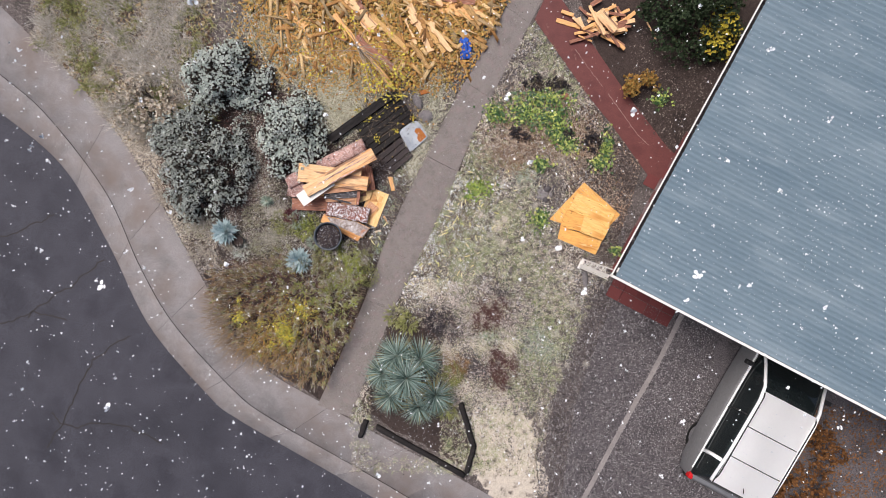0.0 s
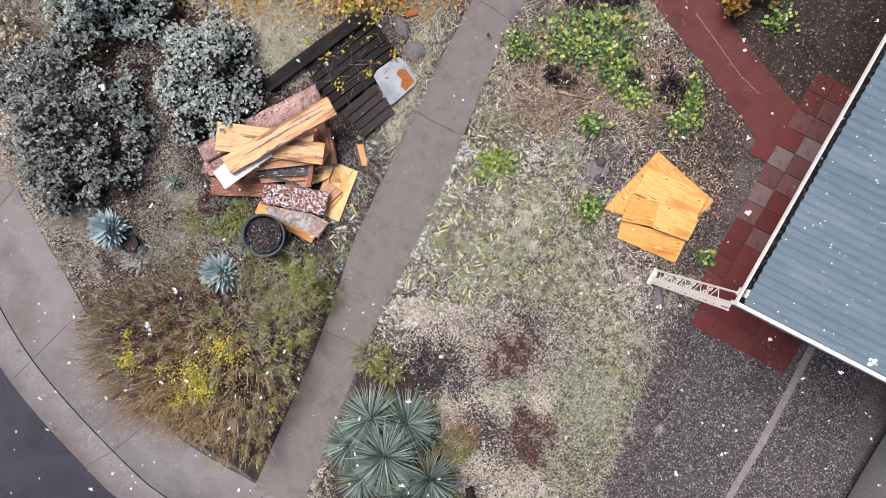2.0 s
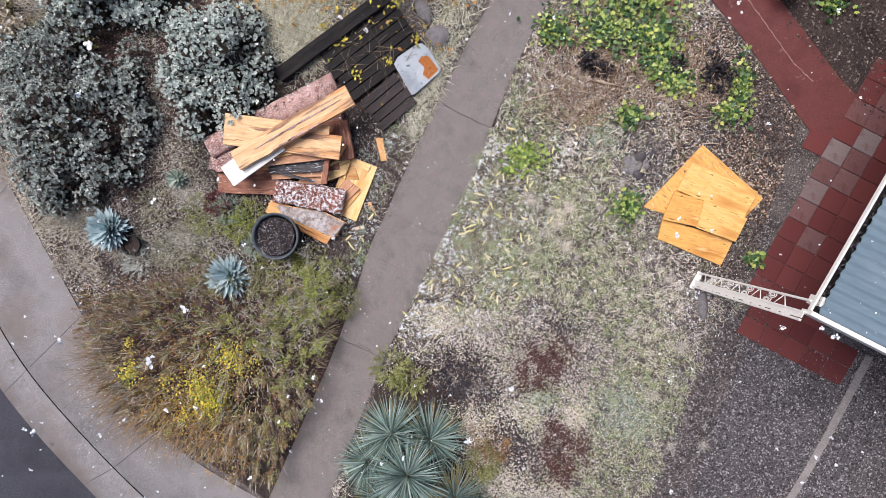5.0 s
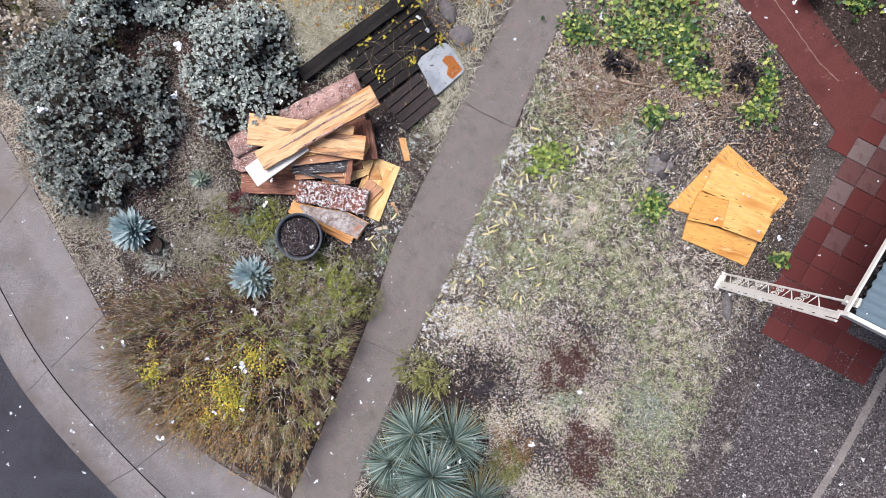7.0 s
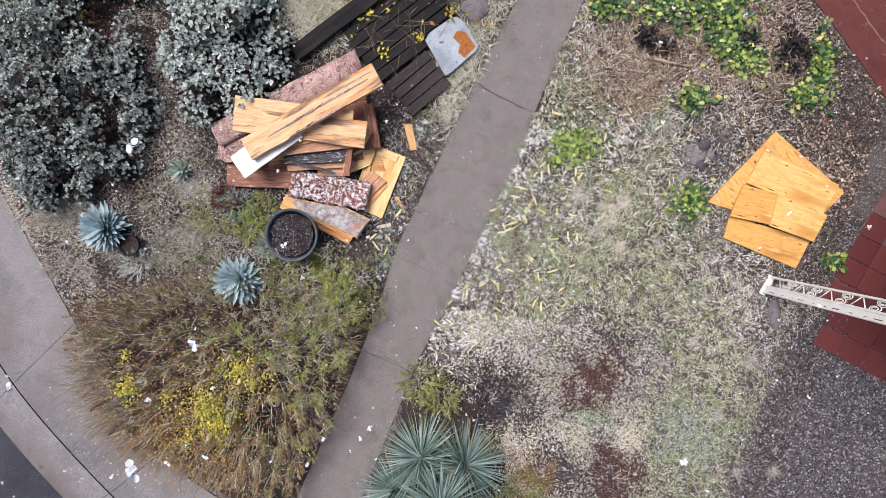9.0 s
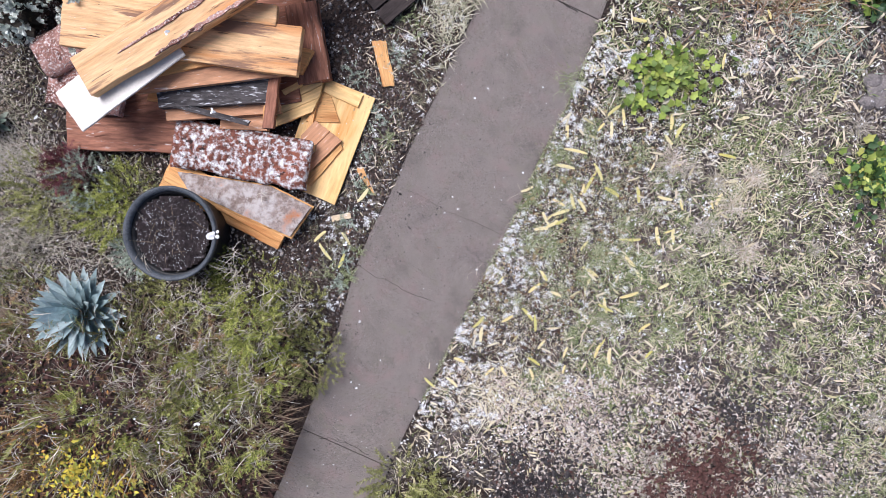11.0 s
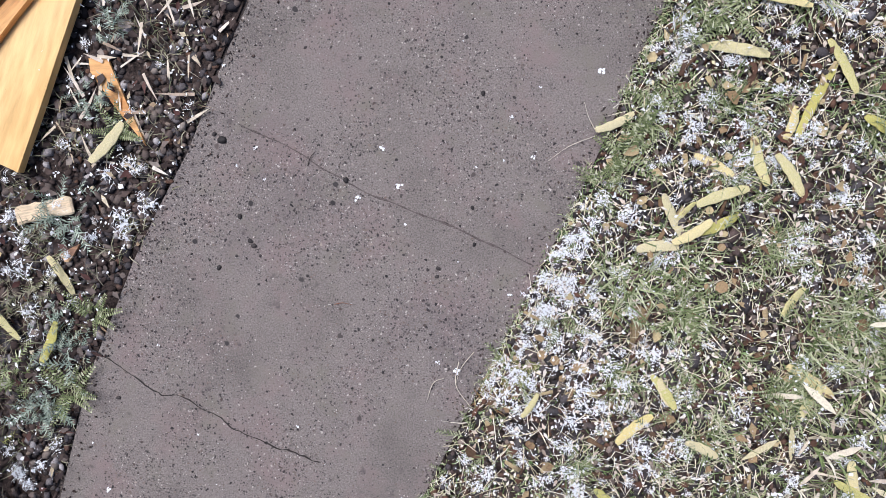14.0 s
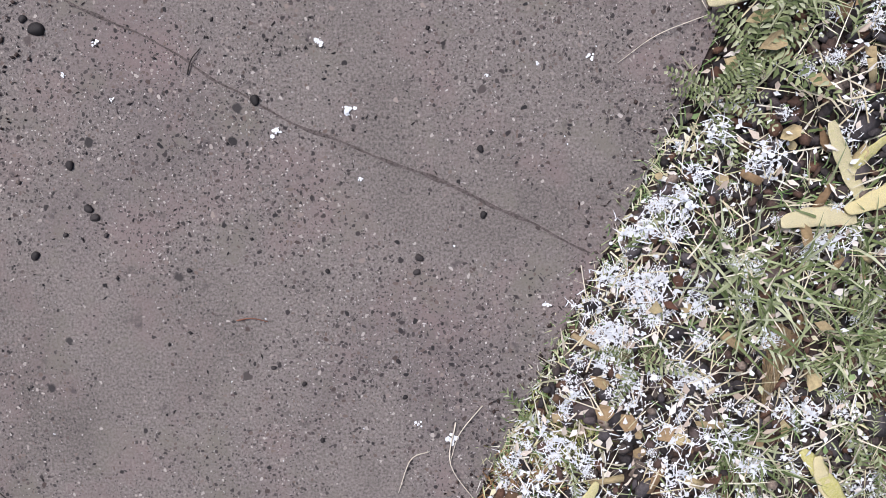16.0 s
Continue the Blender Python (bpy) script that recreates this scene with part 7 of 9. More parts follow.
stuff("path_snow", scatter(ROUND_V, ROUND_F, p, turn_matrices(U(0, 6.3, n), U(-0.2, 0.2, n), U(-0.2, 0.2, n)), q * U(0.15, 0.75, n)), M_SNOW, "melting snow specks on the walkway", "snow")
p = plan_points(1500, -1.4, 1.4, -1.3, 1.6, lambda x, y: (x > walk_left(y) + 0.04) & (x < walk_right(y) - 0.03) & (U(0, 1, len(x)) < 0.12 + 0.9 * patchy(x, y, 4.0, 91) ** 2))
n = len(p)
stuff("path_grit", scatter(OCTA_V, OCTA_F, lift(p, 0.001), turn_matrices(U(0, 6.3, n), U(-0.3, 0.3, n), U(0, 6, n)), np.stack([0.0012 + 0.004 * U(0, 1, n) ** 3, 0.001 + 0.003 * U(0, 1, n) ** 3, 0.0008 + 0.001 * U(0, 1, n)], -1)), M_PEBBLE, "fine dark grit strewn over the walkway", "grit")

p = plan_points(1900, -0.6, 1.5, -0.9, 1.0, lambda x, y: on_lawn(x, y) & (x < walk_right(y) + 0.85))
n = len(p)
stuff("fine_straw", blades(lift(p, U(0.0, 0.02, n)), U(0, 6.28, n), U(1.2, 1.7, n), U(0.02, 0.08, n), U(0.0012, 0.0026, n), U(-0.3, 0.5, n)), M_CREAM, "fine cream-coloured straw matted beside the path", "litter")
p = np.concatenate([plan_points(3200, -0.8, 1.6, -0.9, 1.0, lambda x, y: on_lawn(x, y) & (x < walk_right(y) + 0.9)), plan_points(1500, -1.9, 0.4, -1.0, 1.8, lambda x, y: left_bed(x, y) & (x > walk_left(y) - 0.8) & (U(0, 1, len(x)) < patchy(x, y, 9, 51)))])
n = len(p)
stuff("snow_flecks", scatter(LEAF_V, LEAF_F, lift(p, U(0.003, 0.022, n)), turn_matrices(U(0, 6.3, n), U(-0.7, 0.7, n), U(0, 6, n)), 0.004 + 0.009 * U(0, 1, n) ** 2), M_SNOW, "fine flecks of snow caught in the grass", "snow")

p = plan_points(3600, -1.9, 0.4, -1.3, 2.0, lambda x, y: left_bed(x, y) & (x > walk_left(y) - 0.8))
n = len(p)
stuff("mulch_lumps", scatter(STONE_V, STONE_F, lift(p, YARD_Z + U(0.003, 0.014, n)), turn_matrices(U(0, 6, n), U(-0.5, 0.5, n), U(0, 6, n)), np.stack([U(0.007, 0.02, n), U(0.006, 0.014, n), U(0.004, 0.009, n)], -1)), M_MULCH, "dark lumps of bark and cinder in the bed", "mulch")
FERN_V, FERN_F = [(0, -0.012, 0), (0, 0.012, 0), (1, 0, 0.03)], [(0, 1, 2)]
for j in range(22):
    t, sd, b0 = 0.1 + 0.88 * (j // 2) / 10, 1 if j % 2 else -1, len(FERN_V)
    L = 0.21 * (1.12 - 0.75 * t)
    FERN_V += [(t, 0, 0.01), (t + 0.01, sd * L * 0.6, 0.05), (t + 0.05, sd * L, 0.02), (t + 0.075, sd * L * 0.5, 0.04)]
    FERN_F += [(b0, b0 + 1, b0 + 2), (b0, b0 + 2, b0 + 3)]
for x, y, k, q in ((0.445, 0.275, 13, 0.1), (0.40, 0.22, 6, 0.08), (0.62, -0.08, 8, 0.09), (0.30, -0.14, 5, 0.07), (0.52, 0.40, 8, 0.09), (-0.95, -0.32, 10, 0.09), (-0.88, -0.12, 7, 0.08), (-0.80, 0.34, 7, 0.08), (0.86, -0.3, 8, 0.1), (0.7, 0.6, 8, 0.1)):
    a = np.arange(k) * 2.4 + U(-0.4, 0.4, k)
    ob = thing("fern_weed", pose(x, y, 0.004), "low ferny green weed with fine leaflets", "weed", "ferny weeds")
    fast("fronds", *scatter(FERN_V, FERN_F, np.stack([0.006 * np.cos(a), 0.006 * np.sin(a), U(0, 0.012, k)], -1), turn_matrices(a, U(-0.45, -0.05, k), U(-0.3, 0.3, k)), q * U(0.6, 1.1, k)), M_FERN, ob)
for x, y, q, k, mt, L, lab in ((0.455, -0.05, 0.03, 46, M_FRESH, 0.12, "tuft of broad green grass blades by the path"), (0.42, 0.0, 0.02, 26, M_FRESH, 0.10, "tuft of broad green grass blades by the path"), (0.60, 0.02, 0.035, 40, M_FRESH, 0.12, "tuft of broad green grass blades by the path"), (0.72, -0.28, 0.03, 36, M_FRESH, 0.1, "tuft of broad green grass blades by the path"), (0.89, 0.67, 0.035, 60, M_FRESH, 0.13, "tuft of broad green grass blades by the path"), (0.97, -0.16, 0.050, 120, M_FRESH, 0.13, "tuft of broad green grass blades by the path"), (1.17, -0.29, 0.060, 130, M_FRESH, 0.13, "tuft of broad green grass blades by the path"), (0.48, -0.03, 0.030, 50, M_FRESH, 0.13, "tuft of broad green grass blades by the path"), (0.19, -0.265, 0.03, 420, M_OLIVE, 0.035, "olive-brown moss cushion at the path edge"), (0.145, -0.31, 0.025, 320, M_RUSSET, 0.035, "brown withered moss at the path edge"), (0.235, -0.235, 0.018, 160, M_OLIVE, 0.03, "olive-brown moss cushion at the path edge")):
    ob = thing("grass_tuft", pose(0, 0, 0), lab, "grass tuft", "green tufts")
    tagged(fast("tuft_growth", *blades(np.stack([rng.normal(x, q, k), rng.normal(y, q, k), np.full(k, YARD_Z)], -1), U(0, 6.28, k), U(0.5, 1.45, k), L * U(0.5, 1.1, k), 0.0045 if mt is M_FRESH else 0.0028, U(0.2, 0.8, k)), mt, ob), kind="stuff")
p = plan_points(85, -0.3, 1.6, -0.9, 1.0, near)
n = len(p)
stuff("curled_leaves", scatter(ROUND_V, ROUND_F, lift(p, U(0.008, 0.02, n)), turn_matrices(U(0, 6.3, n), U(-0.5, 0.5, n), U(-0.4, 0.4, n)), np.stack([U(0.02, 0.045, n), U(0.014, 0.034, n), U(0.06, 0.16, n)], -1)), M_FALLEN, "curled brown and ochre leaves on the grass", "leaf litter")

# crumbs of soil and grit strewn over the edges of the walkway
y = U(-1.6, 1.9, 2600)
side = U(0, 1, 2600) < 0.5
off = rng.exponential(1.0, 2600) * np.where(side, 0.034, 0.02)
p = np.stack([np.where(side, walk_left(y) + off, walk_right(y) - off), y], -1)
n = len(p)
stuff("edge_crumbs", scatter(OCTA_V, OCTA_F, lift(p, 0.002), turn_matrices(U(0, 6.3, n), U(-0.3, 0.3, n), U(0, 6, n)), np.stack([0.001 + 0.005 * U(0, 1, n) ** 2, 0.001 + 0.0035 * U(0, 1, n) ** 2, 0.001 + 0.003 * U(0, 1, n) ** 2], -1)), M_MULCH, "crumbs of soil along the path edges", "soil crumbs")
y = U(-1.3, 1.6, 5200)
p = np.stack([walk_right(y) + rng.normal(0.004, 0.011, 5200), y], -1)
p = p[U(0, 1, 5200) < 0.2 + 0.8 * patchy(y * 0, y, 14, 71)]
n = len(p)
stuff("edge_moss", blades(lift(p, -0.006), U(0, 6.28, n), U(0.5, 1.5, n), U(0.006, 0.03, n), U(0.001, 0.0026, n), U(0.2, 0.9, n)), M_VERGE, "moss and fine grass creeping over the path edge", "grass")
p = plan_points(170, -0.6, 1.5, -0.9, 1.0, near)
n = len(p)
stuff("verge_stones", scatter(STONE_V, STONE_F, lift(p, U(-0.002, 0.006, n)), turn_matrices(U(0, 6, n), U(-0.3, 0.3, n), U(0, 6, n)), np.stack([U(0.012, 0.026, n), U(0.010, 0.02, n), U(0.006, 0.013, n)], -1)), M_DARKSTONE, "larger wet dark stones among the grass", "stones")
p = plan_points(130, -0.6, 1.5, -0.9, 1.0, near)
n = len(p)
stuff("bark_bits", scatter(FRAG_V, FRAG_F, lift(p, U(0.0, 0.012, n)), turn_matrices(U(0, 6.3, n), U(-0.3, 0.3, n), U(-0.3, 0.3, n)), np.stack([U(0.012, 0.05, n), U(0.03, 0.07, n), U(0.04, 0.09, n)], -1)), M_FALLEN, "splinters of brown bark among the grass", "wood debris")
for x, y, q, k in ((1.0, -0.12, 0.05, 420), (0.72, 0.22, 0.03, 200), (0.88, -0.32, 0.035, 240), (1.05, 0.35, 0.04, 260), (0.6, -0.12, 0.022, 150), (0.5, 0.36, 0.02, 130), (0.35, -0.5, 0.02, 120), (1.2, -0.55, 0.04, 260), (0.62, 0.62, 0.035, 240), (0.9, 0.8, 0.04, 240), (0.78, -0.75, 0.04, 240), (1.15, 0.1, 0.05, 300), (0.82, 0.05, 0.03, 200), (0.7, 0.42, 0.03, 200), (1.25, 0.6, 0.05, 300), (1.3, -0.2, 0.05, 300), (0.68, -0.42, 0.03, 200), (1.0, -0.62, 0.05, 280), (0.45, -0.28, 0.02, 110), (1.1, 1.0, 0.06, 300), (0.75, 1.15, 0.05, 260), (1.5, -0.7, 0.06, 300), (1.7, -0.3, 0.06, 300), (0.5, -1.1, 0.05, 260), (1.5, 0.9, 0.06, 300)):
    ob = thing("grass_tuft", pose(0, 0, 0), "fresh green grass tuft beside the walkway", "grass tuft", "green tufts")
    tagged(fast("tuft_growth", *blades(np.stack([rng.normal(x, q, k), rng.normal(y, q, k), np.full(k, YARD_Z)], -1), U(0, 6.28, k), U(0.4, 1.45, k), U(0.03, 0.10, k), U(0.002, 0.0045, k), U(0.2, 0.8, k)), M_FRESH, ob), kind="stuff")
p = plan_points(1300, -0.6, 1.5, -0.9, 1.0, near)
n = len(p)
stuff("verge_chips", scatter(LEAF_V, LEAF_F, lift(p, U(0.004, 0.02, n)), turn_matrices(U(0, 6.3, n), U(-0.5, 0.5, n), U(0, 6, n)), np.stack([U(0.006, 0.024, n), U(0.008, 0.02, n), U(0.01, 0.03, n)], -1)), M_FROSTED, "pale torn bits of leaf and straw in the grass", "litter")
p = plan_points(240, -1.9, 0.4, -1.2, 1.9, lambda x, y: left_bed(x, y) & (x > walk_left(y) - 0.8))
n = len(p)
stuff("mulch_leaves", scatter(LEAF_V, LEAF_F, lift(p, U(0.003, 0.02, n)), turn_matrices(U(0, 6.3, n), U(-0.6, 0.6, n), U(0, 6, n)), np.stack([U(0.012, 0.04, n), U(0.012, 0.035, n), U(0.02, 0.06, n)], -1)), M_REDLITTER, "curled brown leaves in the mulch", "leaf litter")
# pale chips and green weeds in the mulch
p = plan_points(230, -1.9, 0.4, -1.0, 1.8, lambda x, y: left_bed(x, y) & (x > walk_left(y) - 0.8))
n = len(p)
stuff("mulch_chips", scatter(LEAF_V, LEAF_F, lift(p, U(0.003, 0.02, n)), turn_matrices(U(0, 6.3, n), U(-0.4, 0.4, n), U(0, 6, n)), np.stack([U(0.008, 0.05, n) * U(0.4, 1, n), U(0.008, 0.026, n), U(0.01, 0.03, n)], -1)), M_CHIPS, "pale wood chips and dead leaves in the mulch", "litter")
c = plan_points(230, -1.6, 0.5, -1.0, 2.2, lambda x, y: left_bed(x, y) & (x > walk_left(y) - 0.6))
p = np.repeat(c, 26, 0) + rng.normal(0, 0.02, (len(c) * 26, 2))
n = len(p)
stuff("mulch_weeds", blades(lift(p, YARD_Z), U(0, 6.28, n), U(0.3, 1.4, n), U(0.02, 0.08, n), U(0.0014, 0.0036, n), U(0.2, 0.9, n)), M_WEED, "thin green weeds in the mulch", "weeds")

p = plan_points(6000, 4.9, 8.2, 1.7, 5.0, lambda x, y: (x > 8.05 - 0.98 * y) & (x > 5.0 + 0.2 * U(0, 1, len(x))))
n = len(p)
stuff("bed_litter", scatter(LEAF_V, LEAF_F, lift(p, U(-0.008, 0.012, n)), turn_matrices(U(0, 6.3, n), U(-0.4, 0.4, n), U(0, 6, n)), U(0.02, 0.06, n)), M_MULCH, "dark leaf litter in the bed by the house", "leaf litter")
p = plan_points(8000, 0.2, 3.2, -4.2, -1.1, lambda x, y: on_lawn(x, y) & (U(0, 1, len(x)) < np.clip(1.25 - 0.42 * (x - 0.2), 0.1, 1) * (0.15 + patchy(x, y, 7, 29))) & ~((x < 0.6) & (y < -2.3)))
n = len(p)
stuff("pale_litter", scatter(OCTA_V, OCTA_F, lift(p, U(0.0, 0.03, n)), turn_matrices(U(0, 6, n), U(-0.5, 0.5, n), U(0, 6, n)), np.stack([U(0.008, 0.026, n), U(0.006, 0.014, n), U(0.004, 0.008, n)], -1)), M_LITTER, "pale pinkish frosted litter on the bare lawn", "litter")
p = plan_points(250, -1.4, 0.5, 0.2, 2.4, lambda x, y: left_bed(x, y) & (x > walk_left(y) - 0.75))
n = len(p)
stuff("bed_straw", blades(lift(p, U(0.0, 0.02, n)), U(0, 6.28, n), U(1.3, 1.6, n), U(0.03, 0.10, n), U(0.004, 0.010, n), U(-0.2, 0.2, n)), M_STRAW, "pale straw and splinters beside the wood pile", "litter")
p = plan_points(11000, 3.5, 5.6, -0.6, 3.2, lambda x, y: (x < drive_edge(y)) & (U(0, 1, len(x)) < np.clip(0.6 * (x - 3.4), 0, 1)))
n = len(p)
stuff("strip_soil", scatter(STONE_V, STONE_F, lift(p, YARD_Z + U(0.004, 0.016, n)), turn_matrices(U(0, 6, n), U(-0.5, 0.5, n), U(0, 6, n)), np.stack([U(0.010, 0.026, n), U(0.008, 0.02, n), U(0.005, 0.011, n)], -1)), M_MULCH, "dark crumbly soil and bark by the pavers", "soil crumbs")
p = plan_points(1500, 3.6, 5.5, 0.2, 3.0, lambda x, y: (x < drive_edge(y)) & (U(0, 1, len(x)) < patchy(x, y, 4, 37)))
n = len(p)
stuff("strip_litter", scatter(LEAF_V, LEAF_F, lift(p, U(0.005, 0.02, n)), turn_matrices(U(0, 6.3, n), U(-0.5, 0.5, n), U(0, 6, n)), U(0.02, 0.06, n)), M_DEAD, "brown dead leaves on the gravel by the pavers", "leaf litter")
# red-brown mulch patches, orange litter
for nm, spots, mt, lab in (("straw_patches", ((0.5, -1.34, 0.24, 420), (0.16, -1.2, 0.17, 240), (0.76, -2.76, 0.18, 420), (1.47, -2.75, 0.17, 360), (2.24, -2.67, 0.13, 240), (1.3, -3.72, 0.25, 420), (2.0, 0.35, 0.15, 200)), M_CREAM, "cream-coloured straw matted in patches"),
                           ("ochre_patches", ((0.88, -3.18, 0.14, 300), (0.7, -2.95, 0.12, 200), (2.35, 1.75, 0.16, 260), (0.82, -3.49, 0.15, 260)), M_RUSSET, "ochre dead grass in patches"),
                           ("sage_patches", ((3.05, -2.78, 0.22, 420), (1.71, -2.38, 0.16, 300), (2.9, -2.4, 0.2, 300), (2.5, 1.45, 0.2, 300)), M_SAGE, "sage-green weeds in patches")):
    p = np.concatenate([np.stack([rng.normal(x, r, k), rng.normal(y, r * 0.8, k)], -1) for x, y, r, k in spots])
    n = len(p)
    stuff(nm, blades(lift(p, YARD_Z + 0.008), U(0, 6.28, n), U(0.9, 1.5, n), U(0.04, 0.13, n), U(0.004, 0.009, n), U(-0.1, 0.4, n)), mt, lab, "grass")
p = np.concatenate([np.stack([rng.normal(x, r, k), rng.normal(y, r, k)], -1) for x, y, r, k in ((0.53, -1.98, 0.22, 900), (1.24, -3.05, 0.17, 520), (1.5, -3.3, 0.2, 500), (1.99, -1.31, 0.16, 300), (0.85, -2.35, 0.2, 400))])
n = len(p)
stuff("dark_cinders", scatter(STONE_V, STONE_F, lift(p, U(0.0, 0.03, n)), turn_matrices(U(0, 6, n), U(-0.5, 0.5, n), U(0, 6, n)), np.stack([U(0.010, 0.026, n), U(0.008, 0.02, n), U(0.005, 0.011, n)], -1)), M_DARKSTONE, "dark cinders and gravel showing in the lawn", "gravel")
p = np.concatenate([np.stack([rng.normal(x, r, k), rng.normal(y, r, k)], -1) for x, y, r, k in ((1.68, -1.9, 0.20, 2000), (1.92, -1.72, 0.13, 800), (1.55, -2.15, 0.12, 500), (2.08, -3.2, 0.20, 1800), (1.92, -2.95, 0.13, 500), (1.95, -3.55, 0.14, 800), (0.5, -2.2, 0.3, 400))])
p = p[U(0, 1, len(p)) < 0.05 + patchy(p[:, 0], p[:, 1], 15, 44)]
n = len(p)
stuff("red_mulch", scatter(LEAF_V, LEAF_F, lift(p, U(0.01, 0.075, n)), turn_matrices(U(0, 6.3, n), U(-0.4, 0.4, n), U(0, 6, n)), U(0.02, 0.05, n)), M_REDLITTER, "patches of red-brown mulch in the lawn", "mulch")
p = plan_points(21000, -6.5, 4.2, 2.6, 9.0, lambda x, y: left_bed(x, y) & (U(0, 1, len(x)) < patchy(x, y, 1.3, 21) * np.clip(1.6 - np.hypot(x + 0.8, y - 6.2) / 2.6, 0, 1) * ((y > 3.5) | (x < -2.4) | (U(0, 1, len(x)) < 0.12))))
n = len(p)
p = np.concatenate([p, np.stack([rng.normal(-2.3, 0.5, 1300), rng.normal(4.3, 0.45, 1300)], -1), np.stack([rng.normal(-1.1, 0.6, 1500), rng.normal(4.25, 0.35, 1500)], -1)])
p = p[left_bed(p[:, 0], p[:, 1])]
n = len(p)
stuff("leaf_litter", scatter(LEAF_V, LEAF_F, lift(p, U(0.0, 0.09, n)), turn_matrices(U(0, 6.3, n), U(-0.6, 0.6, n), U(0, 6, n)), U(0.04, 0.10, n)), M_ORANGE, "deep orange and gold leaf litter", "leaf litter")
p = plan_points(12000, -9.0, 3.5, 2.2, 9.0, lambda x, y: left_bed(x, y) & ~under_shrub(x, y) & ~((x > -1.9) & (x < 0.1) & (y < 3.3)))
n = len(p)
stuff("bank_grass", blades(lift(p, YARD_Z), U(0, 6.28, n), U(0.4, 1.4, n), U(0.06, 0.16, n), U(0.006, 0.012, n), 0.4), M_GRASS, "straggly grass in the back garden", "grass")
p = plan_points(5000, 7.4, 12, -9.0, -4.0, lambda x, y: (x > 8.3 - (y + 4) * -0.1))
n = len(p)
stuff("drive_litter", scatter(LEAF_V, LEAF_F, lift(p, U(0.0, 0.05, n)), turn_matrices(U(0, 6.3, n), U(-0.5, 0.5, n), U(0, 6, n)), U(0.03, 0.08, n)), M_RUSTLITTER, "rust-brown leaf litter beside the driveway", "leaf litter")
p = plan_points(9000, -9.6, -5.0, -1.0, 5.0, lambda x, y: left_bed(x, y) & (x < inner_edge(y) + 0.9) & (U(0, 1, len(x)) < 0.12 + patchy(x, y, 3.4, 57)))
n = len(p)
stuff("verge_straw", blades(lift(p, YARD_Z), U(0, 6.28, n), U(0.6, 1.5, n), U(0.05, 0.14, n), U(0.004, 0.008, n), 0.4), M_STRAW, "bleached dry grass along the pavement", "grass")
p = np.concatenate([np.stack([rng.normal(x, r, k), rng.normal(y, r, k)], -1) for x, y, r, k in ((-3.5, 0.2, 0.4, 900), (-3.6, 1.1, 0.25, 400), (-2.7, 0.35, 0.25, 400), (-4.2, -0.3, 0.4, 600), (-5.4, 0.25, 0.3, 700))])
n = len(p)
stuff("bed_weeds", blades(lift(p, YARD_Z), U(0, 6.28, n), U(0.3, 1.3, n), U(0.06, 0.22, n), U(0.003, 0.007, n), 0.5), M_WEED, "wispy grey-green weeds in the bed", "weeds")

p = np.concatenate([np.stack([rng.normal(x, rx, k), rng.normal(y, ry, k)], -1) for x, y, rx, ry, k in ((-3.75, 0.95, 0.16, 0.4, 400), (-3.55, 0.62, 0.13, 0.10, 700), (-4.0, 1.9, 0.12, 0.5, 500), (-5.3, 0.35, 0.5, 0.18, 1300), (-3.1, -0.1, 0.4, 0.2, 600), (-3.6, 0.0, 0.2, 0.1, 700), (-4.0, -0.2, 0.4, 0.2, 700))])
n = len(p)
stuff("dry_wisps", blades(lift(p, YARD_Z), U(0, 6.28, n), U(0.5, 1.45, n), U(0.08, 0.24, n), U(0.002, 0.005, n), 0.5), M_WISP, "fuzzy pale dry grass between the shrubs", "grass")
p = np.concatenate([np.stack([rng.normal(x, rx, k), rng.normal(y, ry, k)], -1) for x, y, rx, ry, k in ((-1.8, 2.85, 0.2, 0.22, 1800), (-2.0, 3.35, 0.32, 0.4, 7500), (-1.6, 3.9, 0.4, 0.3, 4000), (-2.7, 4.3, 0.5, 0.4, 6000), (-3.5, 4.9, 0.5, 0.4, 3000), (0.35, 3.3, 0.22, 0.5, 1600), (-0.12, 1.75, 0.12, 0.28, 900), (0.12, 2.35, 0.10, 0.25, 600))])
p = p[left_bed(p[:, 0], p[:, 1])]
n = len(p)
stuff("golden_grass", blades(lift(p, YARD_Z), U(0, 6.28, n), U(0.4, 1.45, n), U(0.06, 0.2, n), U(0.004, 0.009, n), 0.4), M_GOLD, "pale green and golden grass behind the shrub", "grass")
c = np.array([(-1.14, 3.10), (-0.70, 3.30), (-0.14, 2.85), (-0.52, 2.53), (-1.0, 2.37), (-1.21, 2.89), (-0.95, 3.25), (-1.45, 3.05), (-0.45, 3.4)])
p = np.concatenate([np.repeat(c, 14, 0) + rng.normal(0, 0.045, (14 * len(c), 2)), np.stack([rng.normal(-0.95, 0.5, 34), rng.normal(3.0, 0.4, 34)], -1)])
n = len(p)
stuff("pallet_leaves", scatter(LEAF_V, LEAF_F, lift(p, U(0.085, 0.14, n)), turn_matrices(U(0, 6.3, n), U(-0.6, 0.6, n), U(0, 6, n)), U(0.03, 0.075, n)), M_YGREEN, "fallen yellow leaves scattered over the pallets", "leaf litter")
p = np.stack([rng.normal(-0.95, 0.5, 90), rng.normal(2.85, 0.4, 90)], -1)
n = len(p)
stuff("pallet_twigs", blades(lift(p, U(0.085, 0.11, n)), U(0, 6.28, n), U(1.3, 1.6, n), U(0.1, 0.4, n), 0.006, 0.2), M_TWIG, "thin twigs lying over the pallets", "twigs")

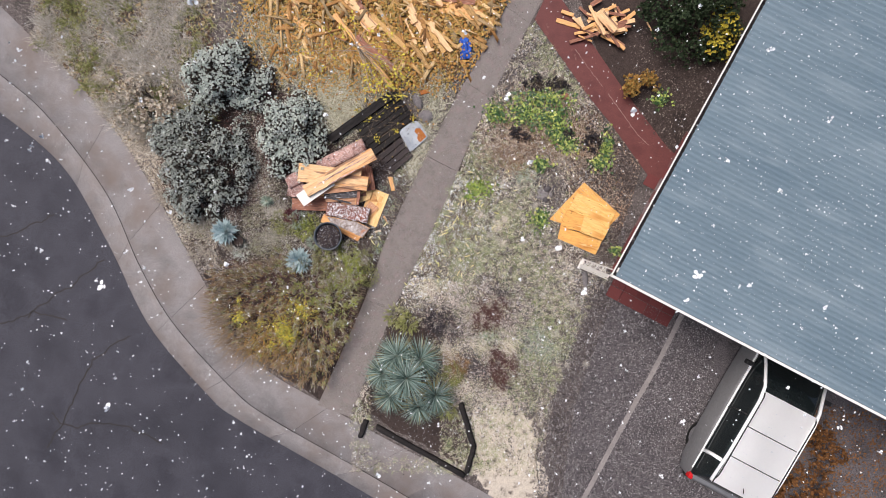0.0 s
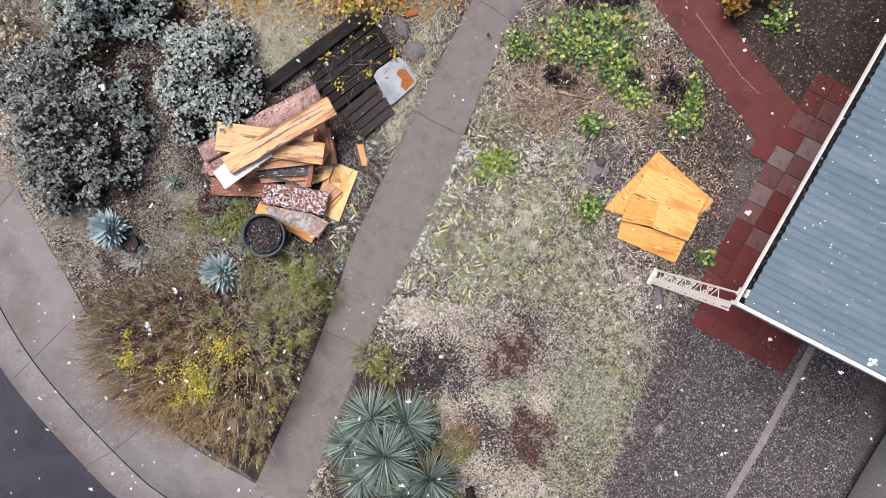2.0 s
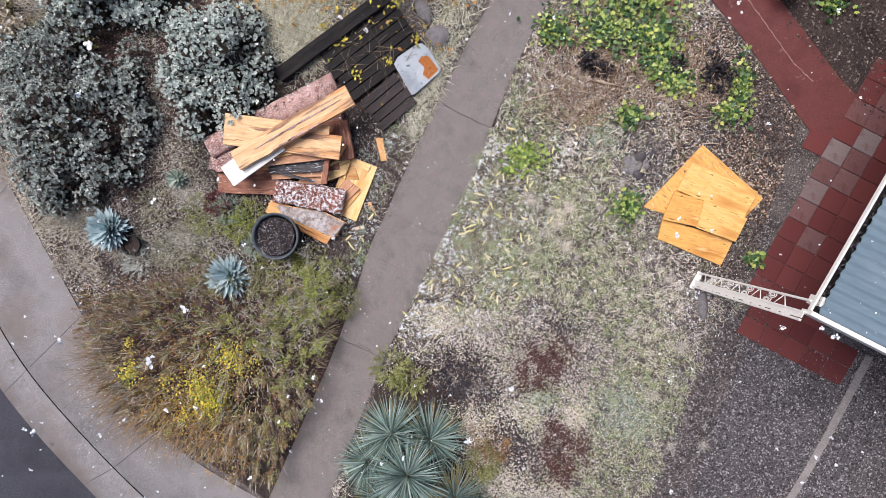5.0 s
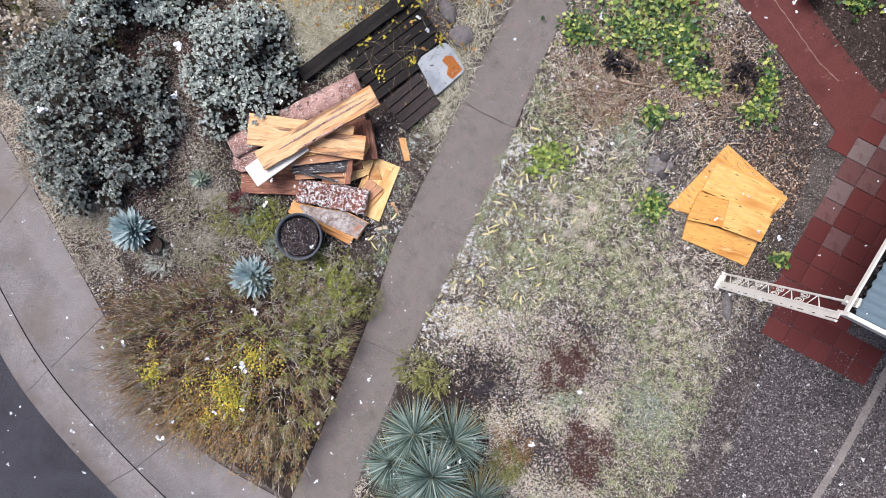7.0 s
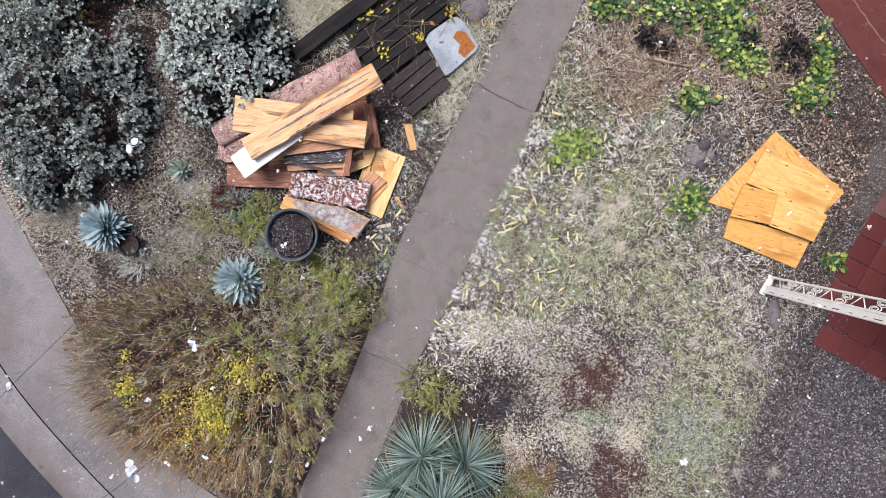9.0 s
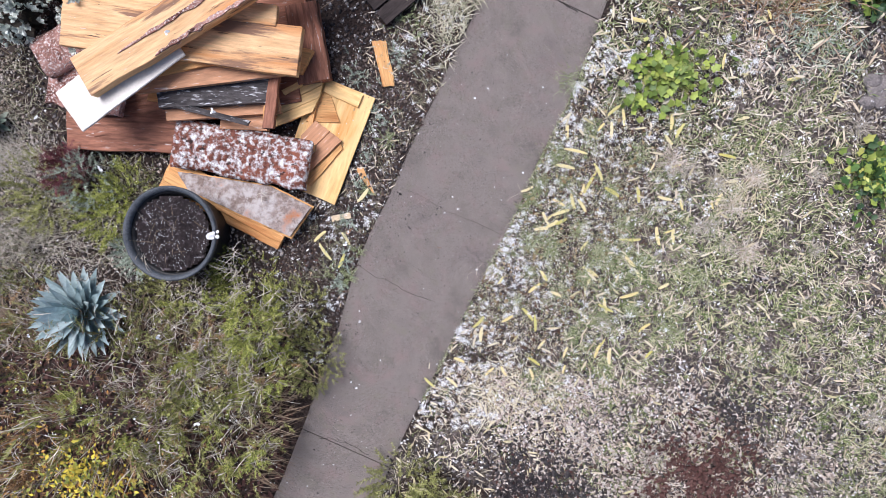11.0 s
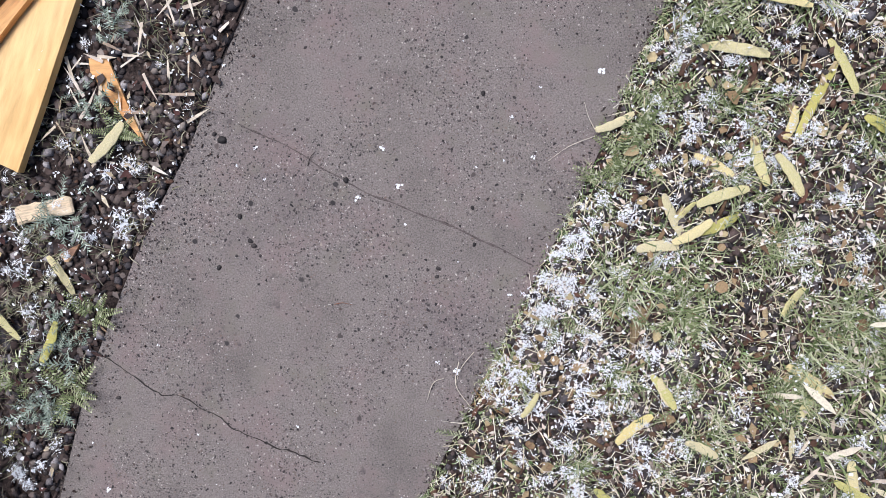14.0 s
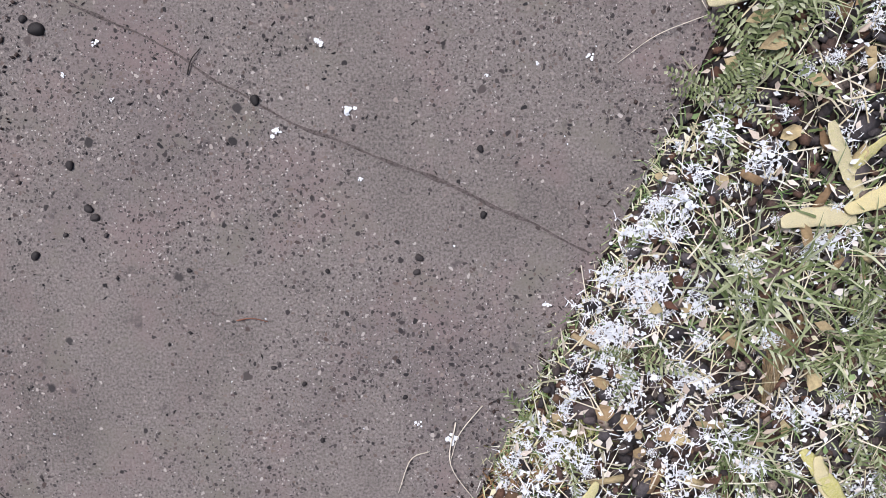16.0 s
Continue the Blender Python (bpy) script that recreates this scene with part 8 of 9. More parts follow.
p = np.stack([rng.normal(-3.95, 0.2, 2600), U(0.3, 3.3, 2600)], -1)
p = p[U(0, 1, len(p)) < 0.15 + patchy(p[:, 0], p[:, 1], 6, 63)]
n = len(p)
stuff("corridor_litter", join(scatter(LEAF_V, LEAF_F, lift(p, U(0.01, 0.05, n)), turn_matrices(U(0, 6.3, n), U(-0.5, 0.5, n), U(0, 6, n)), U(0.012, 0.04, n)), blades(lift(p[::4], 0.0), U(0, 6.28, len(p[::4])), U(0.6, 1.5, len(p[::4])), U(0.05, 0.16, len(p[::4])), 0.005, 0.4)), M_DRYMIX, "grey and straw-coloured litter between the shrubs", "litter")
p = plan_points(7200, -5.8, -1.6, -0.9, 3.4, lambda x, y: left_bed(x, y) & (U(0, 1, len(x)) < patchy(x, y, 5, 19)))
n = len(p)
stuff("bed_crumbs", scatter(OCTA_V, OCTA_F, lift(p, U(-0.002, 0.02, n)), turn_matrices(U(0, 6, n), U(-0.5, 0.5, n), U(0, 6, n)), np.stack([U(0.007, 0.02, n), U(0.006, 0.015, n), U(0.004, 0.009, n)], -1)), M_LITTER, "pale snow-dusted crumbs and chips on the bed", "litter")
# rotten wood fragments among the leaves, dry clumps by the pavement
n = 900
p = plan_points(n, -3.6, 2.6, 3.9, 8.5, lambda x, y: left_bed(x, y) & (U(0, 1, len(x)) < 0.1 + patchy(x, y, 1.6, 33)))
tagged(fast("wood_fragments", *scatter(FRAG_V, FRAG_F, lift(p, U(0.0, 0.12, n)), turn_matrices(rng.normal(-0.9, 0.7, n), U(-0.25, 0.25, n), U(-0.5, 0.5, n)), np.stack([0.08 + 0.75 * U(0, 1, n) ** 2, U(0.1, 0.5, n), U(0.1, 0.3, n)], -1)), M_FRAG, smooth=False), "rotten orange wood fragments among leaves", "wood debris", kind="stuff")
c = plan_points(70, -9.0, -4.6, -0.6, 6.0, lambda x, y: left_bed(x, y) & ~under_shrub(x, y) & (x < inner_edge(y) + 2.6))
k = 90
p = np.repeat(lift(c, np.full(len(c), YARD_Z)), k, 0) + rng.normal(0, 0.05, (len(c) * k, 3)) * (1, 1, 0)
n = len(p)
stuff("dry_clumps", blades(p, U(0, 6.28, n), U(0.3, 1.4, n), U(0.08, 0.28, n), U(0.003, 0.007, n), 0.5), M_DRYMIX, "dry grey and straw-coloured grass clumps", "grass")

for x, y, q, k, mt in ((-0.95, 0.14, 0.03, 24, M_SAGE), (-0.86, 0.42, 0.02, 16, M_SAGE), (-0.72, 0.92, 0.05, 24, M_SAGE), (-0.62, 0.72, 0.03, 26, M_FRESH), (-0.85, 1.2, 0.07, 34, M_SAGE), (-0.97, -0.2, 0.03, 24, M_SAGE), (-1.02, -0.36, 0.035, 30, M_SAGE), (-1.05, -0.05, 0.05, 24, M_WEED), (-1.1, -0.28, 0.03, 20, M_FRESH), (-0.5, 1.35, 0.05, 24, M_SAGE), (-0.45, 1.6, 0.06, 50, M_FRESH), (-0.80, 0.62, 0.025, 16, M_SAGE)):
    pp = np.stack([rng.normal(x, q, k), rng.normal(y, q, k), U(-0.01, 0.03, k)], -1)
    ob = thing("weed_clump", pose(0, 0, 0), "small sage-green weeds in the dark mulch", "weeds", "weeds in the mulch")
    tagged(fast("clump_growth", *scatter(SPRIG_V, SPRIG_F, pp, turn_matrices(U(0, 6.3, k), U(-0.9, 0.0, k), np.zeros(k)), U(0.03, 0.085, k)), mt, ob), kind="stuff")
# rough dry brush by the street
c = plan_points(420, -9.4, -5.2, 2.6, 7.0, lambda x, y: left_bed(x, y) & (U(0, 1, len(x)) < patchy(x, y, 2.2, 81)))
k = 46
p = np.repeat(lift(c, np.full(len(c), YARD_Z)), k, 0) + rng.normal(0, 0.07, (len(c) * k, 3)) * (1, 1, 0)
n = len(p)
stuff("dry_brush", blades(p, U(0, 6.28, n), U(0.2, 1.3, n), U(0.12, 0.42, n), U(0.004, 0.01, n), 0.5), M_WISP, "rough dry brush along the pavement", "brush")
c = plan_points(150, -9.4, -5.0, 2.6, 7.5, lambda x, y: left_bed(x, y) & (U(0, 1, len(x)) < 1 - patchy(x, y, 2.2, 81)))
p = np.repeat(lift(c, np.full(len(c), 0.05)), 22, 0) + rng.normal(0, 0.08, (len(c) * 22, 3)) * (1, 1, 0.5)
n = len(p)
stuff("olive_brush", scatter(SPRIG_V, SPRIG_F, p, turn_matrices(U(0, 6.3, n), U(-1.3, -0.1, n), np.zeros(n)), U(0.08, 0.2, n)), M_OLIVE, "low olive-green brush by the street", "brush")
p = plan_points(8000, -9.4, -5.0, 2.6, 7.5, left_bed)
n = len(p)
stuff("brush_litter", scatter(LEAF_V, LEAF_F, lift(p, U(-0.01, 0.02, n)), turn_matrices(U(0, 6.3, n), U(-0.5, 0.5, n), U(0, 6, n)), U(0.04, 0.1, n)), M_FALLEN, "brown dead leaves under the dry brush", "leaf litter")
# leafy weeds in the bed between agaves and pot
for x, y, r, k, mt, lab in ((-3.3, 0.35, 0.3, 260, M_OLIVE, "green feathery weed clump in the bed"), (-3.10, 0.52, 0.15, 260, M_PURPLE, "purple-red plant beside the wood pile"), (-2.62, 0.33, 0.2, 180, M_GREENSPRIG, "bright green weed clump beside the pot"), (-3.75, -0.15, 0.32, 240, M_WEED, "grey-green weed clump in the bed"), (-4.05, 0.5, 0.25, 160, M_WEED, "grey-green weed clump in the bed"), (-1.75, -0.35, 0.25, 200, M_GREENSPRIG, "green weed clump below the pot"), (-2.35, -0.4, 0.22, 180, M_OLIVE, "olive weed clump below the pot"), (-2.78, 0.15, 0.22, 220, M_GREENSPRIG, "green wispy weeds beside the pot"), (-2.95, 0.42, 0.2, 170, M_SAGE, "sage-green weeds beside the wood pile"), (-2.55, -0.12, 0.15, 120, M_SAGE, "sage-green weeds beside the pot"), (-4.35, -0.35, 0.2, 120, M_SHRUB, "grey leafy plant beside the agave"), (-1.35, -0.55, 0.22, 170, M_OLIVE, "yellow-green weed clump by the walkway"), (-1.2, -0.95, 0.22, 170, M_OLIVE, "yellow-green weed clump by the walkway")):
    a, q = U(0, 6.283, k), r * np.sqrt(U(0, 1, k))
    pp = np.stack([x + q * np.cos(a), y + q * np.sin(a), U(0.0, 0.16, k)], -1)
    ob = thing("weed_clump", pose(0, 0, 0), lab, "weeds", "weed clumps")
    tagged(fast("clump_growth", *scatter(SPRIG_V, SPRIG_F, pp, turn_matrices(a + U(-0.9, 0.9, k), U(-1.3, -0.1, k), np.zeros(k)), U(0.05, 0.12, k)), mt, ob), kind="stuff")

IVY_V = [(0, 0, 0), (0.05, 0.34, 0.04), (0.38, 0.30, 0.05), (0.52, 0.46, 0.03), (0.68, 0.22, 0.05), (1.0, 0.0, -0.02), (0.68, -0.22, 0.05), (0.52, -0.46, 0.03), (0.38, -0.30, 0.05), (0.05, -0.34, 0.04), (0.45, 0, -0.02)]
IVY_F = [(k, k + 1, 10)[::-1] for k in range(9)] + [(9, 0, 10)[::-1]]
# green ground plants with lobed leaves
for x, y, rx, ry, k, h in ((1.85, 3.0, 0.28, 0.28, 150, 0.12), (2.6, 2.98, 0.5, 0.34, 330, 0.14), (3.2, 2.88, 0.45, 0.36, 300, 0.14), (3.35, 2.5, 0.3, 0.3, 170, 0.14), (3.62, 2.22, 0.3, 0.22, 130, 0.12), (2.95, 1.75, 0.25, 0.18, 80, 0.1), (4.32, 1.8, 0.25, 0.2, 80, 0.1), (4.5, 2.15, 0.16, 0.4, 150, 0.12), (3.0, 3.35, 0.7, 0.2, 220, 0.12), (1.46, 1.2, 0.30, 0.24, 110, 0.1), (1.25, 1.0, 0.12, 0.08, 14, 0.06), (2.94, 0.45, 0.22, 0.28, 130, 0.1), (4.75, -0.3, 0.14, 0.14, 40, 0.08), (5.75, 3.3, 0.25, 0.2, 60, 0.1)):
    k = int(k * 2.6)
    a, q = U(0, 6.283, k), np.abs(rng.normal(0, 0.58, k))
    pp = np.stack([x + rx * q * np.cos(a), y + ry * q * np.sin(a), U(0.02, h, k)], -1)
    ob = thing("ground_plant", pose(0, 0, 0), "low clump of round green and yellowing leaves", "plant", "ground plants")
    fast("leaves", *scatter(IVY_V, IVY_F, pp, turn_matrices(U(0, 6.3, k), U(-0.8, 0.8, k), U(-0.7, 0.7, k)), 0.035 + 0.05 * U(0, 1, k) ** 1.5), M_LIME if x < 1.6 and y < 1.5 else M_GREEN, ob)
    st = blades(np.stack([x + 0.4 * rx * U(-1, 1, k), y + 0.4 * ry * U(-1, 1, k), np.full(k, -0.015)], -1), U(0, 6.28, k), U(0.5, 1.2, k), U(0.08, 0.2, k), 0.004, 0.3)
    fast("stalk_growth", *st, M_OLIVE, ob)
p = np.concatenate([np.stack([rng.normal(x, r, k), rng.normal(y, r * 0.6, k)], -1) for x, y, r, k in ((2.1, 1.95, 0.35, 350), (3.9, 2.1, 0.4, 450), (2.8, 3.0, 0.6, 800), (2.6, 2.3, 0.5, 550), (3.6, 2.5, 0.7, 1100), (2.4, 2.6, 0.5, 600))])
p = p[on_lawn(p[:, 0], p[:, 1]) & (p[:, 0] < 4.3)]
n = len(p)
stuff("dead_stalks", blades(lift(p, YARD_Z), U(0, 6.28, n), U(0.5, 1.5, n), U(0.08, 0.30, n), U(0.005, 0.014, n), 0.4), M_DEAD, "tangled brown dead plant stalks", "dead plants")
tr = random.Random(5)
TUFTS = [(1.50, 0.56, 0.13, 170), (1.62, 0.50, 0.10, 140), (1.83, 0.40, 0.11, 120), (1.95, 0.22, 0.12, 160), (1.78, 0.08, 0.11, 120), (2.1, 0.45, 0.10, 180), (2.05, -0.12, 0.11, 190)]
while len(TUFTS) < 30:
    x, y = tr.uniform(0.6, 4.2), tr.uniform(-3.2, 2.2)
    if x > walk_right(y) + 1.0:
        TUFTS.append((x, y, tr.uniform(0.06, 0.12), 130))
for x, y, r, k in TUFTS:
    a = U(0, 6.28, k)
    ob = thing("grass_tuft", pose(0, 0, 0), "bleached dry grass tuft in the lawn", "grass tuft", "grass tufts")
    tagged(fast("tuft_growth", *blades(np.stack([x + 0.03 * U(-1, 1, k), y + 0.03 * U(-1, 1, k), np.full(k, YARD_Z)], -1), a, U(0.4, 1.45, k), r * U(0.7, 1.8, k), 0.0024, 0.4), M_WISP if k < 150 else M_FROSTED, ob), kind="stuff")

# ---- woodheap, chair and sheet at the far end ----
wr_ = random.Random(12)
for k in range(44):
    a = wr_.uniform(-1.2, 0.7)
    L = wr_.uniform(0.2, 0.62)
    x, y = 4.35 + wr_.gauss(0, 0.32), 5.0 + wr_.gauss(0, 0.28)
    z = max(0.0, 0.32 - 0.4 * math.hypot(x - 4.35, y - 5.0)) * wr_.uniform(0.5, 1)
    board("firewood", (x - L / 2 * math.cos(a), y - L / 2 * math.sin(a)), (x + L / 2 * math.cos(a), y + L / 2 * math.sin(a)), wr_.uniform(0.03, 0.11), wr_.uniform(0.02, 0.05), z, z + wr_.uniform(-0.02, 0.06), (M_WOOD_PALE, M_WOOD, M_BROWN)[k % 3], "split firewood stick on a loose heap", "firewood heap")
for a, b, w, z, mt in (((-1.75, 5.75), (-1.05, 5.0), 0.34, 0.05, M_WOOD_PALE), ((-2.0, 5.3), (-0.62, 3.62), 0.09, 0.12, M_WOOD), ((0.5, 5.5), (1.5, 5.25), 0.25, 0.05, M_WOOD), ((0.3, 5.75), (1.35, 5.6), 0.2, 0.06, M_BROWN), ((-3.2, 5.4), (-2.7, 5.05), 0.16, 0.03, M_WOOD), ((-0.3, 5.2), (0.1, 4.2), 0.07, 0.05, M_WOOD_PALE)):
    board("log_slab", a, b, w, 0.08, z - 0.05, z - 0.03, mt, "split log lying among fallen leaves", "logs in the leaves", ragged=0.03)
lr = random.Random(23)
done = 0
while done < 105:
    x, y = lr.uniform(-3.2, 2.4), lr.uniform(4.2, 8.2)
    if x > walk_left(y) - 0.45 or x < -0.2 - 0.9 * (y - 3.6) - 1.0 or (y < 4.7 and x < -1.4):
        continue
    done += 1
    a, L = radians(lr.gauss(-54, 17)), 0.22 + 1.0 * lr.random() ** 2
    z = lr.uniform(0.0, 0.10)
    board("log_slab", (x - L / 2 * math.cos(a), y - L / 2 * math.sin(a)), (x + L / 2 * math.cos(a), y + L / 2 * math.sin(a)), lr.uniform(0.05, 0.17), lr.uniform(0.03, 0.07), z, z + lr.uniform(-0.02, 0.04), (M_FRAG, M_DEADBARK, M_ROTTEN, M_FRAG, M_ROTTEN, M_BROWN, M_WOOD_PALE)[done % 7], "rotten golden split log among fallen leaves", "logs in the leaves", ragged=0.03)
board("firewood", (4.22, 5.18), (4.58, 4.80), 0.2, 0.04, 0.34, 0.33, M_WOOD_PALE, "broad pale split slab on the firewood heap", "firewood heap", ragged=0.012)
board("board", (-0.14, 3.50), (0.0, 3.20), 0.11, 0.03, 0.0, 0.0, M_STONE, "short grey weathered board beside the pallets", "boards by the path")
bm = bmesh.new()
box(bm, -0.10, 0.10, -0.05, 0.05, 0.0, 0.065)
brick = part("brick", wobble(bevelled(bm, 0.006), 0.004), M_RUST)
brick.matrix_basis = pose(0.14, 3.50, YARD_Z, 0, 0, 15)
tagged(brick, "old red brick lying beside the walkway", "brick")
bm = bmesh.new()
bmesh.ops.create_grid(bm, x_segments=16, y_segments=20, size=0.5)
for v in bm.verts:
    v.co = Vector((v.co.x * 0.28, v.co.y * 0.5, 0.10 + 0.07 * noise.noise(v.co * 6) + 0.03 * noise.noise(v.co * 17) - 0.16 * (v.co.length) ** 2))
bmesh.ops.solidify(bm, geom=list(bm.faces), thickness=0.004)
tarp = part("plastic_sheet", bm, M_BLUE)
tarp.matrix_basis = pose(1.12, 4.52, 0.0, 0, 0, 5)
tagged(tarp, "crumpled bright blue plastic sheet by the walkway", "plastic sheet")
chair = thing("garden_chair", pose(6.35, 5.75, 0.0, 0, 0, 20), "grey plastic garden chair among the shrubs", "chair")
bm = bmesh.new()
box(bm, -0.25, 0.25, -0.25, 0.25, 1.0, 1.03)
part("seat", bevelled(bm, 0.012), M_CHAIR, chair)
for k in range(5):
    bm = bmesh.new()
    box(bm, -0.24 + k * 0.1, -0.17 + k * 0.1, 0.25, 0.275, 1.03, 1.45)
    part("back_slat", bevelled(bm, 0.006), M_CHAIR, chair)
bm = bmesh.new()
box(bm, -0.27, 0.27, 0.245, 0.28, 1.43, 1.5)
part("top_rail", bevelled(bm, 0.012), M_CHAIR, chair)
for x in (-0.22, 0.22):
    for y in (-0.22, 0.22):
        bm = tube(bmesh.new(), [(x, y, 1.0), (x * 1.15, y * 1.15, 0.0)], [0.022, 0.018], 8)
        part("leg", bm, M_CHAIR, chair)

# ---- small things on and beside the walkway ----
PEB = [(-0.54, 0.32, 15), (-0.56, 0.335, 8), (-0.5, 0.13, 9), (-0.475, 0.068, 9), (-0.465, 0.055, 9), (-0.556, 0.0, 9), (-0.23, 0.22, 10), (0.0, 0.0, 8), (-0.003, -0.021, 7), (0.09, 0.06, 7), (0.085, 0.151, 7), (0.285, 0.19, 5), (-0.51, 0.03, 5), (-0.45, 0.03, 5), (-0.13, -0.02, 5), (-0.33, -0.02, 5), (-0.02, -0.2, 5), (-0.14, -0.265, 5), (-0.03, -0.148, 5), (-0.21, -0.16, 5), (-0.165, -0.183, 5), (0.11, 0.43, 8), (-0.69, 0.21, 5), (-0.83, -0.34, 8)]
bm = bmesh.new()
bmesh.ops.create_icosphere(bm, subdivisions=2, radius=1)
for v in bm.verts:
    v.co *= 1 + 0.25 * noise.noise(v.co * 1.5)
peb = part("pebble", bm, M_PEBBLE, smooth=True)
tagged(peb, "small dark pebble on the concrete path", "pebble", "pebbles on the path")
for i, (x, y, r) in enumerate(PEB):
    m = pose(x, y, 0.0015, 0, 0, i * 47 % 180)
    o = peb if i == 0 else copy_thing(peb, m)
    o.matrix_basis = m @ Matrix.Diagonal((r * 0.00085, r * 0.0006, r * 0.00045, 1))


def twig(pts, r, label, material=M_TWIG):
    bm = tube(bmesh.new(), [(x, y, z) for x, y, z in smooth_line(pts, 14)], [r * (1 - 0.5 * i / 13) for i in range(14)], 5)
    tagged(part("twig", bm, material, smooth=True), label, "twig", "twigs on the path")


twig([(0.225, -0.01, 0.003), (0.235, -0.06, 0.005), (0.262, -0.115, 0.004)], 0.0010, "thin straw at the edge of the path", M_STRAW)
twig([(0.09, -0.21, 0.003), (0.058, -0.25, 0.006), (0.045, -0.29, 0.004)], 0.0010, "thin curved straw on the path", M_STRAW)
twig([(0.052, -0.235, 0.003), (0.045, -0.295, 0.006), (0.085, -0.355, 0.004)], 0.0012, "thin curved straw on the path", M_STRAW)
twig([(0.015, -0.278, 0.003), (-0.012, -0.29, 0.005), (-0.03, -0.34, 0.003)], 0.0010, "thin curved straw on the path", M_STRAW)
twig([(0.385, 0.325, 0.008), (0.32, 0.30, 0.006), (0.27, 0.265, 0.003)], 0.0009, "leaf stalk lying on the path", M_STRAW)
twig([(0.385, 0.33, 0.008), (0.365, 0.37, 0.006), (0.355, 0.405, 0.004)], 0.0008, "leaf stalk lying on the path", M_STRAW)
twig([(-0.325, 0.255, 0.002), (-0.318, 0.275, 0.004), (-0.305, 0.292, 0.002)], 0.0012, "dark bent twig on the path", M_JOINT)
twig([(-0.262, -0.092, 0.002), (-0.24, -0.088, 0.004), (-0.217, -0.093, 0.002)], 0.0012, "short reddish twig on the path", M_BROWN)
chip("bark_chip", (0.505, -0.09), (0.475, -0.20), 0.045, M_DEADBARK, "rotten yellow-brown bark chip in the grass", 0.0)


def pod_mesh(k):
    """A flat curved seed pod with bulges over its seeds."""
    g = random.Random(k)
    bm = bmesh.new()
    bend, rows = g.uniform(-0.14, 0.14), []
    for i in range(23):
        t = i / 22
        w = 0.125 * (math.sin(math.pi * min(1, max(0, t * 0.94 + 0.03))) ** 0.34) * (1 + 0.07 * math.sin(t * 23))
        x, y, z = t - 0.5, bend * (t - 0.5) ** 2 * 2, 0.03 * math.sin(3 * t + k)
        h = 0.05 + 0.09 * math.sin(t * 23) ** 2
        rows.append([(x, y - w, z), (x, y - w * 0.72, z + h), (x, y + w * 0.72, z + h), (x, y + w, z), (x, y, z - 0.3)])
    return loft(bm, rows)


pods = []
for k in range(5):
    o = part("seed_pod", pod_mesh(k), M_POD, smooth=True)
    tagged(o, "flat yellow seed pod lying in the grass", "seed pod", "seed pods beside the walkway")
    pods.append(o)
PODS = [(0.54, 0.18, 0.60, 0.07), (0.48, 0.055, 0.585, 0.06), (0.57, 0.06, 0.66, 0.115), (0.575, 0.115, 0.62, 0.165), (0.53, -0.26, 0.585, -0.34), (0.21, -0.37, 0.25, -0.31), (0.44, -0.43, 0.53, -0.36), (0.54, -0.27, 0.57, -0.34),
        (0.61, -0.42, 0.69, -0.46), (0.62, 0.28, 0.71, 0.23), (0.75, 0.32, 0.78, 0.20), (0.81, 0.28, 0.87, 0.18), (0.83, 0.31, 0.86, 0.39), (0.64, 0.54, 0.78, 0.51), (0.62, 0.16, 0.74, 0.20), (0.63, 0.085, 0.73, 0.13), (0.83, -0.11, 0.88, -0.04), (0.38, 0.33, 0.47, 0.37),
        (0.85, -0.23, 0.97, -0.31), (1.08, -0.58, 0.97, -0.52), (1.13, -0.47, 1.27, -0.43), (0.88, -0.37, 0.93, -0.29), (1.12, -0.03, 1.28, -0.03), (1.25, 0.37, 1.26, 0.25), (0.85, 0.32, 0.94, 0.49), (1.39, 0.07, 1.41, -0.07), (0.70, 0.66, 0.87, 0.62), (0.72, 0.83, 0.72, 0.73),
        (1.05, 0.85, 1.05, 0.73), (0.49, -0.60, 0.50, -0.73), (1.01, -0.47, 1.03, -0.59), (-1.21, -0.04, -1.12, 0.04), (-1.17, -0.06, -1.08, -0.19), (-0.99, 0.03, -0.93, -0.07), (-0.97, -0.14, -1.02, -0.25), (-0.86, 0.26, -0.78, 0.36), (0.93, 0.55, 0.99, 0.42)]
pr = random.Random(31)
while len(PODS) < 85:
    y = pr.uniform(-1.2, 1.6)
    x = walk_right(y) + 0.05 + 1.5 * pr.random()
    if math.hypot(x - 0.5, y) > 0.55:
        a, L = pr.uniform(0, 6.28), pr.uniform(0.06, 0.13)
        PODS.append((x, y, x + L * math.cos(a), y + L * math.sin(a)))
for i, (x0, y0, x1, y1) in enumerate(PODS):
    L = math.hypot(x1 - x0, y1 - y0)
    m = pose((x0 + x1) / 2, (y0 + y1) / 2, 0.012 + 0.006 * (i % 3), pr.uniform(-14, 14), pr.uniform(-7, 7), math.degrees(math.atan2(y1 - y0, x1 - x0)))
    o = pods[i] if i < 5 else copy_thing(pods[i % 5], m)
    o.matrix_basis = m @ Matrix.Diagonal((L, min(L, 0.10) * pr.uniform(0.85, 1.15), 0.016, 1))
p = plan_points(460, -0.6, 4.2, -3.8, 2.8, lambda x, y: on_lawn(x, y) & (x < walk_right(y) + 4.2 * U(0, 1, len(x)) ** 1.6) & ~((x < walk_right(y) + 0.7) & (np.abs(y) < 0.7)))
n = len(p)
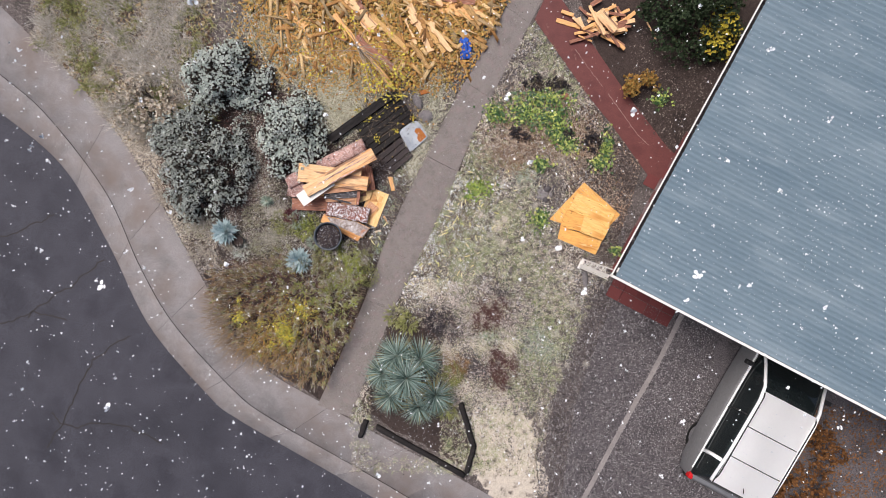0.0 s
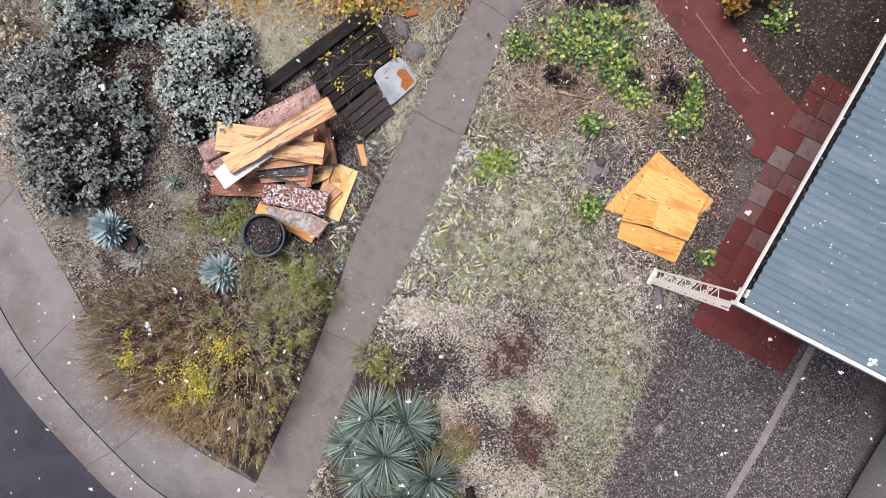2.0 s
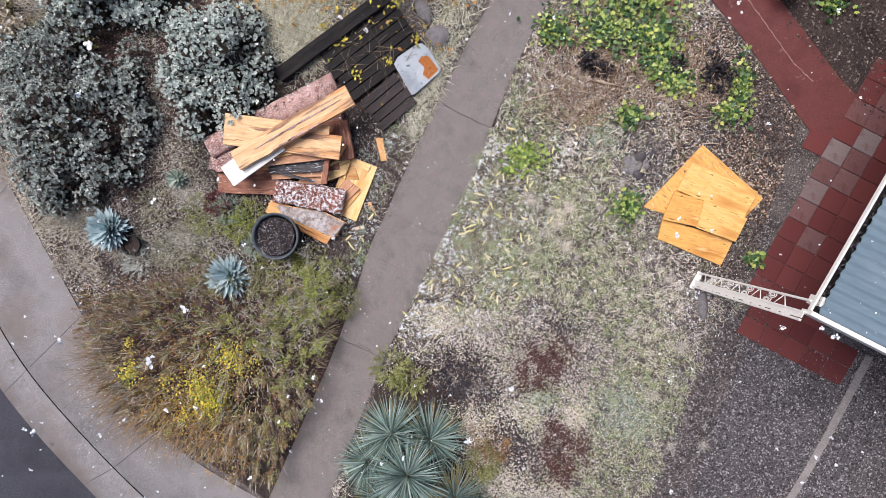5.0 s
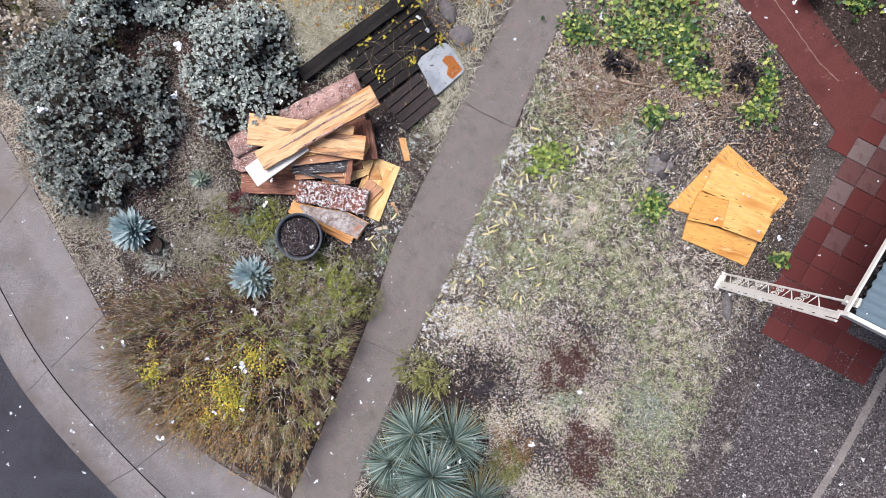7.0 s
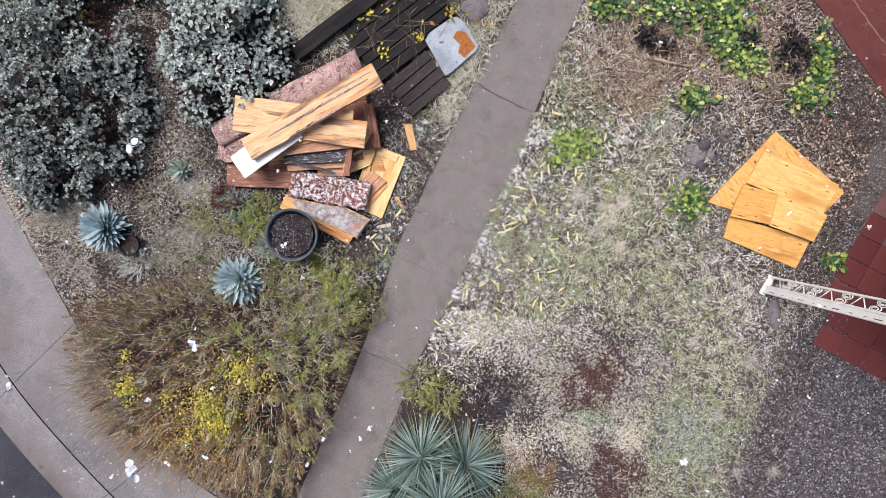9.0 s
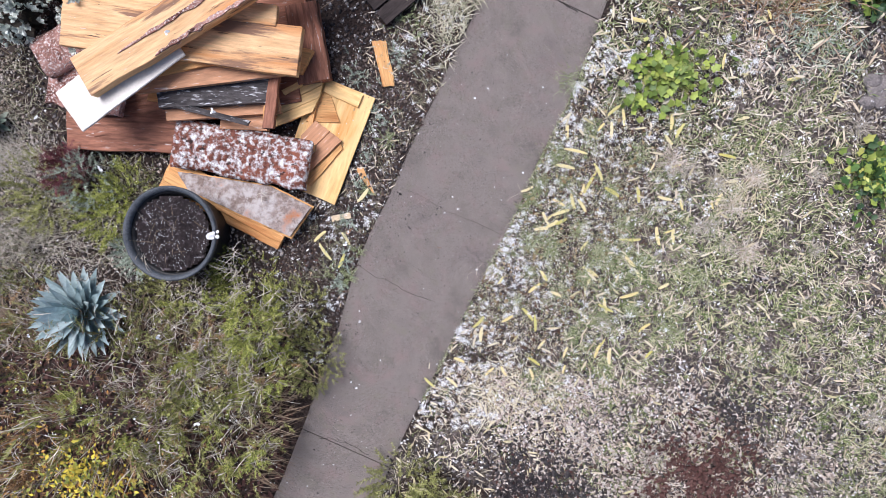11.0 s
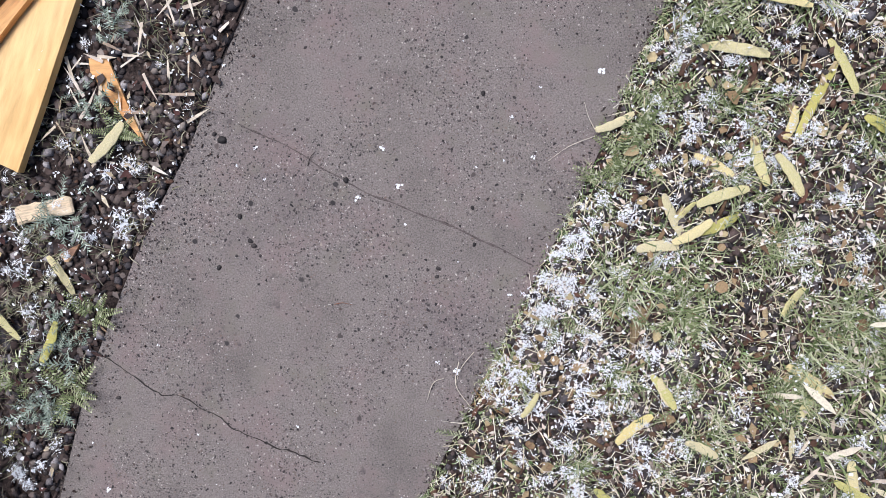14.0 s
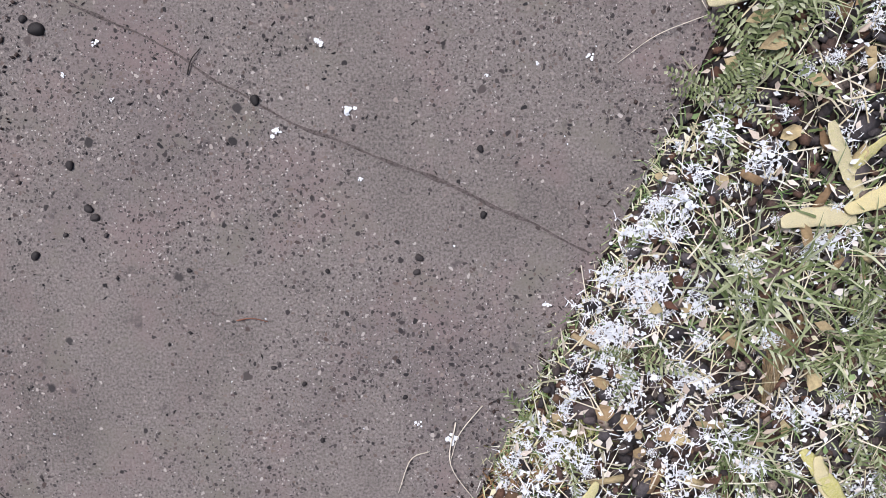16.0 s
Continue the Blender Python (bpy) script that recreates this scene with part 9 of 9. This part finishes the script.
POD_V = [(-0.5, 0, 0), (-0.25, 0.09, 0.02), (0.2, 0.1, 0.02), (0.5, 0.02, 0), (0.2, -0.08, 0.02), (-0.25, -0.09, 0.02)]
stuff("scattered_pods", scatter(POD_V, [(0, 1, 5), (1, 2, 5), (2, 4, 5), (2, 3, 4)], lift(p, U(0.01, 0.04, n)), turn_matrices(U(0, 6.3, n), U(-0.2, 0.2, n), U(0, 1, n) * 0.1), np.stack([U(0.05, 0.12, n), U(0.06, 0.10, n), U(0.05, 0.1, n)], -1)), M_PODS, "yellow seed pods strewn over the lawn", "seed pods")

p = plan_points(330, -1.5, 4.6, -4.5, 3.4, lambda x, y: sparse(x, y))
n = len(p)
stuff("scattered_straws", scatter(POD_V, [(0, 1, 5), (1, 2, 5), (2, 4, 5), (2, 3, 4)], lift(p, U(0.02, 0.05, n)), turn_matrices(U(0, 6.3, n), U(-0.2, 0.2, n), U(0, 1, n) * 0.1), np.stack([U(0.05, 0.16, n), U(0.03, 0.06, n), U(0.05, 0.1, n)], -1)), M_STRAW, "pale broken straws lying over the lawn", "litter")
# ---- snow in the air ----
n = 8000
p = np.stack([U(-9, 11, n), U(-6, 6.5, n), U(2.4, 12.8, n)], -1)
p = p[(np.hypot(p[:, 0] - 0.5, p[:, 1] - 0.3) > 0.8)]
n = len(p)
k = 9
size = np.repeat(0.006 + 0.012 * U(0, 1, n) ** 2, k)
p = np.repeat(p, k, 0) + rng.normal(0, 0.24, (n * k, 3)) * size[:, None]
n = len(p)
stuff("falling_snow", scatter(ROUND_V, ROUND_F, p, turn_matrices(U(0, 6.3, n), U(-1.6, 1.6, n), U(0, 6, n)), size * U(0.5, 1.25, n)), M_SNOW, "loose white snowflakes drifting in the air", "snow")

# ---- pavers beside the house ----
pavers = tagged(new("paver_path"), "square red and grey pavers along the house", "path", kind="structure")
pavers.matrix_basis = HOUSE
P = 0.315


def paver_mesh(name, material, w=P, d=P):
    bm = bmesh.new()
    box(bm, -w / 2 + 0.004, w / 2 - 0.004, -d / 2 + 0.004, d / 2 - 0.004, -0.04, 0.0)
    bevelled(bm, 0.005, 1)
    me = bpy.data.meshes.new(name)
    bm.to_mesh(me)
    bm.free()
    me.materials.append(material)
    return me


red, dusty, pale = paver_mesh("paver_red", M_PAVER_RED), paver_mesh("paver_dusty", M_PAVER), paver_mesh("paver_pale", M_PAVER_PALE)
low = paver_mesh("paver_low", M_PAVER_RED, 0.338, 0.29)
# tone of each row from the post upwards, for the two outer columns
tones = [(red, red), (red, red), (red, red), (red, dusty), (dusty, red), (pale, red), (dusty, dusty), (pale, dusty), (red, pale), (dusty, dusty), (red, dusty), (red, red)]
cells = [(0.85 + 0.338 * (i + 0.5), -0.42 + 0.29 * (j + 0.5), low) for i in range(5) for j in range(2)]
cells += [(0.67 + P * (i + 0.5), 0.145 + P * (j + 0.5), tones[j][i] if i < 2 else red) for i in range(4) for j in range(12)]
cells += [(0.67 - P / 2, 0.145 + P * 7.5, red)]
pr = random.Random(9)
for x, y, me in cells:
    o = new("paver", me)
    o.parent = pavers
    o.matrix_basis = pose(x, y, 0.006 + pr.uniform(-0.003, 0.003), pr.uniform(-0.6, 0.6), pr.uniform(-0.6, 0.6), pr.uniform(-0.8, 0.8))
